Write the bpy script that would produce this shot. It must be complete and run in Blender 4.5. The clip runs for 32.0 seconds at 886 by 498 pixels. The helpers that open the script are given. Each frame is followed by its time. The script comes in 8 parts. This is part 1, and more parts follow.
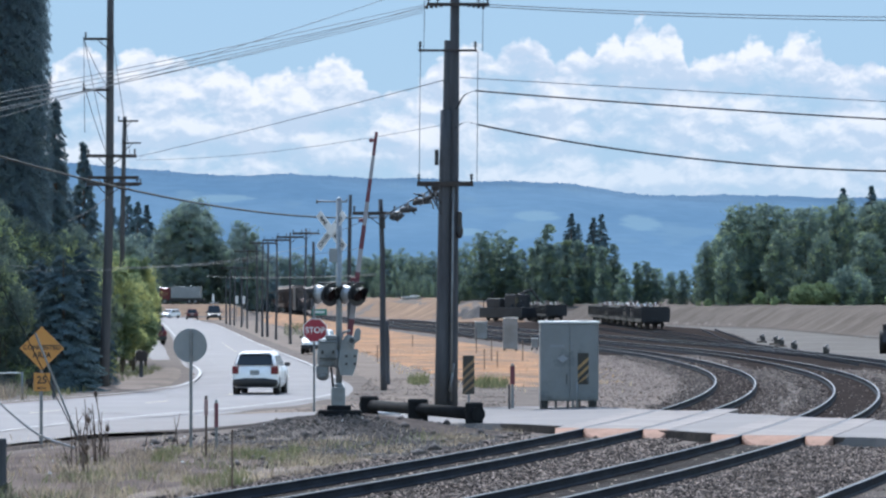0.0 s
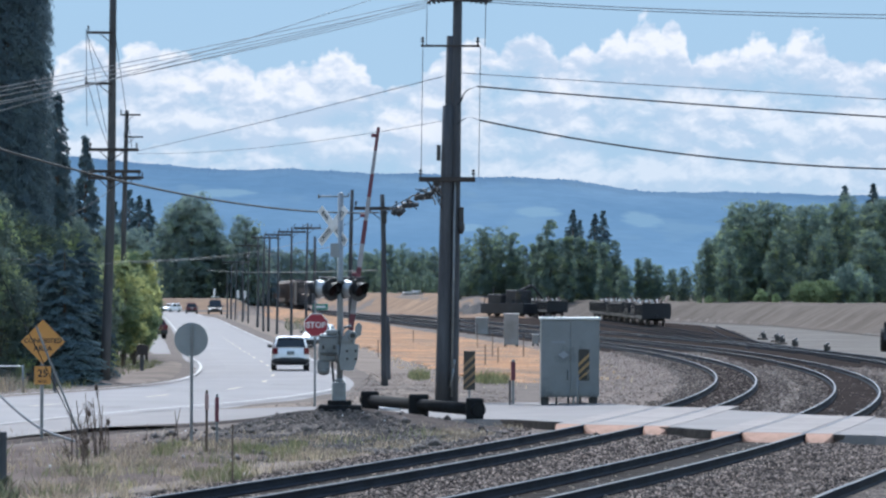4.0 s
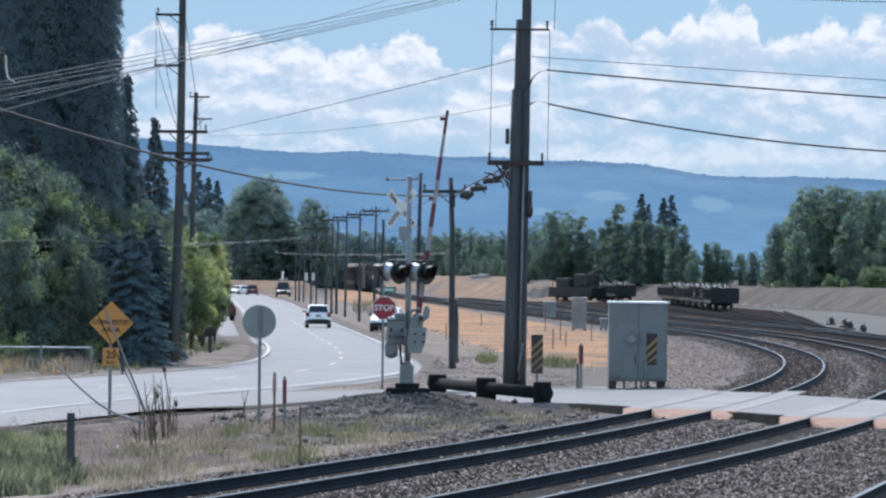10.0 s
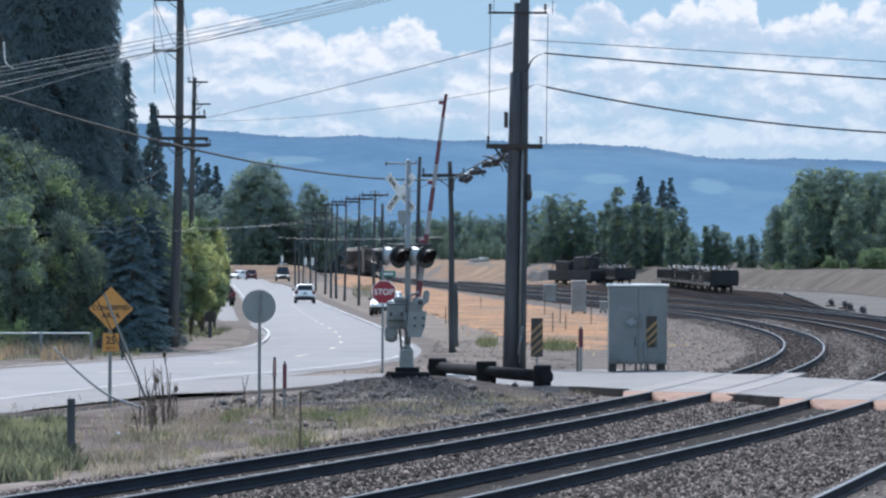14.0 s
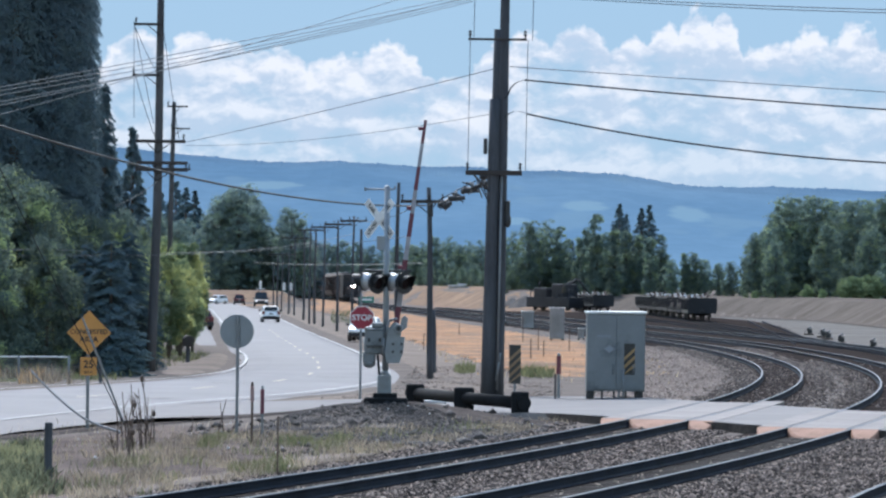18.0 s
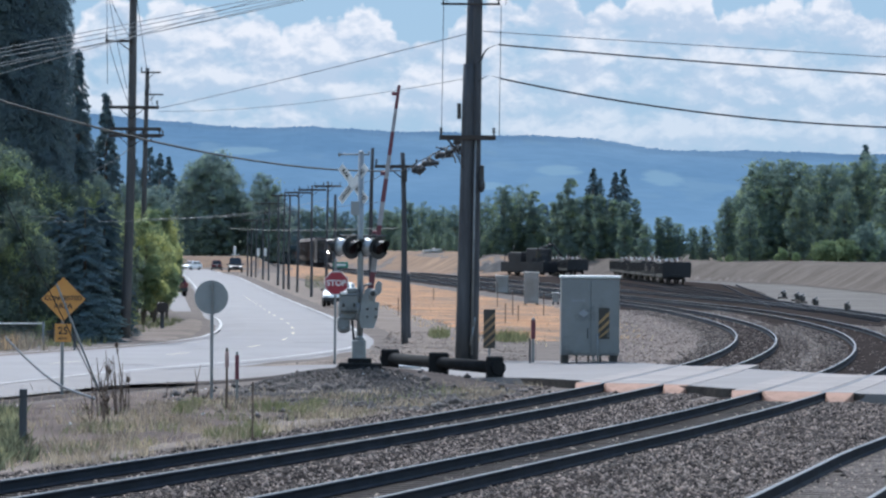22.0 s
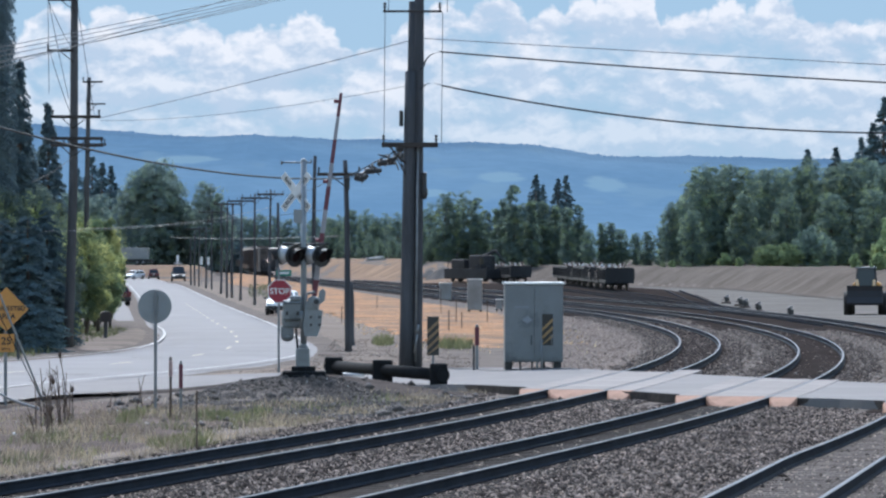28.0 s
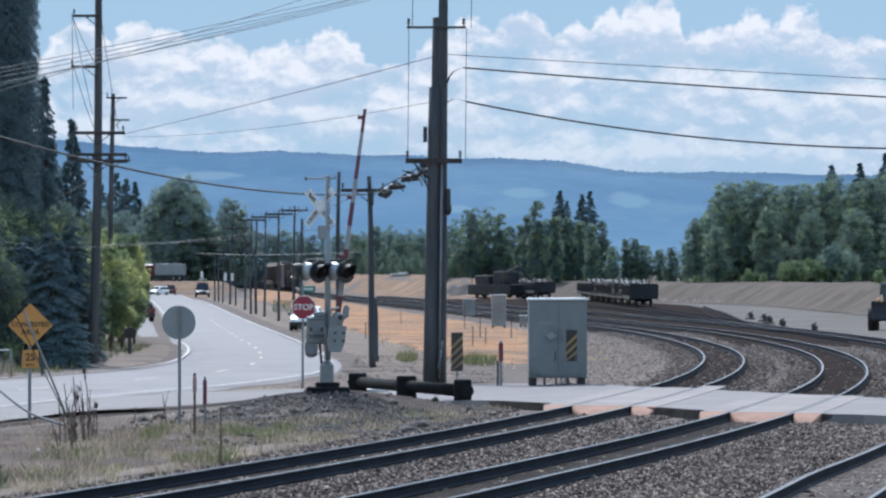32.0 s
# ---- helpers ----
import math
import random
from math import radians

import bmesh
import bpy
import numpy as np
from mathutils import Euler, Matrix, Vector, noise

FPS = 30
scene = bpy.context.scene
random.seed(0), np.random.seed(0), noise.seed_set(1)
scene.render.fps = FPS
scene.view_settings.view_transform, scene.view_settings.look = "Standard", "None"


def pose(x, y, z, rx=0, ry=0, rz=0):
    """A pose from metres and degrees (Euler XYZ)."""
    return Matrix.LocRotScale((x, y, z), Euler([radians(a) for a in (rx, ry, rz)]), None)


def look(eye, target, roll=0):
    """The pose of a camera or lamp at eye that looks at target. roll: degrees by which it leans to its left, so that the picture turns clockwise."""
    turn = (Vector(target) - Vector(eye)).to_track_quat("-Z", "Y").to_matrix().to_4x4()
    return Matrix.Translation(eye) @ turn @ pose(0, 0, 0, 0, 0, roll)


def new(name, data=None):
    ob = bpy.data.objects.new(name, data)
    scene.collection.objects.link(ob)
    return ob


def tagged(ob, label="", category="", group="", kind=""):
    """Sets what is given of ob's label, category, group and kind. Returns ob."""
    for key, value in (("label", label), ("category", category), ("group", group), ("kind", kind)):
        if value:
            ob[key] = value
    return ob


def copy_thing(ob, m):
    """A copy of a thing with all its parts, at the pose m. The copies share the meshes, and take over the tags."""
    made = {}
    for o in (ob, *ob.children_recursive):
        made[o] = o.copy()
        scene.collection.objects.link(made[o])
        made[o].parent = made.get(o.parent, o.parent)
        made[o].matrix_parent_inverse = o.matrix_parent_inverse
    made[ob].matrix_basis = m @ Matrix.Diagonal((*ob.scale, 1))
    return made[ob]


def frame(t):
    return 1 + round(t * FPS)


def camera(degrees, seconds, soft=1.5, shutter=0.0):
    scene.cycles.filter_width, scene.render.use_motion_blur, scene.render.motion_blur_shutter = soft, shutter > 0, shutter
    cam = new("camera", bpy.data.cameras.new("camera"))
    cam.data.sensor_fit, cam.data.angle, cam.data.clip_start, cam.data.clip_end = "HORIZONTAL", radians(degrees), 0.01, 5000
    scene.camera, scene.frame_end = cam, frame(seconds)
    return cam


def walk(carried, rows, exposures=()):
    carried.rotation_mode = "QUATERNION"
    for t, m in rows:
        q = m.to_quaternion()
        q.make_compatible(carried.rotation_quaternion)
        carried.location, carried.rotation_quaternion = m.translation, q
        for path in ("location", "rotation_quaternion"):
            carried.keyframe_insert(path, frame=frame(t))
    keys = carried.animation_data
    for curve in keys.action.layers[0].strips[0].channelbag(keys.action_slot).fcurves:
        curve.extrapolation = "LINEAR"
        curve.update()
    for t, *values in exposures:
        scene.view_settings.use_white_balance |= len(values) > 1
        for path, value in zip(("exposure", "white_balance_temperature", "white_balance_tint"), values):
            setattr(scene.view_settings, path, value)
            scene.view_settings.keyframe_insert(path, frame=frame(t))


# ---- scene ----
cam = camera(11.63, 32.0, soft=2.4)
EYE = 3.45
# seconds, turn to the left, tilt up, lean, in degrees; the tripod-less zoom camera stands on one spot
ROWS = [
    (0, -0.0000, 0.6622, 0.000), (0.5, 0.0111, 0.8228, -0.069), (1, -0.0387, 0.6671, 0.110), (1.5, -0.1120, 0.5390, 0.096),
    (2, -0.0551, 0.4268, 0.088), (2.5, 0.0106, 0.6287, 0.170), (4.5, -0.0056, 0.5981, 0.332), (5, -0.0442, 0.6419, 0.326),
    (5.5, 0.0982, 0.8217, 0.136), (6, 0.1733, 1.0520, 0.102), (6.5, 0.1043, 0.9693, 0.417), (7, 0.3209, 0.8650, 0.659),
    (7.5, 0.6586, 0.6882, 0.811), (8, 0.7688, 0.4200, 0.753), (8.5, 0.7451, 0.4879, 0.708), (9, 0.8788, 0.5617, 0.645),
    (9.5, 0.9117, 0.5368, 0.603), (10, 0.9167, 0.3765, 0.605), (10.5, 0.9352, 0.3910, 0.807), (11, 1.0161, 0.5670, 0.724),
    (11.5, 1.2605, 0.6078, 0.789), (12, 1.2951, 0.6384, 0.806), (12.5, 1.5587, 0.5908, 0.716), (13, 1.4167, 0.5065, 0.501),
    (13.5, 1.0965, 0.3262, 0.305), (14, 0.9061, 0.1632, 0.283), (14.5, 0.9036, 0.1993, 0.262), (16.5, 0.5836, 0.4732, 0.270),
    (17, 0.5158, 0.4244, 0.520), (17.5, 0.5764, 0.4170, 0.771), (18, 0.6273, 0.5094, 0.649), (18.5, 0.7580, 0.5531, 0.583),
    (19, 0.6837, 0.4243, 0.575), (19.5, 0.5902, 0.3932, 0.583), (20, 0.6061, 0.2928, 0.603), (20.5, 0.6018, 0.0146, 0.551),
    (21, 0.4962, 0.0466, 0.322), (21.5, 0.2719, 0.1151, 0.344), (22, 0.2824, 0.0509, 0.420), (22.5, 0.2514, 0.2539, 0.498),
    (23, 0.3231, 0.5099, 0.548), (23.5, 0.3090, 0.4328, 0.374), (24, 0.2749, 0.4185, 0.251), (24.5, 0.2522, 0.6466, 0.296),
    (25, 0.1307, 0.7805, 0.278), (25.5, -0.1350, 0.5758, 0.265), (27.5, -0.4450, 0.1320, 0.268), (28, -0.4663, 0.1493, 0.017),
    (28.5, -0.3991, 0.0865, -0.115), (29, -0.3931, 0.0528, -0.091), (29.5, -0.3944, 0.0923, 0.019), (30, -0.3618, 0.1164, -0.128),
    (30.5, -0.2930, 0.0802, -0.123), (31, -0.2668, 0.2216, -0.084), (31.5, -0.2490, 0.3373, -0.055), (32, -0.1512, 0.3593, 0.000),
]
walk(cam, [(t, pose(0, 0, EYE, 0, 0, yaw) @ pose(0, 0, 0, 90 + tilt, 0, 0) @ pose(0, 0, 0, 0, 0, lean)) for t, yaw, tilt, lean in ROWS], exposures=[(0.0, 0.8, 5560, 10), (5.0, 0.76, 5560, 10), (14.0, 0.75, 5560, 10), (22.0, 0.67, 5560, 10), (25.0, 0.58, 5560, 10), (28.0, 0.69, 5560, 10), (32.0, 0.69, 5560, 10)])


# ---- light: a clear summer noon, the sun high ahead and a little to the left ----
SUN_HEIGHT, SUN_SIDE = 47.0, -12.0
world = bpy.data.worlds.new("sky_light")
scene.world = world
world.use_nodes = True
sky = world.node_tree.nodes.new("ShaderNodeTexSky")
sky.sky_type, sky.sun_disc = "NISHITA", False
sky.sun_elevation, sky.sun_rotation = radians(SUN_HEIGHT), radians(SUN_SIDE)
sky.air_density, sky.dust_density = 2.0, 3.0
world.node_tree.links.new(sky.outputs[0], world.node_tree.nodes["Background"].inputs[0])
world.node_tree.nodes["Background"].inputs[1].default_value = 0.15
sun = new("sun", bpy.data.lights.new("sun", "SUN"))
sun.data.energy, sun.data.angle, sun.data.color = 2.75, radians(0.6), (1.0, 0.97, 0.93)
a, b = radians(SUN_HEIGHT), radians(SUN_SIDE)
sun.matrix_world = look(Vector((math.sin(b) * math.cos(a), math.cos(b) * math.cos(a), math.sin(a))) * 100, (0, 0, 0))

# ---- materials ----


def node(tree, kind, **inputs):
    n = tree.nodes.new(kind)
    for key, value in inputs.items():
        n.inputs[key.replace("_", " ")].default_value = value
    return n


def noise_node(tree, scale, detail=4.0, rough=0.6, world_place=False, stretch=None):
    co = tree.nodes.new("ShaderNodeTexCoord").outputs["Object"]
    if world_place:
        co = tree.nodes.new("ShaderNodeNewGeometry").outputs["Position"]
    if stretch:
        mp = tree.nodes.new("ShaderNodeMapping")
        mp.inputs["Scale"].default_value = stretch
        tree.links.new(co, mp.inputs["Vector"])
        co = mp.outputs["Vector"]
    n = node(tree, "ShaderNodeTexNoise", Scale=scale, Detail=detail, Roughness=rough)
    tree.links.new(co, n.inputs["Vector"])
    return n.outputs["Fac"]


def remap(tree, value, a, b, lo=0.0, hi=1.0):
    n = node(tree, "ShaderNodeMapRange", From_Min=a, From_Max=b, To_Min=lo, To_Max=hi)
    tree.links.new(value, n.inputs["Value"])
    return n.outputs["Result"]


def mixed(tree, fac, one, two, kind="MIX"):
    n = tree.nodes.new("ShaderNodeMix")
    n.data_type, n.blend_type = "RGBA", kind
    for value, socket in ((fac, n.inputs[0]), (one, n.inputs[6]), (two, n.inputs[7])):
        if isinstance(value, (int, float)):
            socket.default_value = value
        elif isinstance(value, tuple):
            socket.default_value = (*value, 1.0)
        else:
            tree.links.new(value, socket)
    return n.outputs[2]


def mat(name, rgb, rough=0.75, metal=0.0, var=0.25, scale=1.5, fine=30.0, bump=0.3, other=None, cover=0.5, rnd=0.0, spec=0.5, stretch=None, soft=0.12):
    """Colour with a coarse and a fine variation, an optional second colour in patches (worn paint, dirt, rust), and a fine relief."""
    m = bpy.data.materials.new(name)
    m.use_nodes = True
    t = m.node_tree
    bsdf = t.nodes["Principled BSDF"]
    coarse, grain = noise_node(t, scale, 5.0, stretch=stretch), noise_node(t, fine, 3.0, stretch=stretch)
    col = mixed(t, remap(t, coarse, 0.3, 0.7), tuple(c * (1 - var) for c in rgb), tuple(min(1, c * (1 + var)) for c in rgb))
    if other:
        patch = noise_node(t, scale * 0.7 + 0.11, 8.0, 0.65, stretch=stretch)
        col = mixed(t, remap(t, patch, cover - soft, cover + soft), other, col)
    col = mixed(t, 0.7, col, remap(t, grain, 0.25, 0.75, 1 - var, 1 + var * 0.6), "MULTIPLY")
    if rnd:
        info = t.nodes.new("ShaderNodeObjectInfo")
        col = mixed(t, 1.0, col, remap(t, info.outputs["Random"], 0, 1, 1 - rnd, 1 + rnd), "MULTIPLY")
    t.links.new(col, bsdf.inputs["Base Color"])
    t.links.new(remap(t, grain, 0.2, 0.8, max(0.05, rough - 0.12), min(1, rough + 0.12)), bsdf.inputs["Roughness"])
    bsdf.inputs["Metallic"].default_value = metal
    bsdf.inputs["Specular IOR Level"].default_value = spec
    if bump:
        bn = node(t, "ShaderNodeBump", Strength=bump, Distance=0.02)
        t.links.new(grain, bn.inputs["Height"])
        t.links.new(bn.outputs[0], bsdf.inputs["Normal"])
    return m


def leaf_mat(name, rgb, light, through_share=0.35, var=0.16, lit=0.5):
    m = bpy.data.materials.new(name)
    m.use_nodes = True
    t = m.node_tree
    t.nodes.remove(t.nodes["Principled BSDF"])
    geo = t.nodes.new("ShaderNodeNewGeometry")
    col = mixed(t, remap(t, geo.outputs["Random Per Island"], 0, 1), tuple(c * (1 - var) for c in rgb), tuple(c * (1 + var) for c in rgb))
    # paler patches by noise; on the trees they paint in sunlit leaves
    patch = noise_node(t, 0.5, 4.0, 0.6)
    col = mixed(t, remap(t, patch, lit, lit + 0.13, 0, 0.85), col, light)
    info = t.nodes.new("ShaderNodeObjectInfo")
    col = mixed(t, 1.0, col, remap(t, info.outputs["Random"], 0, 1, 0.82, 1.18), "MULTIPLY")
    dif, tra, gls, mx, mg = (t.nodes.new("ShaderNode" + k) for k in ("BsdfDiffuse", "BsdfTranslucent", "BsdfGlossy", "MixShader", "MixShader"))
    gls.inputs["Roughness"].default_value = 0.6
    for n in (dif, tra):
        t.links.new(col, n.inputs["Color"])
    mx.inputs[0].default_value, mg.inputs[0].default_value = through_share, 0.008
    t.links.new(dif.outputs[0], mx.inputs[1]), t.links.new(tra.outputs[0], mx.inputs[2])
    t.links.new(mx.outputs[0], mg.inputs[1]), t.links.new(gls.outputs[0], mg.inputs[2])
    t.links.new(mg.outputs[0], t.nodes["Material Output"].inputs[0])
    return m


def glow_mat(name, rgb, strength):
    m = bpy.data.materials.new(name)
    m.use_nodes = True
    bsdf = m.node_tree.nodes["Principled BSDF"]
    bsdf.inputs["Base Color"].default_value = bsdf.inputs["Emission Color"].default_value = (*rgb, 1)
    bsdf.inputs["Emission Strength"].default_value = strength
    return m


M_asphalt = mat("pale_worn_asphalt", (0.18, 0.173, 0.176), 0.85, var=0.1, scale=0.25, fine=9, bump=0.15, other=(0.152, 0.147, 0.15), cover=0.36, spec=0.15)
M_sideroad = mat("pale_side_road_surface", (0.168, 0.158, 0.157), 0.85, var=0.1, scale=0.3, fine=9, bump=0.15, other=(0.143, 0.135, 0.134), cover=0.36, spec=0.12)
M_concrete = mat("crossing_concrete", (0.19, 0.172, 0.166), 0.8, var=0.12, scale=0.8, fine=15, bump=0.2, rnd=0.08, spec=0.12)
M_pinkend = mat("weathered_panel_edge", (0.31, 0.195, 0.145), 0.85, var=0.2, scale=2, fine=15, spec=0.05)
M_whiteline = mat("white_road_paint", (0.36, 0.36, 0.35), 0.7, var=0.1, scale=1, fine=10, bump=0.1, other=(0.24, 0.24, 0.24), cover=0.42, spec=0.2)
M_yellowline = mat("worn_yellow_road_paint", (0.42, 0.35, 0.2), 0.7, var=0.1, scale=1, fine=10, bump=0.1, other=(0.3, 0.28, 0.22), cover=0.45)
M_tar = mat("dark_road_tar", (0.05, 0.048, 0.05), 0.7, var=0.2, scale=1, fine=9, bump=0.1, spec=0.2)
M_dirt = mat("grey_brown_dirt", (0.125, 0.108, 0.098), 0.95, var=0.25, scale=0.35, fine=6, bump=0.6, other=(0.17, 0.147, 0.13), cover=0.5, spec=0)
M_tan = mat("tan_gravel_shoulder", (0.205, 0.172, 0.148), 0.95, var=0.2, scale=0.3, fine=7, bump=0.5, other=(0.15, 0.128, 0.11), cover=0.45, spec=0)
M_ballast = mat("dark_ballast_stone", (0.04, 0.033, 0.03), 0.9, var=0.35, scale=0.5, fine=12, bump=0.9, other=(0.027, 0.023, 0.022), cover=0.5, spec=0)
M_yard = mat("grey_yard_gravel", (0.152, 0.142, 0.132), 0.95, var=0.18, scale=0.07, fine=1.5, bump=0.4, other=(0.118, 0.106, 0.094), cover=0.45, spec=0)
M_palegravel = mat("pale_grey_tan_gravel", (0.17, 0.142, 0.126), 0.95, var=0.25, scale=0.5, fine=6, bump=0.7, other=(0.145, 0.122, 0.108), cover=0.46, spec=0)
M_greygravel = mat("grey_brown_gravel", (0.14, 0.127, 0.118), 0.95, var=0.2, scale=0.2, fine=3, bump=0.5, other=(0.11, 0.098, 0.09), cover=0.46, spec=0)
M_berm = mat("brown_grey_spoil_bank", (0.12, 0.104, 0.091), 0.95, var=0.2, scale=0.14, fine=1.6, bump=0.6, other=(0.082, 0.07, 0.06), cover=0.42, spec=0)
M_drygrass = mat("dry_orange_grass_soil", (0.33, 0.196, 0.117), 0.95, var=0.3, scale=0.14, fine=2.2, bump=0.5, other=(0.165, 0.132, 0.108), cover=0.48, spec=0, soft=0.06)
M_tanfield = mat("dull_tan_field", (0.235, 0.165, 0.115), 0.95, var=0.25, scale=0.07, fine=1.0, bump=0.2, other=(0.165, 0.125, 0.1), cover=0.48, spec=0.0)
M_soil = mat("bare_verge_soil", (0.08, 0.066, 0.062), 0.95, var=0.35, scale=0.5, fine=7, bump=0.8, other=(0.15, 0.123, 0.108), cover=0.5, spec=0.0)
M_edge = mat("crumbled_road_edge_with_shade", (0.068, 0.058, 0.054), 0.95, var=0.4, scale=1.2, fine=9, bump=0.8, other=(0.1, 0.086, 0.078), cover=0.5, spec=0)
M_lawn = mat("rough_green_verge", (0.085, 0.1, 0.05), 0.95, var=0.3, scale=0.5, fine=8, bump=0.5, other=(0.12, 0.1, 0.075), cover=0.5, spec=0)
# matte: the sky's sheen on the rail tops is put into this grey
M_railtop = mat("worn_rail_top_painted_sheen", (0.14, 0.15, 0.168), 0.8, 0.0, var=0.1, scale=1, fine=8, bump=0.05, spec=0.2)
M_railside = mat("dark_blue_rail_side", (0.02, 0.026, 0.038), 0.75, 0.0, var=0.25, scale=1, fine=12, spec=0.02)
M_tie = mat("grey_timber_sleeper", (0.12, 0.1, 0.088), 0.9, var=0.3, scale=2, fine=12, bump=0.6, rnd=0.25, stretch=(0.3, 2, 2), spec=0.1)
M_darktie = mat("dark_oiled_sleeper", (0.03, 0.025, 0.023), 0.9, var=0.3, scale=2, fine=12, bump=0.6, rnd=0.25, stretch=(0.3, 2, 2), spec=0.1)
M_polewood = mat("dark_creosoted_pole_wood", (0.075, 0.078, 0.088), 0.85, var=0.35, scale=1.2, fine=14, bump=0.6, stretch=(3, 3, 0.25), other=(0.055, 0.057, 0.064), cover=0.42, spec=0.15)
M_greypole = mat("grey_pole_wood", (0.095, 0.092, 0.094), 0.85, var=0.3, scale=1.2, fine=14, bump=0.6, stretch=(3, 3, 0.25), other=(0.065, 0.064, 0.066), cover=0.42, spec=0.1)
M_armwood = mat("weathered_crossarm_wood", (0.055, 0.048, 0.046), 0.85, var=0.3, scale=2, fine=14, bump=0.4, spec=0.15)
M_wire = mat("dull_black_cable", (0.022, 0.025, 0.031), 0.6, var=0.1, scale=1, fine=5, bump=0.0, spec=0.12)
M_greywire = mat("grey_wire", (0.13, 0.137, 0.145), 0.6, 0.3, var=0.1, scale=1, fine=5, bump=0.0)
M_alum = mat("dull_aluminium_paint", (0.225, 0.245, 0.265), 0.5, 0.3, var=0.15, scale=2, fine=20, bump=0.1, other=(0.14, 0.14, 0.145), cover=0.36)
M_cabinet = mat("pale_grey_cabinet_paint", (0.165, 0.18, 0.193), 0.55, 0.2, var=0.12, scale=1.2, fine=16, bump=0.1, other=(0.075, 0.085, 0.095), cover=0.4, soft=0.06)
M_palecab = mat("chalky_grey_cabinet_paint", (0.27, 0.27, 0.275), 0.7, var=0.15, scale=1.2, fine=16, bump=0.1, other=(0.2, 0.195, 0.19), cover=0.42, spec=0.2)
M_black = mat("black_signal_paint", (0.02, 0.021, 0.024), 0.5, var=0.2, scale=3, fine=20, bump=0.1)
M_pipe = mat("dark_tarred_pipe", (0.016, 0.017, 0.019), 0.8, 0.0, var=0.3, scale=1.5, fine=14, bump=0.3, spec=0.04)
M_lens = mat("milky_lens_glass", (0.75, 0.77, 0.8), 0.12, 0.0, var=0.1, scale=6, fine=30, bump=0.05)
M_white = mat("chalky_white_paint", (0.66, 0.66, 0.66), 0.6, var=0.12, scale=2, fine=20, bump=0.1, other=(0.4, 0.38, 0.36), cover=0.36)
M_palepaint = mat("fresh_white_paint", (0.8, 0.8, 0.79), 0.5, var=0.06, scale=2, fine=20, bump=0.05)
M_silver = mat("dull_silver_paint", (0.4, 0.42, 0.44), 0.45, 0.4, var=0.12, scale=3, fine=20, bump=0.05)
M_red = mat("dark_red_paint", (0.12, 0.028, 0.045), 0.55, var=0.15, scale=2, fine=20, bump=0.1)
M_stopred = mat("stop_sign_red", (0.24, 0.015, 0.035), 0.45, var=0.08, scale=2, fine=20, bump=0.0)
M_amber = mat("warning_sign_amber", (0.5, 0.235, 0.055), 0.45, var=0.08, scale=2, fine=20, bump=0.0)
M_darkplate = mat("dark_plate_ink", (0.02, 0.02, 0.02), 0.5, var=0.1, bump=0.0)
M_signback = mat("bare_sign_back_aluminium", (0.24, 0.26, 0.28), 0.55, 0.35, var=0.1, scale=2, fine=20, bump=0.05)
M_galv = mat("galvanised_post_steel", (0.2, 0.21, 0.22), 0.6, 0.4, var=0.2, scale=3, fine=20, bump=0.1)
M_stem = mat("dead_brown_stem", (0.1, 0.07, 0.055), 0.9, var=0.3, scale=3, fine=20)
M_bark = mat("grey_brown_bark", (0.09, 0.07, 0.055), 0.95, var=0.35, scale=1.5, fine=10, bump=0.8, stretch=(2, 2, 0.4))
M_leaf_dark = leaf_mat("dark_evergreen_foliage", (0.12, 0.168, 0.195), (0.14, 0.19, 0.19), 0.4)
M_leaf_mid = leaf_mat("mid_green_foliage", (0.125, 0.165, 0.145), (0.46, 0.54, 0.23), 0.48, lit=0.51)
M_leaf_bright = leaf_mat("yellow_green_foliage_painted_sun", (0.17, 0.225, 0.125), (0.62, 0.62, 0.25), 0.5, lit=0.46)
M_leaf_blue = leaf_mat("blue_spruce_needles", (0.097, 0.138, 0.158), (0.115, 0.16, 0.165), 0.25)
# far leaves: distance haze is put into a paler, bluer base colour
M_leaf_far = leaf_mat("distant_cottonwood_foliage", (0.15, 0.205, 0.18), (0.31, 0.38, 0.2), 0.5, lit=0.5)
M_leaf_haze = leaf_mat("far_foliage_haze_tint", (0.168, 0.225, 0.215), (0.28, 0.36, 0.245), 0.5, lit=0.5)
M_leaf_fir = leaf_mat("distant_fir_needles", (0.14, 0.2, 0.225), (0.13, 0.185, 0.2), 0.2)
M_leaf_bush = leaf_mat("fresh_green_bush_foliage", (0.2, 0.265, 0.14), (0.32, 0.38, 0.18), 0.45)
M_straw = leaf_mat("dry_straw_grass", (0.5, 0.34, 0.19), (0.6, 0.43, 0.26), 0.3, 0.3)
M_grass = leaf_mat("green_verge_grass", (0.14, 0.15, 0.08), (0.24, 0.23, 0.13), 0.35, 0.4)
M_rank = leaf_mat("rank_yellow_green_weeds", (0.12, 0.13, 0.085), (0.3, 0.3, 0.17), 0.4, 0.55)
M_weed = leaf_mat("grey_green_weeds", (0.3, 0.25, 0.195), (0.62, 0.52, 0.37), 0.3, 0.6)
M_carwhite = mat("white_car_paint", (0.85, 0.86, 0.88), 0.25, var=0.03, scale=1, fine=5, bump=0.0)
M_carred = mat("maroon_car_paint", (0.09, 0.012, 0.02), 0.3, var=0.05, scale=1, fine=5, bump=0.0)
M_carblack = mat("black_truck_paint", (0.02, 0.021, 0.024), 0.55, var=0.05, scale=1, fine=5, bump=0.0)
M_glass = mat("tinted_car_glass", (0.02, 0.024, 0.03), 0.08, var=0.02, scale=1, fine=5, bump=0.0)
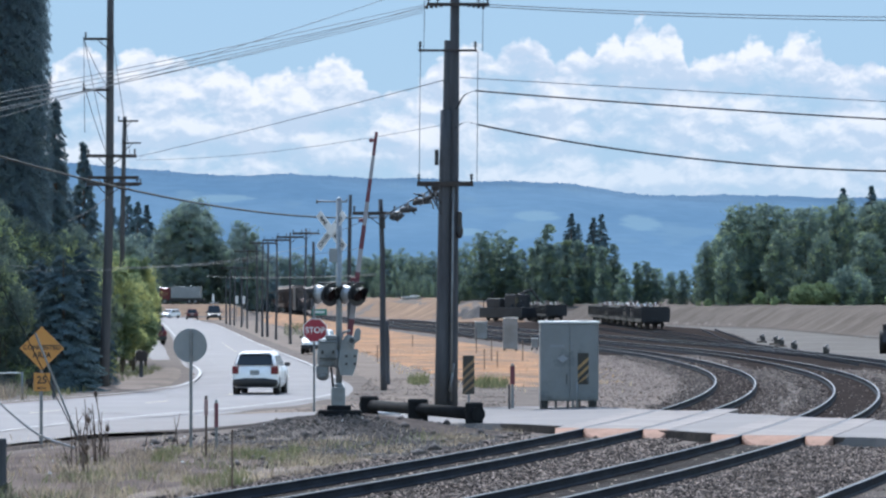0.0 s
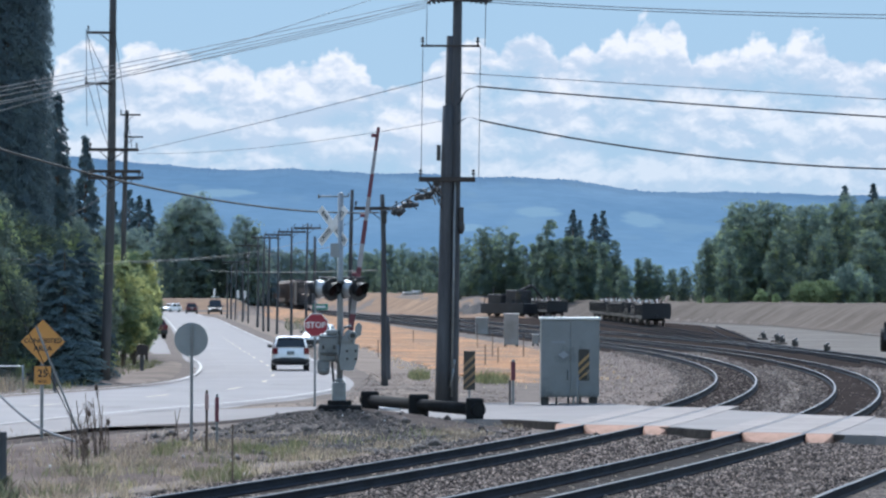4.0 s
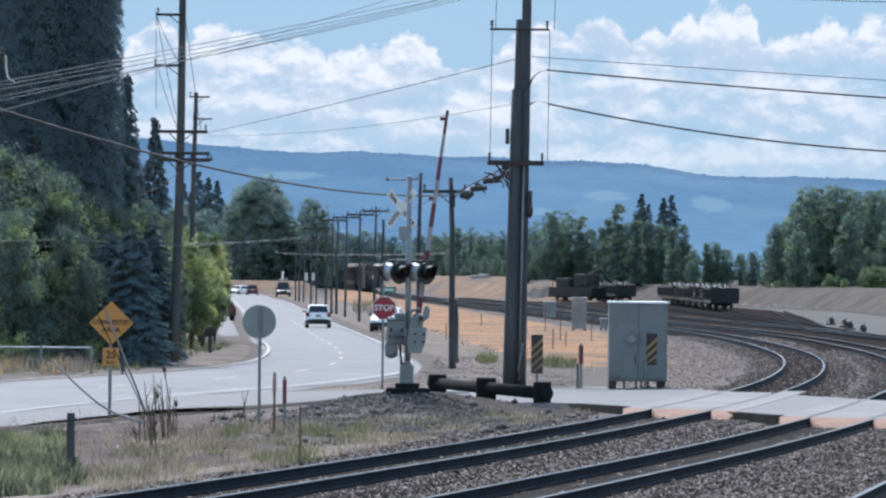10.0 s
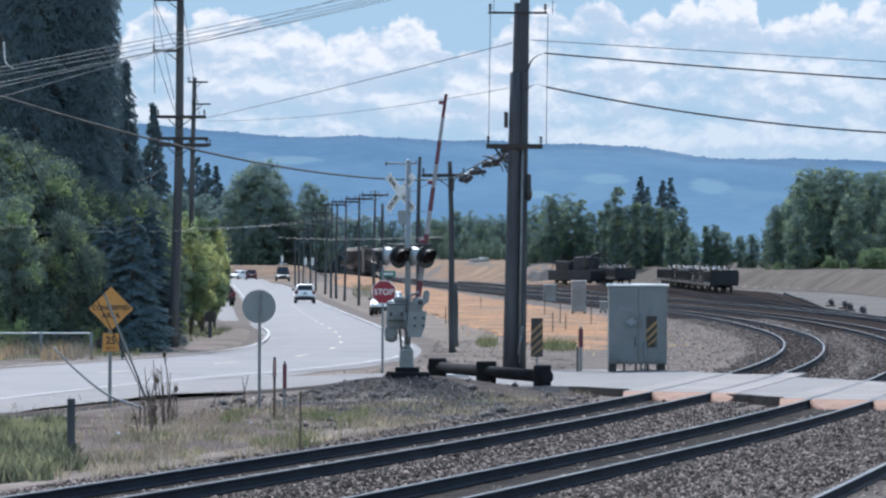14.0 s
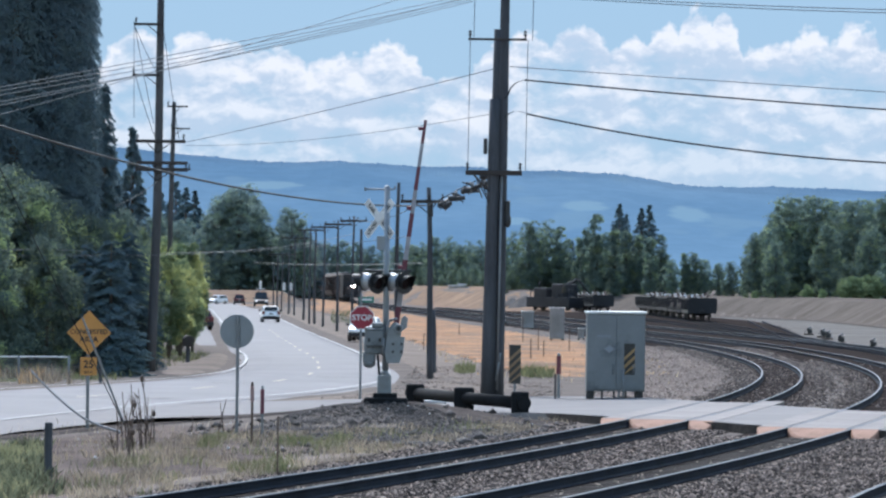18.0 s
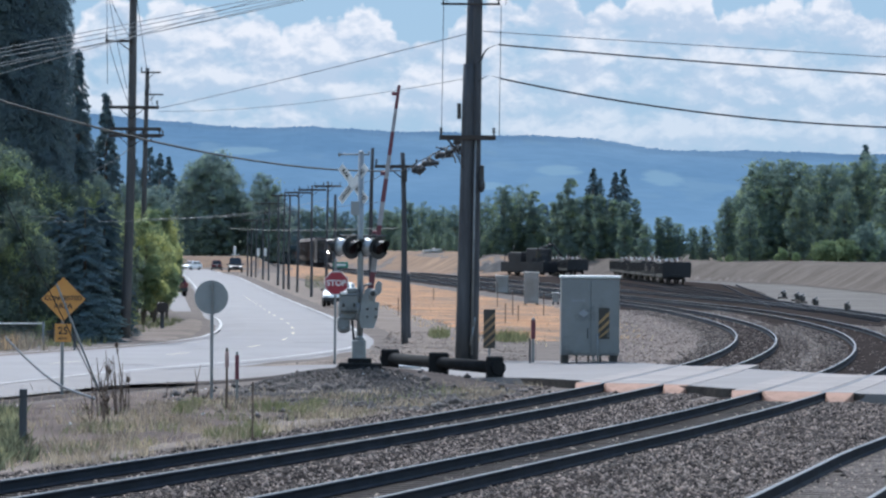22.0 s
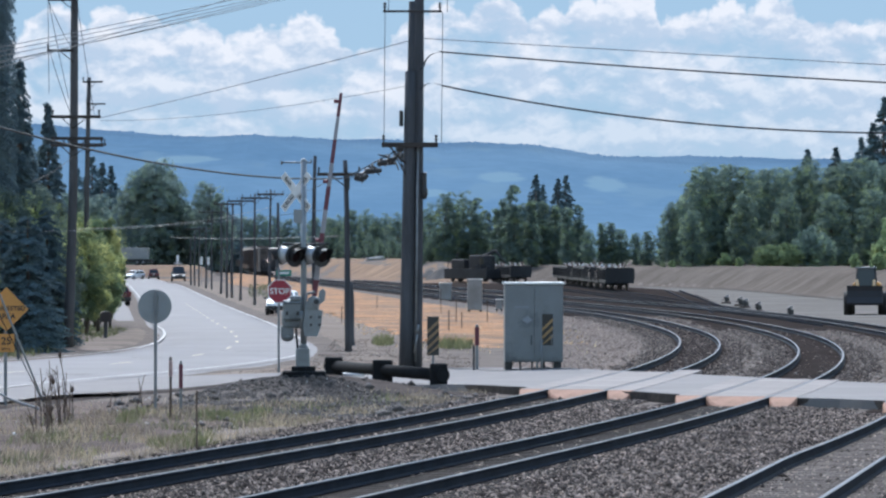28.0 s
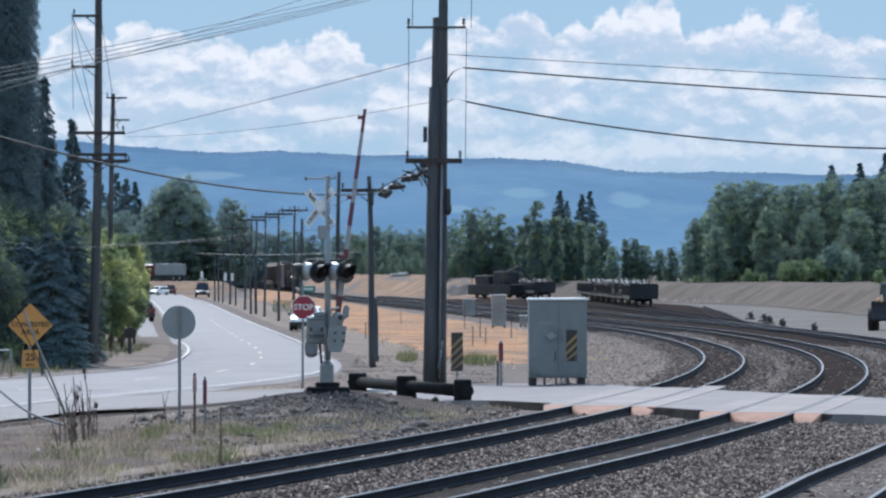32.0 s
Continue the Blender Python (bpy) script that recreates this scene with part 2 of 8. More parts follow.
M_rubber = mat("tyre_rubber", (0.012, 0.012, 0.013), 0.85, var=0.2, scale=5, fine=20, bump=0.2)
M_trim = mat("black_plastic_trim", (0.02, 0.02, 0.022), 0.6, var=0.1, scale=5, fine=20, bump=0.1)
M_tail = mat("red_lamp_plastic", (0.13, 0.014, 0.022), 0.25, var=0.05, scale=5, fine=20, bump=0.0)
M_hopper = mat("rusty_brown_hopper_car", (0.1, 0.078, 0.07), 0.85, var=0.25, scale=0.4, fine=4, bump=0.3, other=(0.06, 0.047, 0.044), cover=0.42, rnd=0.12)
M_gondola = mat("dark_grimy_wagon_steel", (0.021, 0.021, 0.025), 0.8, var=0.35, scale=0.5, fine=4, bump=0.3)
M_scrap = mat("pale_scrap_load", (0.42, 0.34, 0.3), 0.85, var=0.4, scale=0.8, fine=4, bump=0.5, rnd=0.3)
M_loader = mat("dusty_yellow_loader_paint", (0.6, 0.3, 0.07), 0.6, var=0.2, scale=1, fine=8, bump=0.1, other=(0.4, 0.25, 0.12), cover=0.4)


def hill_mat():
    """Wooded ridge far off in blue summer air: the haze between is put into a glowing colour."""
    m = bpy.data.materials.new("distant_wooded_ridge")
    m.use_nodes = True
    t = m.node_tree
    bsdf = t.nodes["Principled BSDF"]
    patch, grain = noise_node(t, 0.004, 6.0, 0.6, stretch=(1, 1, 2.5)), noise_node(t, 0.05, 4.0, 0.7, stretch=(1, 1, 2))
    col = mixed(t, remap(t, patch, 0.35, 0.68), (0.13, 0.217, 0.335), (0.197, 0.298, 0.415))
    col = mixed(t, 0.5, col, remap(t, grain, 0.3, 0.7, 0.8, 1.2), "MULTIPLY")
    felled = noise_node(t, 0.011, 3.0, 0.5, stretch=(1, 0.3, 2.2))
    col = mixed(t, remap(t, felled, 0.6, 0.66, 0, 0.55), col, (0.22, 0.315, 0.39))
    geo = t.nodes.new("ShaderNodeNewGeometry")
    sep = t.nodes.new("ShaderNodeSeparateXYZ")
    t.links.new(geo.outputs["Position"], sep.inputs[0])
    for cx, cz, wx, wz in ((84, 78, 22, 6), (178, 72, 20, 9), (-205, 96, 30, 5), (20, 62, 18, 4)):
        ring = None
        for axis, c, w in (("X", cx, wx), ("Z", cz, wz)):
            a = node(t, "ShaderNodeMath")
            a.operation = "MULTIPLY_ADD"
            t.links.new(sep.outputs[axis], a.inputs[0])
            a.inputs[1].default_value, a.inputs[2].default_value = 1.0 / w, -c / w
            b = node(t, "ShaderNodeMath")
            b.operation = "POWER"
            t.links.new(a.outputs[0], b.inputs[0])
            b.inputs[1].default_value = 2.0
            if ring is not None:
                both = node(t, "ShaderNodeMath")
                t.links.new(ring, both.inputs[0]), t.links.new(b.outputs[0], both.inputs[1])
                ring = both.outputs[0]
            else:
                ring = b.outputs[0]
        worn = node(t, "ShaderNodeMath")
        t.links.new(ring, worn.inputs[0]), t.links.new(remap(t, grain, 0.2, 0.8, -0.7, 0.7), worn.inputs[1])
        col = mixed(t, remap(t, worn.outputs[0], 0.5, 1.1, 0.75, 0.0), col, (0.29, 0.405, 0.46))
    # haze painted thicker low down: paler blue mixed in towards the foot
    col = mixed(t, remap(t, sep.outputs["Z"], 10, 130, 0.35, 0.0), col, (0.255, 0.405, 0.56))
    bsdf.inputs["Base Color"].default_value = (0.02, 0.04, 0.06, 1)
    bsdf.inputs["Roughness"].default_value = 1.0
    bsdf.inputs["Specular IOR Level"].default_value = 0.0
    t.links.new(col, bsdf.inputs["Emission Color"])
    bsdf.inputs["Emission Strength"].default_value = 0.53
    return m


def cloud_mat():
    """Blue sky over a bank of summer cumulus: a domed upper edge, broken by finer and finer billows, paler and greyer below."""
    m = bpy.data.materials.new("summer_cumulus_sky")
    m.use_nodes = True
    t = m.node_tree
    t.nodes.remove(t.nodes["Principled BSDF"])
    co = t.nodes.new("ShaderNodeTexCoord").outputs["Object"]
    sep = t.nodes.new("ShaderNodeSeparateXYZ")
    t.links.new(co, sep.inputs[0])
    x, z = sep.outputs["X"], sep.outputs["Z"]

    def math_node(kind, one, two=None, three=None):
        n = t.nodes.new("ShaderNodeMath")
        n.operation = kind
        for i, v in enumerate((one, two, three)):
            if v is None:
                continue
            if isinstance(v, (int, float)):
                n.inputs[i].default_value = v
            else:
                t.links.new(v, n.inputs[i])
        return n.outputs[0]

    top = 0.0
    # domes of the bank: centre, half width, height over its general level
    for cx, wide, high in ((-540, 120, 40), (-387, 48, 50), (-318, 66, 42), (-249, 48, 28), (-173, 38, 24), (-116, 38, 43), (32, 60, 46), (87, 52, 54), (148, 46, 46), (184, 42, 58), (214, 34, 78), (243, 30, 66), (297, 64, 42), (339, 42, 55), (388, 52, 63), (445, 62, 34), (540, 110, 34)):
        d = math_node("DIVIDE", math_node("SUBTRACT", x, cx), wide)
        bump = math_node("MULTIPLY", math_node("SUBTRACT", 1.0, math_node("MULTIPLY", d, d)), high)
        top = math_node("MAXIMUM", top, bump)
    top = math_node("ADD", top, 231.0)
    mid = noise_node(t, 0.024, 9.0, 0.6)
    ragged = math_node("MULTIPLY_ADD", mid, 36.0, -18.0)
    # rounded billows of three sizes, pushed about a little
    wob = t.nodes.new("ShaderNodeTexNoise")
    wob.inputs["Scale"].default_value, wob.inputs["Detail"].default_value = 0.03, 4.0
    t.links.new(co, wob.inputs["Vector"])
    spread = t.nodes.new("ShaderNodeVectorMath")
    spread.operation = "MULTIPLY_ADD"
    t.links.new(wob.outputs["Color"], spread.inputs[0])
    spread.inputs[1].default_value = (18.0, 18.0, 18.0)
    t.links.new(co, spread.inputs[2])
    for size, deep in ((0.03, 20.0), (0.075, 12.0), (0.16, 6.0)):
        vor = t.nodes.new("ShaderNodeTexVoronoi")
        vor.inputs["Scale"].default_value = size
        t.links.new(spread.outputs[0], vor.inputs["Vector"])
        ragged = math_node("ADD", ragged, math_node("MULTIPLY_ADD", vor.outputs["Distance"], -deep, deep * 0.5))
    depth = math_node("SUBTRACT", math_node("ADD", top, ragged), z)
    cover = remap(t, depth, -2.0, 7.0)

    def relief(scale, detail, rise, stretch):
        """How much a heap stands over what lies a little higher; sunlit crowns and grey bellies are painted from it."""
        out = []
        for up in (0.0, rise):
            mp = t.nodes.new("ShaderNodeMapping")
            mp.inputs["Location"].default_value = (up * 0.5, 0.0, up * stretch[2])
            mp.inputs["Scale"].default_value = stretch
            t.links.new(spread.outputs[0], mp.inputs["Vector"])
            n = node(t, "ShaderNodeTexNoise", Scale=scale, Detail=detail, Roughness=0.58)
            t.links.new(mp.outputs["Vector"], n.inputs["Vector"])
            out.append(n.outputs["Fac"])
        return out[0], math_node("SUBTRACT", out[0], out[1])

    heap, lit_big = relief(0.0095, 7.0, 16.0, (1.0, 1.0, 2.0))
    _, lit_small = relief(0.026, 6.0, 6.0, (1.0, 1.0, 1.5))
    # the bank thins out downwards into streaks over a pale lower sky
    low = remap(t, depth, 20.0, 150.0)
    body = remap(t, math_node("SUBTRACT", heap, math_node("MULTIPLY", low, 0.08)), 0.31, 0.47)
    rim = remap(t, depth, 0.0, 40.0, 1.0, 0.0)
    dense = math_node("MULTIPLY", cover, math_node("MAXIMUM", math_node("MULTIPLY", body, remap(t, low, 0.0, 1.0, 1.0, 0.55)), rim))
    light = math_node("ADD", math_node("MULTIPLY_ADD", lit_big, 4.2, 0.5), math_node("MULTIPLY", lit_small, 2.6))
    light = math_node("ADD", light, math_node("MULTIPLY_ADD", rim, 0.42, -0.12))
    puff = mixed(t, remap(t, light, 0.15, 0.95), (0.67, 0.735, 0.8), (1.05, 1.0, 0.95))
    blue = mixed(t, remap(t, z, 110, 340), (0.53, 0.675, 0.76), (0.485, 0.655, 0.775))
    col = mixed(t, dense, blue, puff)
    em = t.nodes.new("ShaderNodeEmission")
    t.links.new(col, em.inputs["Color"])
    em.inputs["Strength"].default_value = 0.545
    t.links.new(em.outputs[0], t.nodes["Material Output"].inputs[0])
    return m


M_hill, M_cloud = hill_mat(), cloud_mat()


# ---- shape helpers ----


def part(name, bm, material, parent=None, label=""):
    """Links a bmesh as one mesh object under a thing or a part."""
    mesh = bpy.data.meshes.new(name)
    bm.to_mesh(mesh)
    bm.free()
    for m in material if isinstance(material, (list, tuple)) else (material,):
        mesh.materials.append(m)
    ob = new(name, mesh)
    ob.parent = parent
    if label:
        ob["label"] = label
    return ob


def data_part(name, verts, faces, material, parent=None, smooth=False, label=""):
    mesh = bpy.data.meshes.new(name)
    mesh.from_pydata([tuple(v) for v in verts], [], [tuple(f) for f in faces])
    if smooth:
        mesh.shade_smooth()
    mesh.materials.append(material)
    ob = new(name, mesh)
    ob.parent = parent
    if label:
        ob["label"] = label
    return ob


def thing(name, place, turn=0.0, label="", category="", group="", kind=""):
    ob = new(name)
    ob.empty_display_size = 0.2
    ob.matrix_world = pose(*place, 0, 0, turn)
    return tagged(ob, label, category, group, kind)


def box(bm, c, s, m=None, bevel=0.0):
    mt = Matrix.Translation(c) @ (m or Matrix()) @ Matrix.Diagonal((*s, 1))
    r = bmesh.ops.create_cube(bm, size=1.0, matrix=mt)
    if bevel:
        edges = {e for v in r["verts"] for e in v.link_edges}
        bmesh.ops.bevel(bm, geom=list(edges), offset=bevel, segments=2, affect="EDGES", profile=0.5)
    return bm


def rod(bm, p, q, r0, r1=None, seg=10, caps=True):
    p, q = Vector(p), Vector(q)
    d = q - p
    mt = Matrix.Translation((p + q) / 2) @ d.to_track_quat("Z", "Y").to_matrix().to_4x4()
    r = bmesh.ops.create_cone(bm, cap_ends=caps, segments=seg, radius1=r0, radius2=r0 if r1 is None else r1, depth=d.length, matrix=mt)
    for f in {f for v in r["verts"] for f in v.link_faces}:
        f.smooth = len(f.verts) == 4
    return bm


def ball(bm, c, r, seg=8, squash=(1, 1, 1)):
    r = bmesh.ops.create_uvsphere(bm, u_segments=seg, v_segments=max(4, seg // 2 + 1), radius=r, matrix=Matrix.Translation(c) @ Matrix.Diagonal((*squash, 1)))
    for f in {f for v in r["verts"] for f in v.link_faces}:
        f.smooth = True
    return bm


def plate(bm, outline, thick, m=None):
    """A flat plate: its outline (x, z) in the upright plane, thick along y, centred on y = 0."""
    m = m or Matrix()
    front = [bm.verts.new(m @ Vector((x, -thick / 2, z))) for x, z in outline]
    back = [bm.verts.new(m @ Vector((x, thick / 2, z))) for x, z in outline]
    bm.faces.new(front)
    bm.faces.new(back[::-1])
    n = len(outline)
    for i in range(n):
        bm.faces.new((front[i], back[i], back[(i + 1) % n], front[(i + 1) % n]))
    return bm


def loft(bm, rings, close=True, smooth=True):
    rows = [[bm.verts.new(p) for p in ring] for ring in rings]
    n = len(rows[0])
    for a, b in zip(rows, rows[1:]):
        for i in range(n):
            f = bm.faces.new((a[i], a[(i + 1) % n], b[(i + 1) % n], b[i]))
            f.smooth = smooth
    if close:
        bm.faces.new(rows[0][::-1])
        bm.faces.new(rows[-1])
    return bm


def circle(n, r, turn=0.0):
    return [(r * math.cos(turn + 2 * math.pi * i / n), r * math.sin(turn + 2 * math.pi * i / n)) for i in range(n)]


def lettering(text, size, material, parent, m, name="lettering"):
    """Flat letters with Blender's own font, standing in the plane x-z of m."""
    cu = bpy.data.curves.new(name, "FONT")
    cu.body, cu.size, cu.align_x, cu.align_y, cu.extrude, cu.offset = text, size, "CENTER", "CENTER", 0.004, size * 0.02
    ob = bpy.data.objects.new(name, cu)
    mesh = bpy.data.meshes.new_from_object(ob)
    bpy.data.objects.remove(ob)
    bpy.data.curves.remove(cu)
    mesh.materials.clear()
    mesh.materials.append(material)
    ob = new(name, mesh)
    ob.parent = parent
    ob.matrix_local = m @ pose(0, 0, 0, 90)
    return ob


# ---- the plan: the curve of the railway, and the lie of the land ----
SLOPES = ((20, 0.236), (75, 0.225), (150, 0.092), (200, 0.014), (290, -0.068), (1500, -0.068))
YS = np.arange(20.0, 1401.0, 1.0)
SL = np.interp(YS, *zip(*SLOPES))
XS = np.concatenate(([0.0], np.cumsum((SL[1:] + SL[:-1]) / 2)))
XS += 9.6 - np.interp(147.0, YS, XS)
TRACK_2, TRACK_3 = 4.35, 9.9


def siding_shift(y):
    """The siding runs a little straighter than the main tracks before the crossing."""
    return float(np.interp(y, (40, 57, 70, 87, 110, 200, 260), (0.8, 0.5, -0.1, -0.4, -0.5, -0.5, 0.0)))


def line_x(y, off=0.0):
    s = float(np.interp(y, YS, SL))
    if off > 8:
        off += siding_shift(y)
    return float(np.interp(y, YS, XS)) + off * math.sqrt(1 + s * s)


def step(a, b, v):
    t = min(1.0, max(0.0, (v - a) / (b - a)))
    return t * t * (3 - 2 * t)


def land(x, y):
    """Height of the ground."""
    off = x - float(np.interp(y, YS, XS))
    z = 0.03 * noise.noise((x * 0.4, y * 0.15, 0.0))
    z += 0.07 * step(-5, -2.2, off) * step(40, 60, y) * (1 - step(600, 700, y))
    z += 0.44 * math.exp(-((x + 2.4) / 2.7) ** 2 - ((y - 112.6) / (4.2 if y < 112.6 else 6.0)) ** 2) * step(-2.2, -4.2, off)
    z += 0.1 * noise.noise((x * 0.9, y * 0.45, 6.0)) * math.exp(-((x + 3.0) / 4.5) ** 2 - ((y - 103.0) / 9.0) ** 2) * step(-2.4, -4.4, off)
    z += 0.12 * math.exp(-((x + 6.5) / 5.0) ** 2 - ((y - 90.0) / 9.0) ** 2)
    # a low step down from the road to the verge
    z -= 0.022 * step(0.2, 1.8, float(np.interp(x, (-15.2, -11.4, -10.7, -9.8, -8.9, -7.2, -3.0), (80, 94, 98.5, 103.2, 108.4, 112.0, 114.0))) - y) * step(-3.2, -4.2, off) * step(30, 50, y)
    # a swell of dry grass hides the wheels of the standing train; a bank closes the road
    z += 0.85 * math.exp(-((off + 5.6) / 2.3) ** 2) * step(560, 690, y) * (1 - step(980, 1100, y))
    z += 2.5 * step(800, 822, y) * step(-33, -39, x) * step(-7, -14, off) * (1 - step(1100, 1250, y))
    # the land climbs gently beyond the yard, behind a bank of spoil
    z += (2.6 + 0.75 * step(14, 5, x)) * step(640, 690, y) * step(12.5, 22, off)
    bank = step(310, 335, y) * step(37.5, 43.5, x + 21.0 * step(490, 680, y) + 0.8 * noise.noise((0.0, y * 0.03, 2.0)))
    z = max(z, bank * (2.45 + 0.3 * noise.noise((x * 0.12, y * 0.03, 3.0)) + 0.13 * noise.noise((x * 0.4 + y * 0.06, y * 0.1, 5.0)) + 0.05 * noise.noise((x * 1.4 + y * 0.2, y * 0.3, 8.0))))
    z += 1.2 * step(900, 1500, y)
    return z


def ground_sheet():
    xs = sorted({-4800, -2500, -1200, -600, -300, -180, -120, -90, -70, *range(-60, -30, 3), *np.arange(-30, 62, 1.0).tolist(), *range(62, 100, 4), 120, 150, 200, 300, 600, 1200, 2500, 4800})
    ys = sorted({-400, -100, 0, 20, *np.arange(40, 150, 1.5).tolist(), *range(150, 350, 5), *range(350, 430, 3), *range(430, 870, 8), *range(880, 1600, 60), 2000, 2600, 3400, 4300, 4900})
    verts = [(x, y, land(x, y)) for y in ys for x in xs]
    n = len(xs)
    faces = [(j * n + i, j * n + i + 1, j * n + n + i + 1, j * n + n + i) for j in range(len(ys) - 1) for i in range(n - 1)]
    ob = data_part("ground", verts, faces, M_dirt, smooth=True)
    return tagged(ob, "grey-brown dirt and gravel ground reaching to the distance", "ground", kind="structure")


def smooth_line(pts, gap):
    """Points at about even gaps along a smooth line through the corners given."""
    pts = [Vector(p) for p in pts]
    out = []
    for i in range(len(pts) - 1):
        a, b = pts[i], pts[i + 1]
        ta = (b - (pts[i - 1] if i else a)) * (0.5 if i else 1)
        tb = ((pts[i + 2] if i + 2 < len(pts) else b) - a) * (0.5 if i + 2 < len(pts) else 1)
        k = max(1, int((b - a).length / gap))
        for j in range(k):
            t = j / k
            out.append(a * (2 * t**3 - 3 * t**2 + 1) + ta * (t**3 - 2 * t**2 + t) + b * (-2 * t**3 + 3 * t**2) + tb * (t**3 - t**2))
    return out + [pts[-1]]


def ribbon(name, left, right, material, rise=0.02, across=6, along=90, height=None, rag=0.0, parent=None, skirt=0.12, crisp=0.0):
    """A sheet between two smooth edges that follows the ground, with a shallow edge all round."""
    height = height or land

    def even(pts):
        fine = smooth_line([(x, y, 0) for x, y in pts], 1.0)
        run = np.concatenate(([0], np.cumsum([(b - a).length for a, b in zip(fine, fine[1:])])))
        at = np.linspace(0, run[-1], along + 1)
        return np.interp(at, run, [p.x for p in fine]), np.interp(at, run, [p.y for p in fine])

    shares = [j / across for j in range(across + 1)]
    if crisp:
        shares = [0.0, crisp, *shares[1:-1], 1 - crisp, 1.0]
        across += 2
    lx, ly = even(left)
    rx, ry = even(right)
    verts, faces = [], []
    for i in range(along + 1):
        for j in range(across + 1):
            f = shares[j]
            x, y = lx[i] * (1 - f) + rx[i] * f, ly[i] * (1 - f) + ry[i] * f
            if rag and j in ((0, 1, across - 1, across) if crisp else (0, across)):
                x += rag * noise.noise((x * 1.3, y * 0.5, 1.7)) + rag * 0.5 * noise.noise((x * 5, y * 2, 4.0))
                y += rag * 3 * noise.noise((x * 0.9, y * 0.4, 7.7))
            down = skirt if j in (0, across) or i in (0, along) else 0.0
            verts.append((x, y, height(x, y) + rise - down))
    n = across + 1
    for i in range(along):
        for j in range(across):
            faces.append((i * n + j, i * n + j + 1, i * n + n + j + 1, i * n + n + j))
    return data_part(name, verts, faces, material, parent, smooth=False)


ground_sheet()


def sky_backdrop():
    ob = data_part("backdrop", [(-1600, 0, -80), (1600, 0, -80), (1600, 0, 700), (-1600, 0, 700)], [(0, 1, 2, 3)], M_cloud)
    ob.matrix_world = pose(0, 4700, 0)
    tagged(ob, "blue summer sky with a bank of white cumulus clouds", "sky", kind="structure")
    return ob


def ridge():
    """The long wooded ridge on the skyline: a crest with tree tops, and its slope towards the valley."""
    crest = ((-1000, 118), (-560, 128), (-390, 131), (-341, 131), (-292, 125.5), (-259, 123), (-226, 121), (-183, 119), (-150, 121.5), (-117, 119.8), (-74, 117.6), (-19, 116), (79, 113.5), (123, 111.7), (145, 108.4), (177, 102.5), (199, 100.6), (270, 100.5), (430, 98), (1000, 92))
    verts, faces = [], []
    xs = np.arange(-900, 900, 2.5)
    hz = np.interp(xs, *zip(*crest))
    for k, (y, f) in enumerate(((4250, 0.96), (4200, 1.0), (4120, 0.9), (3950, 0.7), (3800, 0.55), (3600, 0.3), (3300, 0.0))):
        for x, h in zip(xs, hz):
            tree = 2.6 * abs(noise.noise((x * 0.16, 3.0, k))) + 2.0 * noise.noise((x * 0.02, 9.0, 1.0)) if k < 2 else 5 * noise.noise((x * 0.012, y * 0.01, 0))
            verts.append((x, y, 3 + h * f + (tree if f else 0)))
    n = len(xs)
    for j in range(6):
        for i in range(n - 1):
            faces.append((j * n + i, j * n + i + 1, j * n + n + i + 1, j * n + n + i))
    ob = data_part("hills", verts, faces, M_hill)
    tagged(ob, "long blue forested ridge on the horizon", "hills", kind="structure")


SKY = sky_backdrop()
ridge()

# ---- roads ----
MAIN_L = [(-78, 1150), (-47, 699), (-38.6, 590), (-22.2, 354), (-14.9, 241.5), (-12.6, 212), (-11.5, 194), (-10.95, 178), (-11.15, 167), (-12.3, 156), (-15.3, 143), (-21, 115), (-29, 78), (-38, 40)]
MAIN_R = [(-68, 1150), (-38.6, 699), (-30.2, 590), (-14.9, 354), (-7.2, 241), (-5.4, 212), (-4.3, 194), (-3.45, 177), (-3.05, 166), (-3.1, 152), (-5.0, 136), (-8.96, 118), (-15.0, 80), (-25, 40)]


def crown_road(x, y):
    return 0.078


main_road = ribbon("road", MAIN_L, MAIN_R, M_asphalt, 0.02, across=4, along=160, height=crown_road, rag=0.12)
tagged(main_road, "pale worn two-lane asphalt road with white edge lines", "road", kind="structure")


def between(a, b, f):
    """A line that runs at a share f of the way from one road edge to the other, point by point."""
    return [((1 - f) * p[0] + f * q[0], (1 - f) * p[1] + f * q[1]) for p, q in zip(a, b)]


def stripe(name, a, b, f, wide, material, label):
    mid = smooth_line([(x, y, 0) for x, y in between(a, b, f)], 2.0)
    lf, rt = [], []
    for i, p in enumerate(mid):
        d = (mid[min(i + 1, len(mid) - 1)] - mid[max(i - 1, 0)]).normalized()
        side = Vector((-d.y, d.x, 0)) * wide / 2
        lf.append(p - side), rt.append(p + side)
    verts = [(p.x, p.y, 0.104) for p in lf] + [(p.x, p.y, 0.104) for p in rt]
    n = len(lf)
    faces = [(i, i + 1, n + i + 1, n + i) for i in range(n - 1)]
    return data_part(name, verts, faces, material, main_road, label=label)


stripe("edge_line", MAIN_L, MAIN_R, 0.09, 0.12, M_whiteline, "worn white painted edge line")
stripe("edge_line", MAIN_L, MAIN_R, 0.9, 0.11, M_whiteline, "worn white painted edge line")


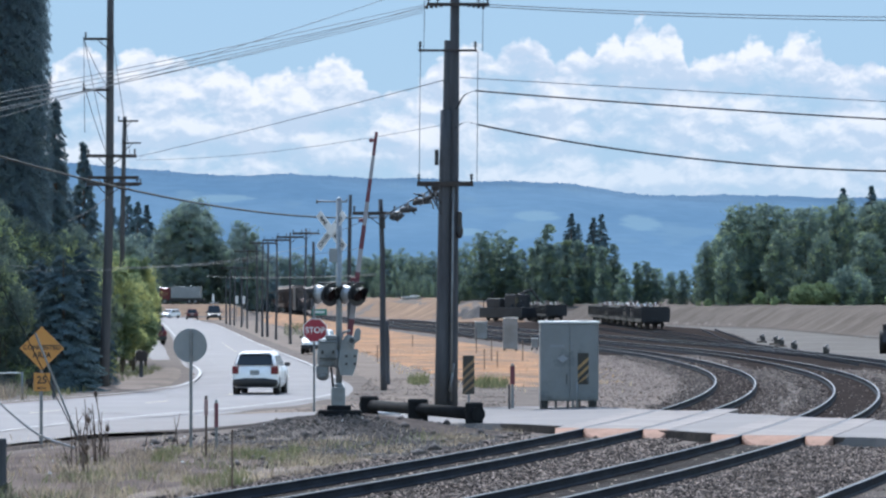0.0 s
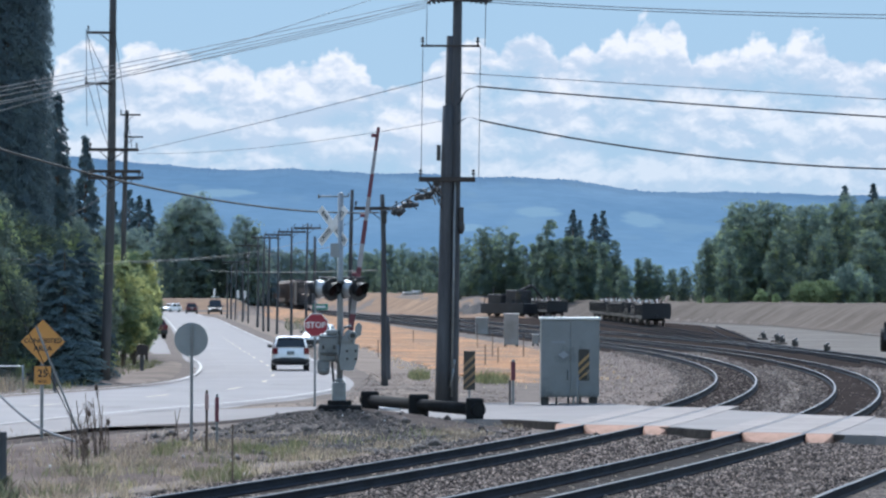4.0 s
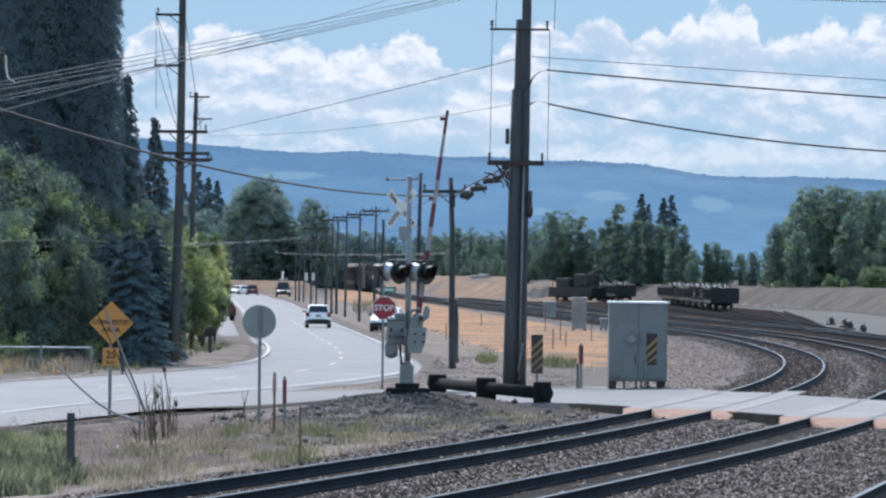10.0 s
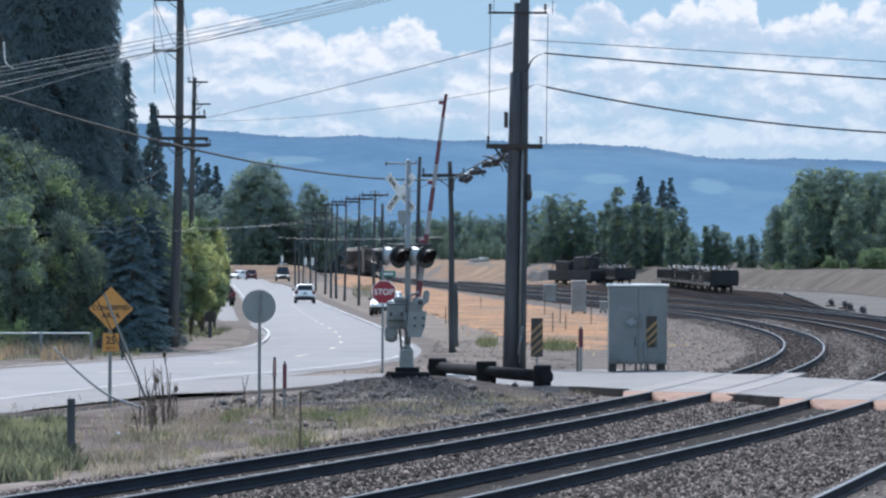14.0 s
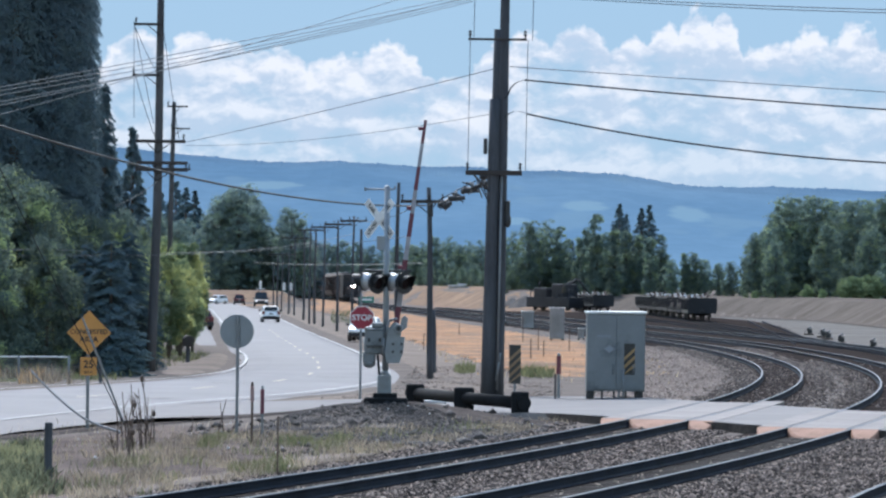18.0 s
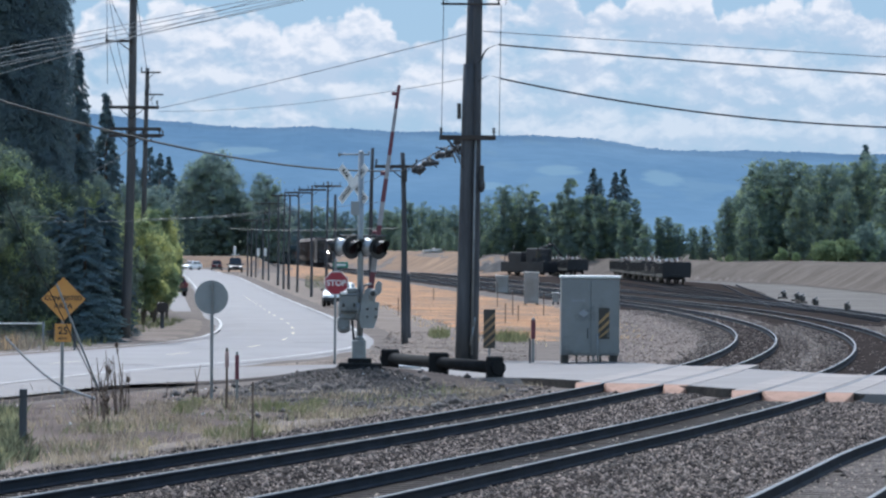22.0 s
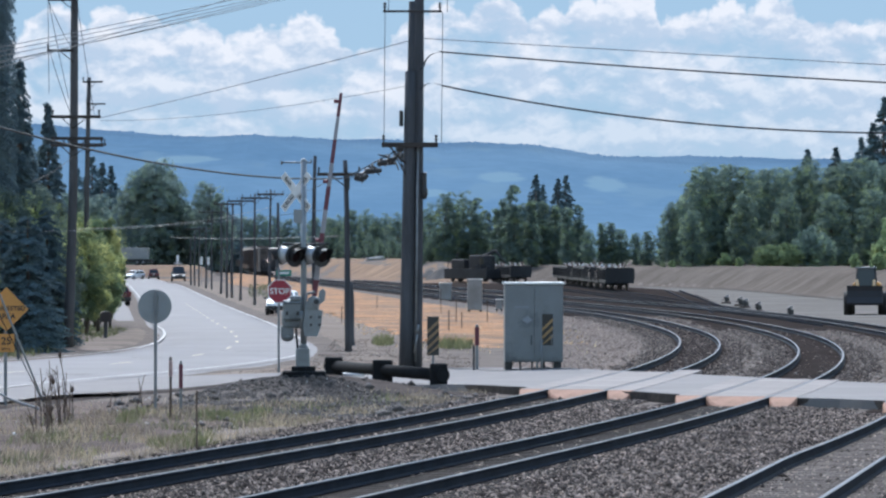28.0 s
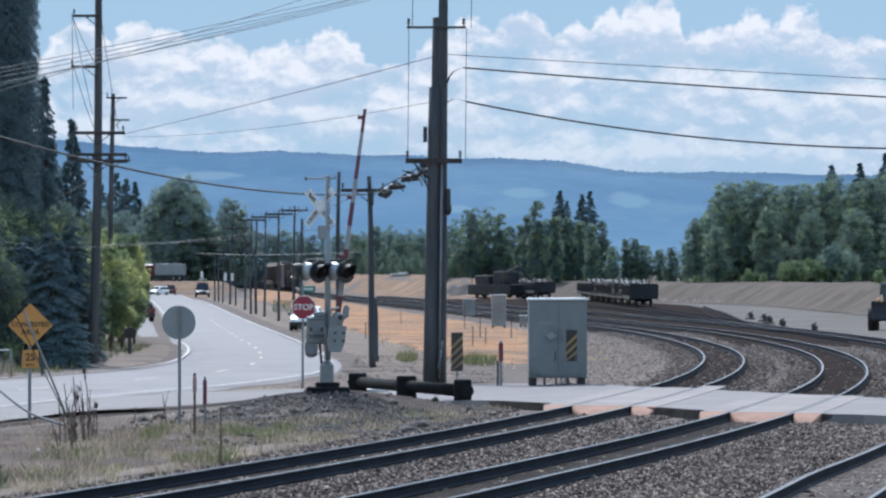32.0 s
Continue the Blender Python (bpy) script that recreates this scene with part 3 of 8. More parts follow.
def centre_dashes():
    mid = smooth_line([(x, y, 0) for x, y in between(MAIN_L, MAIN_R, 0.53)], 0.5)
    run, last = 0.0, None
    for p, q in zip(mid, mid[1:]):
        run += (q - p).length
        if 120 < p.y < 330 and run - (last or -99) > 12.2:
            last = run
            d = (q - p).normalized()
            side = Vector((-d.y, d.x, 0)) * 0.13
            b = p + d * 3.0
            pts = [p - side * 0.42, p + side * 0.42, b + side * 0.42, b - side * 0.42]
            data_part("centre_dash", [(v.x, v.y, 0.105) for v in pts], [(0, 1, 2, 3)], M_yellowline, main_road)


centre_dashes()


def tar_seams():
    for pts in (((-7.0, 161.5), (-5.9, 160.6), (-4.8, 161.0)), ((-9.6, 150.0), (-8.6, 149.0), (-7.2, 149.6)), ((-11.8, 128.0), (-10.4, 127.4), (-9.2, 128.2))):
        line = smooth_line([(x, y, 0) for x, y in pts], 0.2)
        n = len(line)
        verts = [(p.x, p.y + sgn * (0.05 + 0.16 * math.sin(math.pi * i / (n - 1)) * (1 + noise.noise((p.x * 3, p.y, 2.0)))), 0.103) for sgn in (-1, 1) for i, p in enumerate(line)]
        data_part("tar_seam", verts, [(i, i + 1, n + i + 1, n + i) for i in range(n - 1)], M_tar, main_road, label="dark tarred crack repair")


tar_seams()


def ramp(x, y):
    return 0.075 + 0.215 * step(-9.0, -2.0, x - line_x(y))


SIDE_N = [(-15.2, 80), (-11.4, 94), (-10.7, 98.5), (-9.8, 103.2), (-8.9, 108.4), (-7.2, 112.0), (-3.0, 114.0), (-1.0, 113.2), (1.0, 112.6), (2.7, 109.0), (5.5, 104.9), (6.3, 103.0), (9.2, 99.9), (10.6, 98.3), (20, 80.5), (34, 54.5)]
SIDE_F = [(-11.0, 117), (-9.2, 121), (-7.4, 126), (-5.4, 128.8), (-3.6, 131), (-1.0, 134), (1.6, 134.5), (6.0, 125.2), (11.7, 113.3), (23.4, 91.2), (42, 55)]
side_road = ribbon("crossing_road", SIDE_N, SIDE_F, M_sideroad, 0.0, across=8, along=120, height=ramp, rag=0.1, skirt=0.26, crisp=0.006)
tagged(side_road, "pale side road that climbs over the railway crossing", "road", kind="structure")

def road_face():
    """The dirty near face of the raised side road; its shade is put into the dark colour."""
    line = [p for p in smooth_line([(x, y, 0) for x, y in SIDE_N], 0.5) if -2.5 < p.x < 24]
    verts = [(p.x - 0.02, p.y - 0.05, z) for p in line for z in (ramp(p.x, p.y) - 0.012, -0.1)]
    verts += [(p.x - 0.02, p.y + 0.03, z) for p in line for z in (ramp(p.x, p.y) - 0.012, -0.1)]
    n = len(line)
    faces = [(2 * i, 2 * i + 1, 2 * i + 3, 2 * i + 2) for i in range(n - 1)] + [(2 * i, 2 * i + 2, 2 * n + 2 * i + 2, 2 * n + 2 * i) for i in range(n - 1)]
    data_part("road_face", verts, faces, M_edge, side_road, label="earth-stained face of the raised road, shade put into its colour")


road_face()
edge_ = [(-15.2, 80, 0.9), (-11.4, 94, 0.9), (-10.7, 98.5, 1.0), (-9.8, 103.2, 1.2), (-8.9, 108.4, 1.5), (-7.2, 112.0, 1.4), (-3.0, 114.0, 0.6), (-1.0, 113.0, 1.5), (0.8, 112.0, 3.0), (2.3, 109.2, 2.4)]
normal_ = []
for k in range(len(edge_)):
    p, q = edge_[max(0, k - 1)], edge_[min(len(edge_) - 1, k + 1)]
    run = math.hypot(q[0] - p[0], q[1] - p[1])
    normal_.append(((q[1] - p[1]) / run, (p[0] - q[0]) / run))
# crumbled soil strip; the road lip's shade line is put into its dark tone
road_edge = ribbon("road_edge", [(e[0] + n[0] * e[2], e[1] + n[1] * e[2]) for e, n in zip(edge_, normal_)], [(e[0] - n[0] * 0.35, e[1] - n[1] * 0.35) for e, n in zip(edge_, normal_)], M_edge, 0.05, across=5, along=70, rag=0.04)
tagged(road_edge, "dark crumbled soil edge below the side road, lip shade in its colour", "road edge", kind="structure")

# shoulders, verges and fields
z1 = ribbon("shoulder", [(x + 0.2, y) for x, y in MAIN_R[1:10]], [(-28.6, 699), (-22.5, 590), (-9.5, 354), (-2.2, 241), (-0.8, 212), (0.2, 194), (1.0, 177), (1.5, 166), (1.8, 150)], M_tan, 0.03, across=6, along=80, rag=0.5)
tagged(z1, "tan gravel road shoulder", "shoulder", kind="structure")
z1b = ribbon("shoulder", [(-6.5, 131.4), (-5.3, 136), (-3.8, 145.8), (-3.0, 151), (-2.7, 160)], [(-5.3, 128.9), (-3.0, 132.5), (-0.5, 138), (1.0, 146), (2.0, 152)], M_tan, 0.02, across=6, along=30, rag=0.15)
tagged(z1b, "tan gravel corner at the road junction", "shoulder", kind="structure")
z2 = ribbon("field", [(-47, 1000), (-37, 860), (-31, 740), (-25, 620), (-18.0, 520), (-9.0, 354), (-4.2, 260), (-1.4, 215), (0.3, 190), (1.2, 172)], [(line_x(1000, -2.3), 1000), (line_x(860, -2.3), 860), (line_x(740, -2.3), 740), (line_x(620, -2.6), 620), (line_x(520, -3.2), 520), (-0.6, 385), (6.0, 275), (7.1, 220), (6.1, 190), (5.3, 168)], M_drygrass, 0.075, across=24, along=160, rag=0.8)
tagged(z2, "strip of dry orange grass between road and railway", "field", kind="structure")
z3 = ribbon("yard", [(19, 205), (20, 260), (20, 300), (21, 420), (21, 500), (21, 590)], [(60, 205), (60, 280), (42, 335), (39.4, 420), (38.6, 490), (27.5, 590)], M_yard, 0.05, across=14, along=50, rag=0.5)
tagged(z3, "pale grey levelled gravel yard beside the tracks", "yard", kind="structure")
z4 = ribbon("bank", [(36.8, 306), (36.8, 450), (36.0, 500), (26, 580), (16.5, 670), (15.5, 800)], [(70, 306), (75, 450), (80, 500), (90, 580), (98, 670), (110, 800)], M_berm, 0.09, across=80, along=130, skirt=0.0)
tagged(z4, "long low bank of brown-grey spoil", "bank", kind="structure")
z5 = ribbon("field", [(line_x(1190, 12.6), 1190), (line_x(1000, 12.6), 1000), (line_x(740, 12.8), 740), (line_x(640, 13.2), 640), (line_x(600, 14), 600)], [(0, 1190), (8, 1000), (11, 740), (12, 640), (12, 600)], M_tanfield, 0.05, across=8, along=30, rag=1.0)
tagged(z5, "dry tan field rising behind the rail yard", "field", kind="structure")
z5b = ribbon("field", [(8.2, 1000), (11.2, 740), (12.2, 640)], [(70, 1000), (48, 740), (36.5, 640)], M_berm, 0.05, across=14, along=30, rag=0.5)
tagged(z5b, "grey-brown open ground behind the bank", "field", kind="structure")
z10 = ribbon("field", [(-76, 730), (-80, 760), (-84, 800), (-88, 842)], [(-33, 730), (-35, 760), (-36, 800), (-38, 842)], M_tanfield, 0.03, across=24, along=30, rag=0.5)
tagged(z10, "dry field beyond the end of the road", "field", kind="structure")
z12 = ribbon("paved_shoulder", [(x - 1.2 - 2.6 * step(225, 300, y), y) for x, y in MAIN_L if 225 < y < 720], [(x + 0.15, y) for x, y in MAIN_L if 225 < y < 720], M_sideroad, 0.015, across=4, along=60, rag=0.3)
tagged(z12, "pale paved shoulder beside the road", "shoulder", kind="structure")
z6 = ribbon("verge", [(-34, 240), (-22, 205), (-20, 185), (-19, 168), (-22, 150), (-30, 125)], [(-16, 240), (-13.4, 212), (-12.6, 194), (-12.4, 178), (-13.6, 163), (-17.5, 145)], M_lawn, 0.03, across=8, along=40, rag=0.4)
tagged(z6, "rough green verge under the roadside trees", "verge", kind="structure")
z7 = ribbon("driveway", [(-15.3, 219), (-15.7, 205), (-15.4, 190), (-14.8, 175), (-13.6, 166)], [(-13.2, 218), (-12.1, 205.6), (-11.1, 188), (-10.75, 175), (-11.3, 166)], M_tan, 0.06, across=6, along=30, rag=0.3)
tagged(z7, "tan gravel pull-off beside the road", "driveway", kind="structure")
z8 = ribbon("verge", [(-19, 60), (-14.8, 79), (-10.6, 94), (-9.2, 102), (-8.0, 107)], [(-7.5, 55), (-4.8, 72), (-3.6, 84), (-2.8, 94), (-3.2, 104)], M_soil, 0.02, across=10, along=40, rag=0.5)
tagged(z8, "rough weedy verge between road and railway", "verge", kind="structure")

z9 = ribbon("yard", [(14.5, 205), (15.0, 250), (14.0, 290), (9.0, 420), (5.0, 500), (-2.0, 640)], [(24.0, 205), (23.5, 250), (22.4, 290), (29.2, 430), (29.5, 530), (18.0, 640)], M_ballast, 0.09, across=12, along=60, rag=0.6)
tagged(z9, "dark oily ballast round the yard tracks", "yard", kind="structure")



def bed_top(x, y):
    off = abs(x - float(np.interp(y, YS, XS)))
    return max(land(x, y), 0.092 - 0.115 * step(1.75, 2.7, off))


ys_ = (113.5, 118, 126, 138, 150, 165, 185, 210, 240, 270, 300)
near_ = (-6.2, -6.2, -6.0, -6.0, -6.4, -7.3, -8.4, -8.8, -8.2, -8.0, -9.5)
z11 = ribbon("gravel_strip", [(float(np.interp(y, YS, XS)) + o, y) for y, o in zip(ys_, near_)], [(float(np.interp(y, YS, XS)) - 1.7, y) for y in ys_], M_palegravel, 0.012, across=10, along=60, height=bed_top, rag=0.25)
tagged(z11, "pale grey-tan gravel shoulder beside the curving track", "gravel", kind="structure")

z13 = ribbon("gravel_strip", [(-4.5, 306), (-6.6, 345), (-10.0, 420), (-13.0, 520), (-16.5, 640)], [(float(np.interp(y, YS, XS)) - 1.7, y) for y in (306, 345, 420, 520, 640)], M_greygravel, 0.045, across=10, along=60, rag=0.6)
tagged(z13, "grey-brown gravel beside the far tracks", "gravel", kind="structure")

z14 = ribbon("gravel_strip", [(line_x(y, -3.7), y) for y in (56, 64, 72, 80, 88, 95)], [(line_x(y, -2.55), y) for y in (56, 64, 72, 80, 88, 95)], M_tan, 0.02, across=6, along=40, rag=0.35)
tagged(z14, "pale tan gravel along the foot of the track bed", "gravel", kind="structure")

# ---- railway ----


def sweep(off, profile, y0, y1, lift, gap=2.0):
    """A section (across, up) carried along the railway's curve at that offset."""
    ys = np.arange(y0, y1 + gap, gap)
    verts, faces = [], []
    n = len(profile)
    for y in ys:
        s = float(np.interp(y, YS, SL))
        c = math.sqrt(1 + s * s)
        x = line_x(y, off)
        for px, pz in profile:
            verts.append((x + px / c, y - px * s / c, lift + pz))
    for i in range(len(ys) - 1):
        for j in range(n):
            faces.append((i * n + j, i * n + (j + 1) % n, i * n + n + (j + 1) % n, i * n + n + j))
    return verts, faces


RAIL = ((-0.07, 0.0), (-0.07, 0.012), (-0.012, 0.035), (-0.009, 0.125), (-0.036, 0.14), (-0.036, 0.166))
RAIL = RAIL + tuple((-x, z) for x, z in reversed(RAIL))
HEAD = ((-0.034, 0.166), (-0.030, 0.178), (0.030, 0.178), (0.034, 0.166))
BED = ((-2.7, -0.14), (-1.75, -0.03), (-0.6, -0.025), (0.6, -0.025), (1.75, -0.03), (2.7, -0.14))
RAIL_FOOT = 0.122


def railway(name, off, y0, y1, label):
    root = thing(name, (0, 0, 0), 0, label, "railway track", kind="structure")
    v, f = sweep(off, BED, y0, y1, RAIL_FOOT, 3.0)
    data_part("ballast_bed", v, f, M_ballast, root)
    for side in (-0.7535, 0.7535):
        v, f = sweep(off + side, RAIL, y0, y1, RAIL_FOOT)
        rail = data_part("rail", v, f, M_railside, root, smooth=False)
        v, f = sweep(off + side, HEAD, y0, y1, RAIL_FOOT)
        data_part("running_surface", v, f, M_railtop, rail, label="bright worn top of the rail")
    return root


TRACKS = [railway("railway_track", off, 25, y1, lab) for off, y1, lab in (
    (0.0, 1330, "curving railway track with pale-topped rails on dark ballast"),
    (TRACK_2, 1330, "curving railway track with pale-topped rails on dark ballast"),
    (TRACK_3, 700, "little-used siding track with grey timber sleepers"))]


def straight_track(x0, y0, x1, y1, label):
    root = thing("railway_track", (0, 0, 0), 0, label, "railway track", kind="structure")
    d = Vector((x1 - x0, y1 - y0, 0))
    u = d.normalized()
    side = Vector((u.y, -u.x, 0))
    for name, prof, shift, m in (("ballast_bed", BED, (0.0,), M_ballast), ("rail", RAIL, (-0.7535, 0.7535), M_railside)):
        for sh in shift:
            verts, faces = [], []
            n, k = len(prof), 24
            for i in range(k + 1):
                p = Vector((x0, y0, 0)) + d * i / k
                for px, pz in prof:
                    q = p + side * (px + sh)
                    verts.append((q.x, q.y, land(q.x, q.y) * 0 + RAIL_FOOT + pz))
            for i in range(k):
                for j in range(n):
                    faces.append((i * n + j, i * n + (j + 1) % n, i * n + n + (j + 1) % n, i * n + n + j))
            data_part(name, verts, faces, m, root)
    return root


for r in ((21.3, 215, 21.9, 660), (21.0, 250, 14.5, 640), (19.6, 268, 28.6, 470)):
    straight_track(*r, "dark yard track fanning out of the siding")


def panel_mesh(wide, long, tall):
    bm = bmesh.new()
    box(bm, (0, 0, -tall / 2), (wide, long, tall), bevel=0.015)
    mesh = bpy.data.meshes.new("panel")
    bm.to_mesh(mesh)
    bm.free()
    mesh.materials.append(M_concrete)
    return mesh


PANELS = {w: panel_mesh(w, 2.42, 0.17) for w in (1.34, 0.62)}


def ramp_mesh(wide):
    bm = bmesh.new()
    half = wide / 2
    ring = [(half, 0.0)] + [(half * math.cos(a) ** 0.6 if a < math.pi / 2 else -half * max(0.0, -math.cos(a)) ** 0.6, -0.85 * math.sin(a) ** 0.8) for a in np.linspace(0.12, math.pi - 0.12, 11)] + [(-half, 0.0)]
    top = [bm.verts.new((x * (1 + 0.35 * y), y, 0.004 + 0.24 * y)) for x, y in ring]
    mid = [bm.verts.new((x * (1.05 + 0.3 * y), y * 1.06, 0.24 * y - 0.04)) for x, y in ring]
    low = [bm.verts.new((x * 1.03, y * 1.1, -0.32)) for x, y in ring]
    bm.faces.new(top)
    n = len(ring)
    for a, b in ((top, mid), (mid, low)):
        for i in range(n):
            bm.faces.new((a[i], b[i], b[(i + 1) % n], a[(i + 1) % n]))
    bmesh.ops.recalc_face_normals(bm, faces=bm.faces[:])
    mesh = bpy.data.meshes.new("end_ramp")
    bm.to_mesh(mesh)
    bm.free()
    mesh.materials.append(M_pinkend)
    return mesh


RAMPS = {w: ramp_mesh(w) for w in (1.34, 0.62)}


def crossing_panels(off, root):
    for across, wide in ((-1.13, 0.62), (0.0, 1.34), (1.13, 0.62)):
        y = NEAR_END[off] + across * SKEW[off]
        first = True
        while y < FAR_END[off]:
            s = float(np.interp(y + 1.2, YS, SL))
            turn = -math.degrees(math.atan(s))
            ob = new("panel", PANELS[wide])
            ob.parent = root
            ob.matrix_local = pose(line_x(y + 1.2, off + across), y + 1.2, 0.306, 0, 0, turn)
            if first:
                r = new("end_ramp", RAMPS[wide])
                r.parent = root
                r.matrix_local = pose(line_x(y - 0.02, off + across), y - 0.02, 0.3, 0, 0, turn)
                first = False
            y += 2.44


NEAR_END = {0.0: 106.0, TRACK_2: 100.7, TRACK_3: 95.5}
SKEW = {0.0: -0.5, TRACK_2: -0.5, TRACK_3: -0.6}
FAR_END = {0.0: 123.0, TRACK_2: 114.0, TRACK_3: 106.0}
for off, root in zip((0.0, TRACK_2, TRACK_3), TRACKS):
    crossing_panels(off, root)


# ---- trees and plants ----
rng = np.random.default_rng(7)


def cards(centres, normals, size, flat=0.55, gen=rng, jitter=0.34):
    """Small four-cornered leaves or sprays at the places given, facing roughly along the normals."""
    n = len(centres)
    nr = normals + gen.normal(0, jitter, (n, 3))
    nr /= np.linalg.norm(nr, axis=1, keepdims=True) + 1e-9
    t = np.cross(nr, gen.normal(0, 1, (n, 3)))
    t /= np.linalg.norm(t, axis=1, keepdims=True) + 1e-9
    b = np.cross(nr, t)
    s = (size * gen.uniform(0.6, 1.4, n))[:, None]
    v = np.stack((centres + t * s, centres + b * s * flat, centres - t * s, centres - b * s * flat), 1).reshape(-1, 3)
    return v, np.arange(4 * n).reshape(-1, 4)


def mesh_of(name, v, f, material):
    mesh = bpy.data.meshes.new(name)
    mesh.vertices.add(len(v))
    mesh.vertices.foreach_set("co", np.asarray(v, np.float32).ravel())
    k = f.shape[1]
    mesh.loops.add(f.size)
    mesh.loops.foreach_set("vertex_index", f.ravel().astype(np.int32))
    mesh.polygons.add(len(f))
    mesh.polygons.foreach_set("loop_start", np.arange(0, f.size, k, dtype=np.int32))
    mesh.update(calc_edges=True)
    mesh.materials.append(material)
    return mesh


def blob_leaves(blobs, clumps, per, size, tuft, gen):
    """Leaves on many small rounded tufts, the tufts on the outsides of several masses (x, y, z, radius, height)."""
    blobs = np.array(blobs, float)
    w = blobs[:, 3] * blobs[:, 4]
    pick = gen.choice(len(blobs), clumps, p=w / w.sum())
    d = gen.normal(0, 1, (clumps, 3))
    d[:, 2] = d[:, 2] * 0.9 + 0.15
    d /= np.linalg.norm(d, axis=1, keepdims=True)
    bl = blobs[pick]
    c = bl[:, :3] + d * gen.uniform(0.6, 1.02, clumps)[:, None] * np.stack((bl[:, 3], bl[:, 3], bl[:, 4]), 1)
    dd = np.repeat(d, per, 0)
    e = gen.normal(0, 1, (clumps * per, 3))
    e /= np.linalg.norm(e, axis=1, keepdims=True)
    e = np.where((np.sum(e * dd, 1) < -0.25)[:, None], -e, e)
    r = np.repeat(tuft * gen.lognormal(0, 0.35, clumps), per) * gen.uniform(0.5, 1.08, clumps * per)
    cc = np.repeat(c, per, 0) + e * r[:, None] * np.array([1.1, 1.1, 0.7])
    keep = cc[:, 2] > 0.15
    return cards(cc[keep], (e + 0.35 * dd + np.array([0, 0, 0.3]))[keep], size, gen=gen)


def trunk_limbs(bm, h, r, blobs, gen, seg=8):
    pts = [Vector((gen.uniform(-0.2, 0.2) * i * 0.4, gen.uniform(-0.2, 0.2) * i * 0.4, h * i / 4)) for i in range(5)]
    for i in range(4):
        rod(bm, pts[i], pts[i + 1], r * (1 - 0.2 * i), r * (0.8 - 0.2 * i) + 0.02, seg)
    limbs = []
    for bx, by, bz, br, bh in blobs[::3]:
        k = int(gen.integers(1, 4))
        limb = bmesh.new()
        rod(limb, pts[k], (bx * 0.8, by * 0.8, bz), r * 0.4, r * 0.12, 6)
        limbs.append(limb)
    return limbs


def broadleaf(name, high, wide, seed, leaf, size, clumps, per, masses=9, low=0.12, shape=1.0, lump=1.0, tuft=0.5):
    """A tree at the origin: trunk with limbs, crown of leaf clumps on uneven masses."""
    gen = np.random.default_rng(seed)
    blobs = []
    for i in range(masses):
        f = (i + 0.5) / masses
        z = high * (low + (0.9 - low) * f)
        out = wide * (0.75 if shape >= 1 else 0.45) * math.sin(math.pi * min(0.98, f * 0.85 + 0.12)) ** 0.7
        ang = i * 2.4 + gen.uniform(-0.5, 0.5)
        q = gen.uniform(0.35, 0.9)
        br = lump * wide * gen.uniform(0.24, 0.46) * (1.0 - 0.45 * f * f)
        blobs.append((out * q * math.cos(ang), out * q * math.sin(ang), z, br, br * gen.uniform(0.75, 1.15) * (1.25 if shape < 1 else 1)))
    root = thing(name, (0, 0, 0))
    bm = bmesh.new()
    limbs = trunk_limbs(bm, high * 0.7, max(0.12, high * 0.017), blobs, gen)
    part("trunk", bm, M_bark, root)
    for limb in limbs:
        part("limb", limb, M_bark, root)
    v, f = blob_leaves(blobs, clumps, per, size, tuft, gen)
    new("crown", mesh_of("crown", v, f, leaf)).parent = root
    return root


def conifer(name, high, wide, seed, leaf, size, count, droop=0.35, power=0.85, base=0.05, bushy=9, even=0.0, lift=0.6, jitter=0.6):
    gen = np.random.default_rng(seed)
    root = thing(name, (0, 0, 0))
    bm = bmesh.new()
    rod(bm, (0, 0, 0), (0, 0, high * 0.97), high * 0.016 + 0.05, 0.02, 8)
    part("trunk", bm, M_bark, root)
    tiers = max(10, int(high * 1.9))
    arms = tiers * bushy
    fz = (gen.permutation(arms) + gen.uniform(0, 1, arms)) / arms
    fz = 1 - (1 - fz) ** 0.8
    ang = gen.uniform(0, 2 * math.pi, arms)
    reach = wide * np.maximum(0.04, (1 - fz)) ** power * gen.uniform(0.7 + even * 0.2, 1.12 - even * 0.06, arms)
    pick = gen.integers(0, arms, count)
    u = gen.uniform(0.12, 1.0, count) ** 0.6
    r = reach[pick] * u
    a = ang[pick] + gen.normal(0, 0.09, count) / np.maximum(0.3, u)
    z = high * (base + (1 - base) * fz[pick]) - droop * r + gen.normal(0, 0.05 * size * 4, count)
    c = np.stack((r * np.cos(a), r * np.sin(a), np.maximum(z, 0.05)), 1)
    nn = np.stack((np.cos(a) * 0.7, np.sin(a) * 0.7, np.full(count, lift)), 1)
    v, f = cards(c, nn, size, 0.4, gen, jitter)
    new("crown", mesh_of("crown", v, f, leaf)).parent = root
    return root


def plant(ob, x, y, scale=1.0, turn=0.0, z=None, flat=1.0, tags=()):
    """Puts a copy of a tree on the ground."""
    zz = land(x, y) - 0.05 if z is None else z
    c = copy_thing(ob, pose(x, y, zz, 0, 0, turn) @ Matrix.Diagonal((scale * flat, scale * flat, scale, 1)))
    return tagged(c, *tags)


def discard(ob):
    for o in (*ob.children_recursive, ob):
        bpy.data.objects.remove(o)


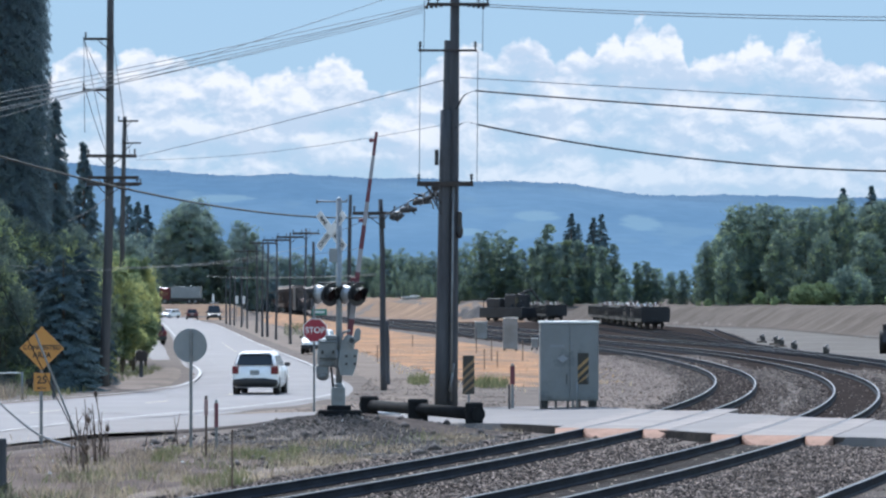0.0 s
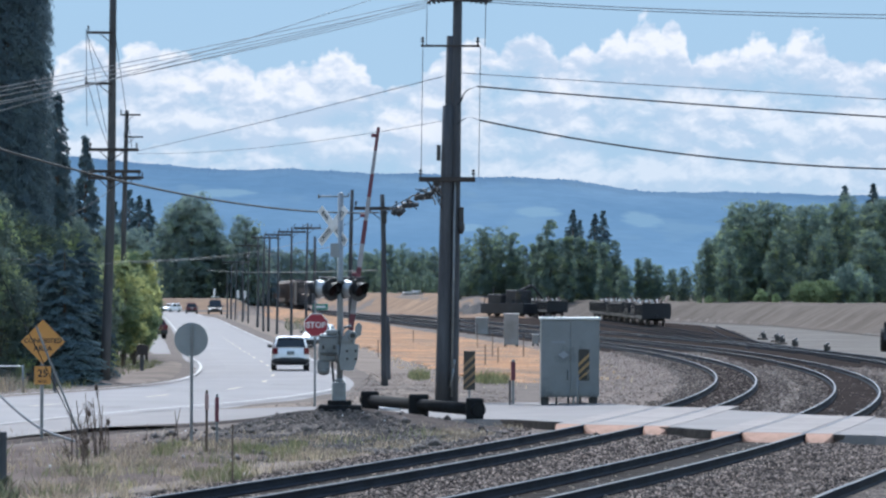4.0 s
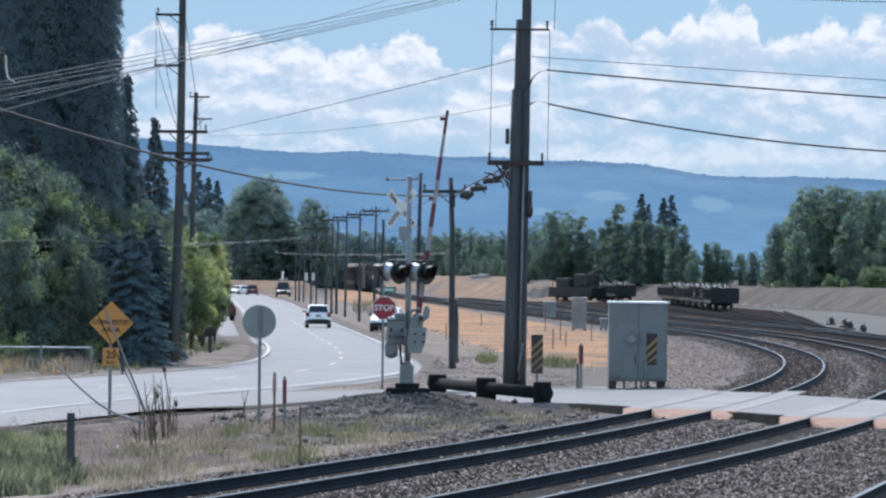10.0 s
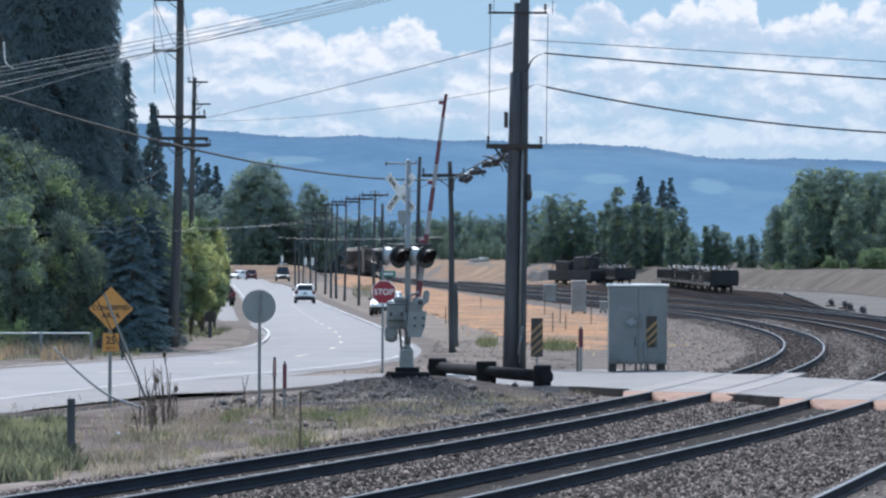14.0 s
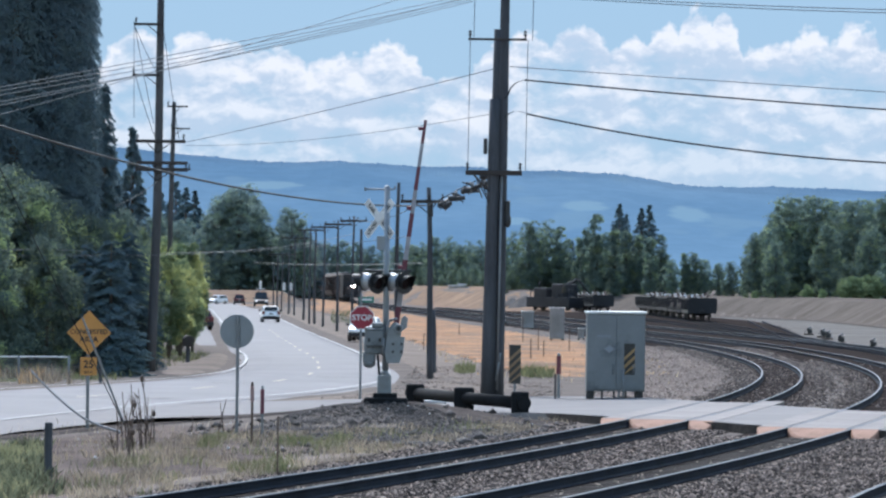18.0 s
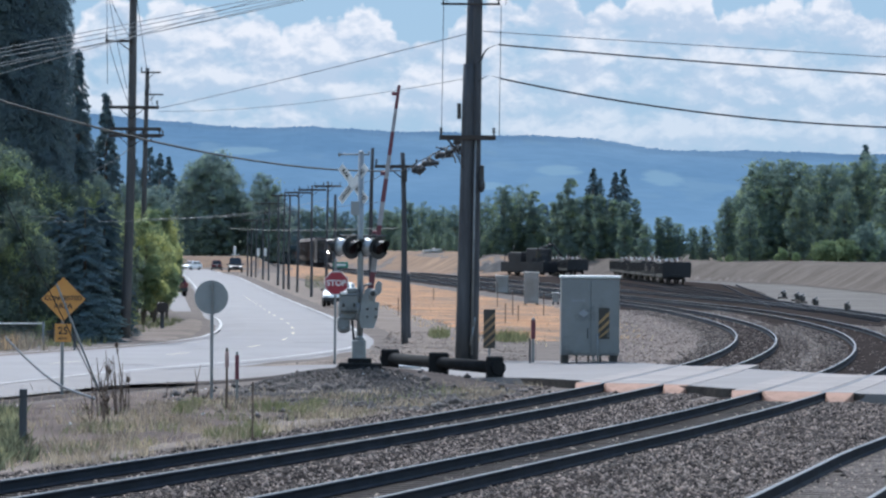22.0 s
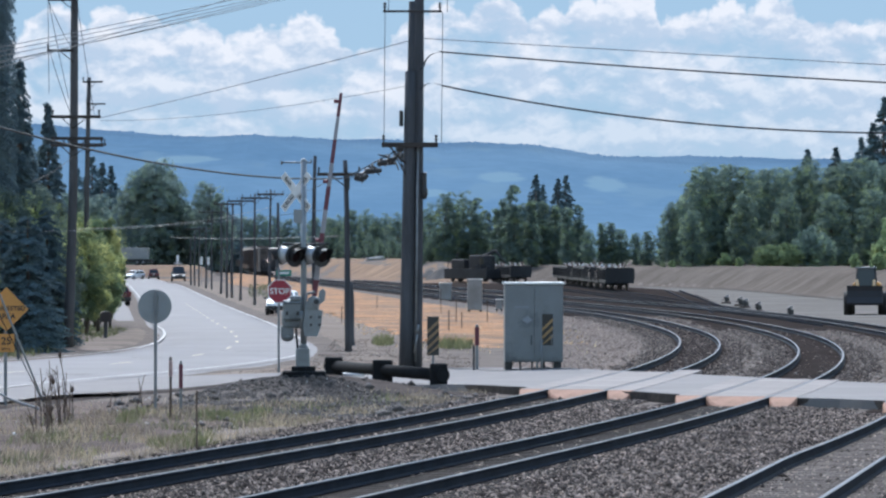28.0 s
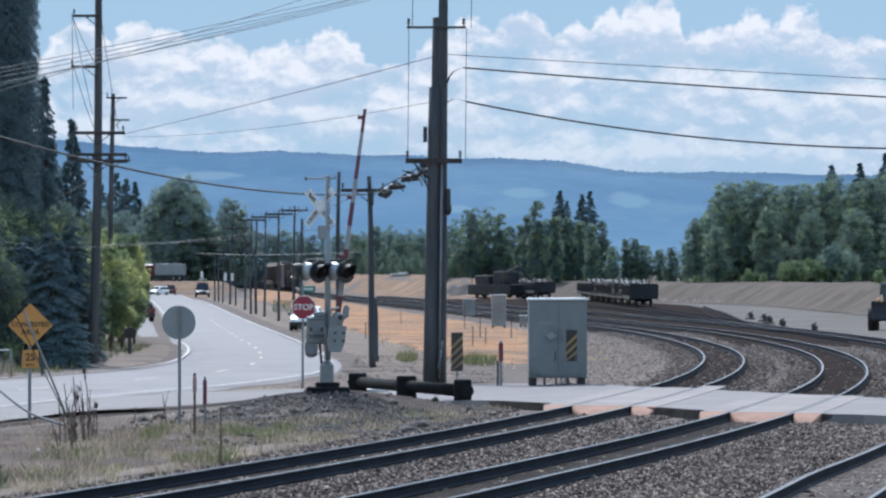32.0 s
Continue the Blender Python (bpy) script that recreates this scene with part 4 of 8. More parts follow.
def grove():
    G1, G2 = "trees behind the rail yard", "trees along the road"
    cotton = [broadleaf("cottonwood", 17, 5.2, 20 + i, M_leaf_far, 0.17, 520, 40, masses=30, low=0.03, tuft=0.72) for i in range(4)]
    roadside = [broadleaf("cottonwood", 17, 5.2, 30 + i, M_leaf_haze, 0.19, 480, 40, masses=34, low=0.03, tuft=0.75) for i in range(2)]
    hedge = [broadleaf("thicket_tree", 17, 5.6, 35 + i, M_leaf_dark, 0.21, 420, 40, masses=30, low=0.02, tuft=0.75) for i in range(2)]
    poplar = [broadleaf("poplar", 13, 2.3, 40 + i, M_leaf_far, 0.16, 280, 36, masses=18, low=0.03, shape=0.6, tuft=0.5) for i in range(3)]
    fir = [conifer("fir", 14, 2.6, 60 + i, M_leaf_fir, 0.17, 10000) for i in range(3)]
    cl = ("tall distant cottonwood tree in full leaf", "tree", G1)
    pl = ("slim distant poplar tree in full leaf", "tree", G1)
    fl = ("dark pointed distant fir tree", "tree", G1)
    r = random.Random(3)
    # the wood on the right, its near edge stepping down towards the gap
    for u, top, d in RIGHT_WOOD:
        x = u * d
        h = top * d + EYE - land(x, d)
        plant(r.choice(cotton), x, d, h / 17.0, r.uniform(0, 360), flat=r.uniform(0.85, 1.15), tags=cl)
    for u, top, d, slim in MID_WOOD:
        x = u * d
        h = top * d + EYE - land(x, d)
        plant(r.choice(poplar if slim else cotton), x, d, h / (13.0 if slim else 17.0), r.uniform(0, 360), tags=pl if slim else cl)
    for u, top, d in FIRS:
        x = u * d
        h = top * d + EYE - land(x, d)
        plant(r.choice(fir), x, d, h / 14.0, r.uniform(0, 360), flat=1.6, tags=fl)
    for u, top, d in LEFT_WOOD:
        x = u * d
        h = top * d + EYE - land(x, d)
        # shade at the wood's foot is put into these low trees' darker leaves
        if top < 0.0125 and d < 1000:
            plant(r.choice(hedge), x, d, h / 17.0, r.uniform(0, 360), flat=1.5, tags=("low tree at the foot of the distant wood, shade put into its leaf colour", "tree", G2))
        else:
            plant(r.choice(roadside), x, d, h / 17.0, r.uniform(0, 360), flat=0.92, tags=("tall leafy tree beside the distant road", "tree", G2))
    for t in cotton + roadside + hedge + poplar + fir:
        discard(t)


# bearing (metres aside for each metre ahead), top (metres up for each metre ahead), distance
RIGHT_WOOD = [(0.0608, 0.0148, 640), (0.0634, 0.0158, 655), (0.0685, 0.0232, 640), (0.072, 0.0241, 650), (0.0752, 0.0238, 645), (0.0795, 0.0228, 655), (0.0832, 0.0233, 640), (0.0868, 0.0222, 660), (0.0905, 0.0236, 640), (0.0938, 0.0252, 650), (0.0985, 0.024, 645), (0.1015, 0.0252, 640), (0.106, 0.0258, 655), (0.111, 0.025, 640), (0.116, 0.0262, 650), (0.121, 0.0258, 640), (0.126, 0.027, 650), (0.131, 0.026, 640), (0.0668, 0.0196, 680), (0.0655, 0.0128, 630), (0.0775, 0.0165, 625), (0.0875, 0.0175, 628), (0.0975, 0.017, 625), (0.107, 0.018, 628), (0.118, 0.0175, 625)]
MID_WOOD = [(-0.0185, 0.0034, 1140, 0), (-0.0161, 0.0043, 1150, 0), (-0.0137, 0.0052, 1160, 0), (-0.0113, 0.0034, 1140, 0), (-0.0089, 0.0043, 1150, 0), (-0.0065, 0.0052, 1160, 0), (-0.0041, 0.0034, 1140, 0), (-0.0017, 0.0043, 1150, 0), (0.0007, 0.0052, 1160, 0), (0.0032, 0.0042, 688, 0), (0.0053, 0.0062, 692, 0), (0.0074, 0.0052, 696, 0), (0.0095, 0.0042, 688, 0), (0.0116, 0.0062, 692, 0), (0.0137, 0.0052, 696, 0), (0.0158, 0.0042, 688, 0), (0.0179, 0.0062, 692, 0), (-0.0178, 0.0105, 1190, 0), (-0.0155, 0.0112, 1210, 0), (-0.0128, 0.0124, 1190, 0), (-0.0098, 0.0126, 1200, 0), (-0.0072, 0.0108, 1190, 0), (-0.0048, 0.0116, 1200, 0), (-0.0022, 0.0118, 1180, 0), (0.001, 0.012, 1190, 0), (0.0028, 0.0125, 760, 1), (-0.0142, 0.007, 1170, 0), (-0.0088, 0.0065, 1170, 0), (-0.0035, 0.0062, 1170, 0), (0.0052, 0.0142, 700, 0), (0.0092, 0.0171, 690, 0), (0.0128, 0.017, 695, 0), (0.0158, 0.0155, 690, 1), (0.0178, 0.0125, 700, 1), (0.0205, 0.013, 690, 1), (0.0224, 0.0165, 685, 1), (0.0242, 0.0187, 680, 1), (0.0264, 0.0152, 690, 1), (0.0286, 0.015, 680, 1), (0.0312, 0.0158, 690, 1), (0.034, 0.0148, 690, 1), (0.0368, 0.0142, 680, 1), (0.0392, 0.0138, 690, 1), (0.0416, 0.008, 680, 0), (0.0446, 0.0094, 690, 1), (0.0465, 0.0098, 690, 0), (0.0492, 0.008, 690, 0), (0.0525, 0.0068, 690, 0), (0.0552, 0.0076, 680, 0), (0.0582, 0.0088, 690, 1), (0.047, 0.006, 720, 0), (0.0235, 0.0125, 720, 0), (0.03, 0.0115, 720, 0), (0.036, 0.0105, 720, 0)]
FIRS = [(0.0295, 0.0199, 760), (0.0312, 0.0175, 770), (0.0346, 0.019, 760), (0.0364, 0.0197, 765), (0.0188, 0.0112, 770), (0.0218, 0.0118, 770), (0.0985, 0.0262, 700), (0.092, 0.0258, 700), (0.1046, 0.0285, 700), (0.1072, 0.0318, 690), (0.1095, 0.0378, 690), (-0.0702, 0.0226, 880), (-0.0725, 0.0239, 890), (-0.0682, 0.0218, 895), (-0.0741, 0.0192, 880), (-0.0758, 0.0212, 885)]
LEFT_WOOD = [(-0.0692, 0.0168, 905), (-0.0662, 0.0172, 905), (-0.0712, 0.0152, 860), (-0.0678, 0.0122, 880), (-0.0652, 0.0118, 890), (-0.0512, 0.0145, 905), (-0.0498, 0.0122, 890), (-0.0436, 0.0124, 895), (-0.0418, 0.0112, 1000), (-0.0566, 0.0115, 890), (-0.0606, 0.0118, 890), (-0.0468, 0.0118, 890), (-0.0622, 0.0222, 850), (-0.0602, 0.0243, 870), (-0.0582, 0.025, 850), (-0.0562, 0.0236, 860), (-0.0548, 0.0205, 855), (-0.0458, 0.0196, 850), (-0.0462, 0.0175, 855), (-0.0484, 0.0158, 860), (-0.072, 0.0165, 800), (-0.0775, 0.018, 760), (-0.0425, 0.0125, 1350), (-0.0395, 0.0112, 1360), (-0.0365, 0.0108, 1350), (-0.0335, 0.0116, 1350), (-0.0305, 0.011, 1360), (-0.0275, 0.0102, 1350), (-0.0245, 0.0098, 1360), (-0.0215, 0.0106, 1350), (-0.0185, 0.0108, 1350), (-0.0625, 0.0105, 900), (-0.0595, 0.0095, 910), (-0.1045, 0.0098, 900), (-0.0535, 0.009, 910), (-0.0505, 0.0095, 900), (-0.0475, 0.0098, 910), (-0.0445, 0.0105, 900), (-0.0415, 0.0085, 1330)]
grove()


def left_trees():
    G = "trees beside the road bend"
    # tall dark columns of old evergreens
    col = [conifer("cypress", 20, 2.6, 80 + i, M_leaf_dark, 0.07, 110000, droop=0.75, power=0.16, base=0.0, bushy=40, even=0.5, lift=0.12, jitter=0.3) for i in range(2)]
    for i, (u, top, d, w) in enumerate(((-112, -350, 190, 0.92), (-62, -330, 186, 0.9), (-28, -320, 189, 0.95), (6, -310, 187, 0.85), (34, -290, 190, 0.64), (-262, -360, 194, 0.6), (-152, -340, 197, 0.56), (56, -190, 193, 0.42))):
        x, z = (u - 784) / 7700 * d, (530 - top) / 7700 * d + EYE
        plant(col[i % 2], x, d, z / 20.0, i * 77.0, flat=w * 20.0 / z, tags=("towering dark evergreen with dense drooping foliage", "tree", G))
    tip = conifer("cypress", 13, 1.15, 84, M_leaf_dark, 0.07, 40000, droop=0.7, power=0.42, base=0.0, bushy=34, even=0.4, lift=0.15, jitter=0.35)
    for u, d, h, w in ((97, 196, 12.6, 1.0), (112, 199, 9.9, 0.8), (122, 197, 8.2, 0.7)):
        plant(tip, (u - 784) / 7700 * d, d, h / 13.0, u, flat=w * 13.0 / h, tags=("slim dark evergreen at the end of the row", "tree", G))
    discard(tip)
    spruce = conifer("blue_spruce", 6.5, 2.3, 91, M_leaf_blue, 0.065, 60000, droop=0.3, power=0.5, base=0.0, bushy=24, even=0.6)
    plant(spruce, -14.31, 164, 0.8, 30, flat=1.0, tags=("blue-green spruce with dense branches", "tree", G))
    plant(spruce, -14.25, 172, 0.86, 140, flat=0.8, tags=("blue-green spruce with dense branches", "tree", G))
    plant(spruce, -15.67, 168, 0.78, 250, flat=1.0, tags=("blue-green spruce with dense branches", "tree", G))
    firs = conifer("fir", 9.0, 1.5, 95, M_leaf_dark, 0.11, 14000, droop=0.25, power=0.8, base=0.03, bushy=22)
    plant(firs, -17.75, 215, 1.25, 0, tags=("slim dark fir behind the roadside trees", "tree", G))
    plant(firs, -18.23, 225, 1.0, 50, tags=("slim dark fir behind the roadside trees", "tree", G))
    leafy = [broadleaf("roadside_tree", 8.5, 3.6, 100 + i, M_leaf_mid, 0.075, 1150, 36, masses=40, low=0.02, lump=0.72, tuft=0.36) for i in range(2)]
    lf = ("leafy green roadside tree, sunlit patches painted into its leaf colour", "tree", G)
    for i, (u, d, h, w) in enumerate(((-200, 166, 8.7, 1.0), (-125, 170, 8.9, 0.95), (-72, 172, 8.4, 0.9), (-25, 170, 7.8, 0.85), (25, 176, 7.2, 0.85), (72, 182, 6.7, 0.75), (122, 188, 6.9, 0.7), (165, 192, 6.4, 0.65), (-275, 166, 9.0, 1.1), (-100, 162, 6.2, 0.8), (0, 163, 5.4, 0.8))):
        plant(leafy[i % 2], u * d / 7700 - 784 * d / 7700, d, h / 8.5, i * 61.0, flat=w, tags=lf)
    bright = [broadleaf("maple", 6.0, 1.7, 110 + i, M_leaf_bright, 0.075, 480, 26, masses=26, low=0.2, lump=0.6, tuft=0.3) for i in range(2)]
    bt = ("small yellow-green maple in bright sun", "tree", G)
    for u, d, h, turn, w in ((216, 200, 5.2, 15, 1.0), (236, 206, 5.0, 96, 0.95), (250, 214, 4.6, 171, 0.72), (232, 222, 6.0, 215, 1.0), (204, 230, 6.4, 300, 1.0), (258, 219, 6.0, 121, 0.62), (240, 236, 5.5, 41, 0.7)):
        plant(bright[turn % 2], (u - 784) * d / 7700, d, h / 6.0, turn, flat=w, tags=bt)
    for t in col + [spruce, firs] + leafy + bright:
        discard(t)
    shrub = broadleaf("bush", 3.4, 2.4, 130, M_leaf_bush, 0.13, 240, 30, masses=12, low=0.02, tuft=0.4)
    sh = ("fresh green willow bush on the bank", "bush", "bushes on the bank")
    for i, (x, y, h, w) in enumerate(((48.8, 586, 3.3, 1.2), (51.6, 592, 3.5, 1.2), (42.6, 585, 1.9, 0.9), (44.2, 580, 1.4, 0.8), (36.5, 600, 1.2, 0.9), (45.0, 437, 1.5, 0.8), (45.0, 415, 1.8, 0.9))):
        plant(shrub, x, y, h / 3.4, i * 53.0, flat=w, tags=sh)
    willow = broadleaf("willow", 3.4, 2.2, 133, M_leaf_far, 0.12, 240, 34, masses=14, low=0.02, tuft=0.4)
    for i, (x, y, h) in enumerate(((54.8, 594, 5.6), (57.0, 598, 4.8), (47.5, 425, 5.4), (47.5, 408, 6.0))):
        plant(willow if y > 500 else shrub, x, y, h / 3.4, i * 37.0, flat=0.75, tags=("grey-green rounded willow behind the bank", "bush", "bushes on the bank"))
    discard(shrub)
    discard(willow)


left_trees()


# ---- poles and lines ----


def insulator(bm, p, h=0.22, r=0.06):
    p = Vector(p)
    rod(bm, p, p + Vector((0, 0, h)), r * 0.4, seg=6)
    rod(bm, p + Vector((0, 0, h * 0.35)), p + Vector((0, 0, h * 0.55)), r, r * 0.6, seg=8)
    rod(bm, p + Vector((0, 0, h * 0.7)), p + Vector((0, 0, h)), r * 0.9, r * 0.4, seg=8)


def utility_pole(name, x, y, z, high, r, lean=0.0, arms=(), label="", group="poles along the road", turn=0.0, wood=None):
    """A tapering timber pole; arms: (height, from, to, thickness, drop of the pins)."""
    root = thing(name, (x, y, z - 0.1), turn, label, "utility pole", group)
    bm = bmesh.new()
    k, rings, wob = 8, [], 0.25
    for i in range(k + 1):
        f = i / k
        rings.append([(lean * f + wob * r * math.sin(5 * f + x) + r * (1 - 0.35 * f) * c, r * (1 - 0.35 * f) * s, (high + 0.1) * f) for c, s in circle(14, 1.0)])
    loft(bm, rings)
    part("pole", bm, wood or M_polewood, root)
    for at, a, b, thick, pins in arms:
        bm = bmesh.new()
        cx = lean * at / high
        box(bm, (cx + (a + b) / 2, -r, at), (b - a, thick, thick * 1.25), bevel=0.01)
        for q in (a, b):
            if abs(q) > 0.5:
                rod(bm, (cx + q * 0.55, -r, at), (cx, -r * 0.9, at - 0.45), 0.02, seg=5)
        arm = part("crossarm", bm, M_armwood, root)
        for j in range(pins):
            bm = bmesh.new()
            q = a + (b - a) * (0.04 + 0.92 * j / max(1, pins - 1))
            insulator(bm, (cx + q, -r, at + thick * 0.6))
            part("insulator", bm, M_black, arm)
    return root


def wire(p, q, sag, r=0.012, name="overhead_wire", label="black overhead wire between poles", group="overhead wires", n=28, material=None):
    """A hanging cable from p to q."""
    p, q = Vector(p), Vector(q)
    mid = (p + q) / 2
    verts, faces = [], []
    u = (q - p).normalized()
    side = Vector((0, 1, 0)) if abs(u.y) < 0.9 else Vector((1, 0, 0))
    up = u.cross(side).normalized()
    for i in range(n + 1):
        t = i / n
        c = p.lerp(q, t) - Vector((0, 0, 4 * sag * t * (1 - t)))
        for k in range(5):
            a = k * 2 * math.pi / 5
            verts.append(c - mid + side * r * math.cos(a) + up * r * math.sin(a))
    for i in range(n):
        for k in range(5):
            faces.append((i * 5 + k, i * 5 + (k + 1) % 5, i * 5 + 5 + (k + 1) % 5, i * 5 + 5 + k))
    ob = data_part(name, verts, faces, material or M_wire, smooth=True)
    ob.location = mid
    return tagged(ob, label, "wire", group)


def main_pole():
    """Three poles strapped together at the crossing, with arms, boxes and cables."""
    d = 139.0
    root = thing("utility_pole", (0.23, d, 0.0), 0, "thick dark strapped cluster of utility poles with crossarms and cables", "utility pole")
    for name, x0, x1, top, r in (("pole", 0.05, 0.16, 14.1, 0.19), ("pole", -0.18, -0.02, 11.83, 0.23), ("pole", -0.27, -0.13, 9.59, 0.24)):
        bm = bmesh.new()
        y = 0.0 if r < 0.2 else (-0.1 if top < 10 else 0.12)
        loft(bm, [[(x0 + (x1 - x0) * f + r * (1 - 0.25 * f) * c, y + r * (1 - 0.25 * f) * s, top * f - 0.1) for c, s in circle(16, 1.0)] for f in np.linspace(0, 1, 8)])
        part(name, bm, M_polewood, root)
    for z, a, b, th in ((11.39, -1.02, 0.86, 0.06), (7.13, -1.06, 0.74, 0.13), (12.86, -0.75, 1.25, 0.09), (13.78, -0.6, 0.95, 0.09)):
        bm = bmesh.new()
        box(bm, ((a + b) / 2, -0.3, z), (b - a, th, th * 1.2), bevel=0.012)
        if th > 0.1:
            rod(bm, (-0.85, -0.3, z), (-0.3, -0.3, z - 0.6), 0.03, seg=6)
            rod(bm, (-0.75, -0.3, z - 0.1), (-0.3, -0.3, z - 0.95), 0.02, seg=6)
        arm = part("crossarm", bm, M_armwood, root)
        for q in (a + 0.06, b - 0.06, a + 0.35, b - 0.35)[: 2 if th < 0.07 or th > 0.1 else 4]:
            bm = bmesh.new()
            insulator(bm, (q, -0.3, z + th * 0.5), 0.26, 0.07)
            part("insulator", bm, M_black, arm)
    # dead-end insulator strings at the top of the tall pole
    for z in (12.86, 13.78):
        for sgn in (-1, 1):
            bm = bmesh.new()
            for k in range(5):
                rod(bm, (0.15 + sgn * (0.25 + 0.15 * k), -0.2, z - 0.02 * k), (0.15 + sgn * (0.36 + 0.15 * k), -0.2, z - 0.02 * k), 0.07, 0.05, 8)
            part("strain_insulator", bm, M_black, root)
    bm = bmesh.new()
    rod(bm, (0.02, -0.26, 0.2), (0.1, -0.24, 7.06), 0.035, seg=8)
    part("conduit", bm, M_galv, root, "pale metal cable conduit")
    bm = bmesh.new()
    rod(bm, (-0.02, -0.3, 0.5), (0.08, -0.32, 1.1), 0.035, seg=8)
    rod(bm, (0.08, -0.32, 1.1), (0.12, -0.3, 1.4), 0.035, seg=8)
    part("conduit", bm, M_galv, root, "short bent conduit stub")
    bm = bmesh.new()
    box(bm, (-0.43, -0.15, 7.98), (0.13, 0.16, 0.5), bevel=0.015)
    part("junction_box", bm, M_black, root)
    bm = bmesh.new()
    box(bm, (0.3, -0.12, 5.98), (0.16, 0.16, 0.55), bevel=0.03)
    ball(bm, (0.3, -0.12, 5.62), 0.12, 8, (1, 1, 2))
    part("cable_closure", bm, M_black, root)
    return root


main_pole()
utility_pole("utility_pole", -13.16, 169.2, 0.0, 15.9, 0.2, 0.27, ((8.02, -0.85, 1.22, 0.11, 4), (8.28, -0.8, 1.2, 0.1, 0), (9.12, -0.85, 1.1, 0.1, 2), (11.69, -1.05, -0.0, 0.08, 1), (13.67, -1.0, 0.0, 0.08, 1)), "tall grey timber power pole with stacked crossarms", wood=M_greypole)
utility_pole("utility_pole", -16.6, 225, 0.0, 12.9, 0.16, 0.1, ((9.53, -0.75, 0.95, 0.1, 2), (12.77, -0.3, 0.75, 0.07, 1), (11.63, -0.1, 0.9, 0.06, 1)), "grey timber power pole behind the taller one", wood=M_greypole)
utility_pole("utility_pole", -10.91, 89, 0.05, 7.93, 0.15, -0.05, ((7.84, -0.2, 0.5, 0.08, 2), (7.31, -0.15, 0.3, 0.07, 2)), "dark timber service pole with guy wires")
ROADP = "poles along the railway"
utility_pole("utility_pole", -2.19, 164, 0.0, 7.22, 0.13, -0.18, ((6.79, -1.05, 0.6, 0.1, 4),), "dark leaning timber pole carrying cable equipment", ROADP)
utility_pole("pole_stub", -2.22, 174.8, 0.0, 2.56, 0.15, -0.1, (), "short dark timber pole stub beside a pole", ROADP)
for u, base, top, arm in ((618, 652, 345, 0), (553, 625, 428, 0), (540, 614, 405, 1), (513, 610, 412, 1), (489, 602, 418, 1), (473, 597, 428, 0), (464, 597, 424, 1), (454, 590, 430, 0), (437, 582, 440, 1), (427, 580, 470, 0), (415, 577, 470, 1), (407, 575, 478, 0), (400, 574, 490, 0)):
    d = 26565 / (base - 530)
    x, z = (u - 784) * d / 7700, (530 - top) * d / 7700 + EYE
    w = 24 * d / 7700
    utility_pole("utility_pole", round(x, 2), round(d, 1), 0.0, round(z, 2), 0.11 if arm else 0.13, 0.05, ((z - 0.25, -w, w, 0.11, 4),) if arm == 1 else (), "dark timber line-side pole in a long row", ROADP)

# lines from the crossing pole to both sides
for v0, v1, s, r in ((6, 20, 0.2, 0.013), (10, 26, 0.2, 0.013), (138, 178, 0.02, 0.012), (-40, -25, 0.2, 0.012)):
    wire((0.54, 138.7, (530 - v0) * 139 / 7700 + EYE), (20.29, 134, (530 - v1 - (v1 - v0) * 0.55) * 134 / 7700 + EYE), s, r)
wire((1.02, 138.6, 10.1), (20.29, 134, 8.67), 0.1, 0.028, "overhead_cable", "thick black cable from the crossing pole")
wire((1.1, 138.6, 9.02), (20.29, 134, 7.56), 0.68, 0.03, "overhead_cable", "thick black cable from the crossing pole")
for (u, v, w, s) in ((752, 8, 192, 0.05), (750, 14, 198, 0.08), (748, 22, 218, 0.1), (796, -41, 246, 0.12), (751, 11, 205, 0.16), (749, 18, 226, 0.05)):
    wire(((u - 784) * 138.7 / 7700, 138.7, (530 - v) * 138.7 / 7700 + EYE), (-10.82, 89, (530 - w - 4) * 89 / 7700 + EYE), s, 0.0095, label="grey overhead wire between poles", material=M_greywire)
wire((-10.82, 89, 6.89), (-2.45, 162.8, 6.52), 0.55, 0.03, "overhead_cable", "thick black service cable sagging across the road")
wire((0.02, 138.7, 10.44), (-15.78, 225, 10.84), 0.06, 0.014)
wire((-0.07, 138.7, 9), (-15.9, 225, 10.67), 0.3, 0.009)
wire((-2.45, 162.8, 6.75), (-9.97, 316, 8.42), 0.5, 0.012)
PALE = dict(label="grey overhead wire between poles", material=M_greywire)
wire((-2.52, 162.8, 4.36), (-17.96, 330, 5.21), 0.12, 0.015, **PALE)
wire((-3.05, 163, 5.36), (-16.8, 165, 4.52), 0.25, 0.01, **PALE)
wire((-16.8, 165, 4.74), (-9.31, 300, 7.15), 0.6, 0.014, **PALE)
wire((-21.89, 140, 4.47), (-16.8, 165, 4.74), 0.05, 0.014, **PALE)
wire((-25.02, 160, 4.14), (-16.8, 165, 4.52), 0.05, 0.01, **PALE)
wire((-9.97, 316, 8.58), (-14.14, 369, 8.72), 0.3, 0.012)
wire((-12.93, 169, 7.51), (-12.97, 150, 6.14), 0.1, 0.012)
for x, v0, v1 in ((744, 90, 322), (846, 90, 322), (752, -40, 90), (856, -40, 90)):
    wire(((x - 784) * 138.7 / 7700, 138.68, (530 - v0) * 138.7 / 7700 + EYE), ((x - 786) * 138.7 / 7700, 138.68, (530 - v1) * 138.7 / 7700 + EYE), 0.0, 0.011, "drop_wire", "thin vertical wire between crossarms", n=6)
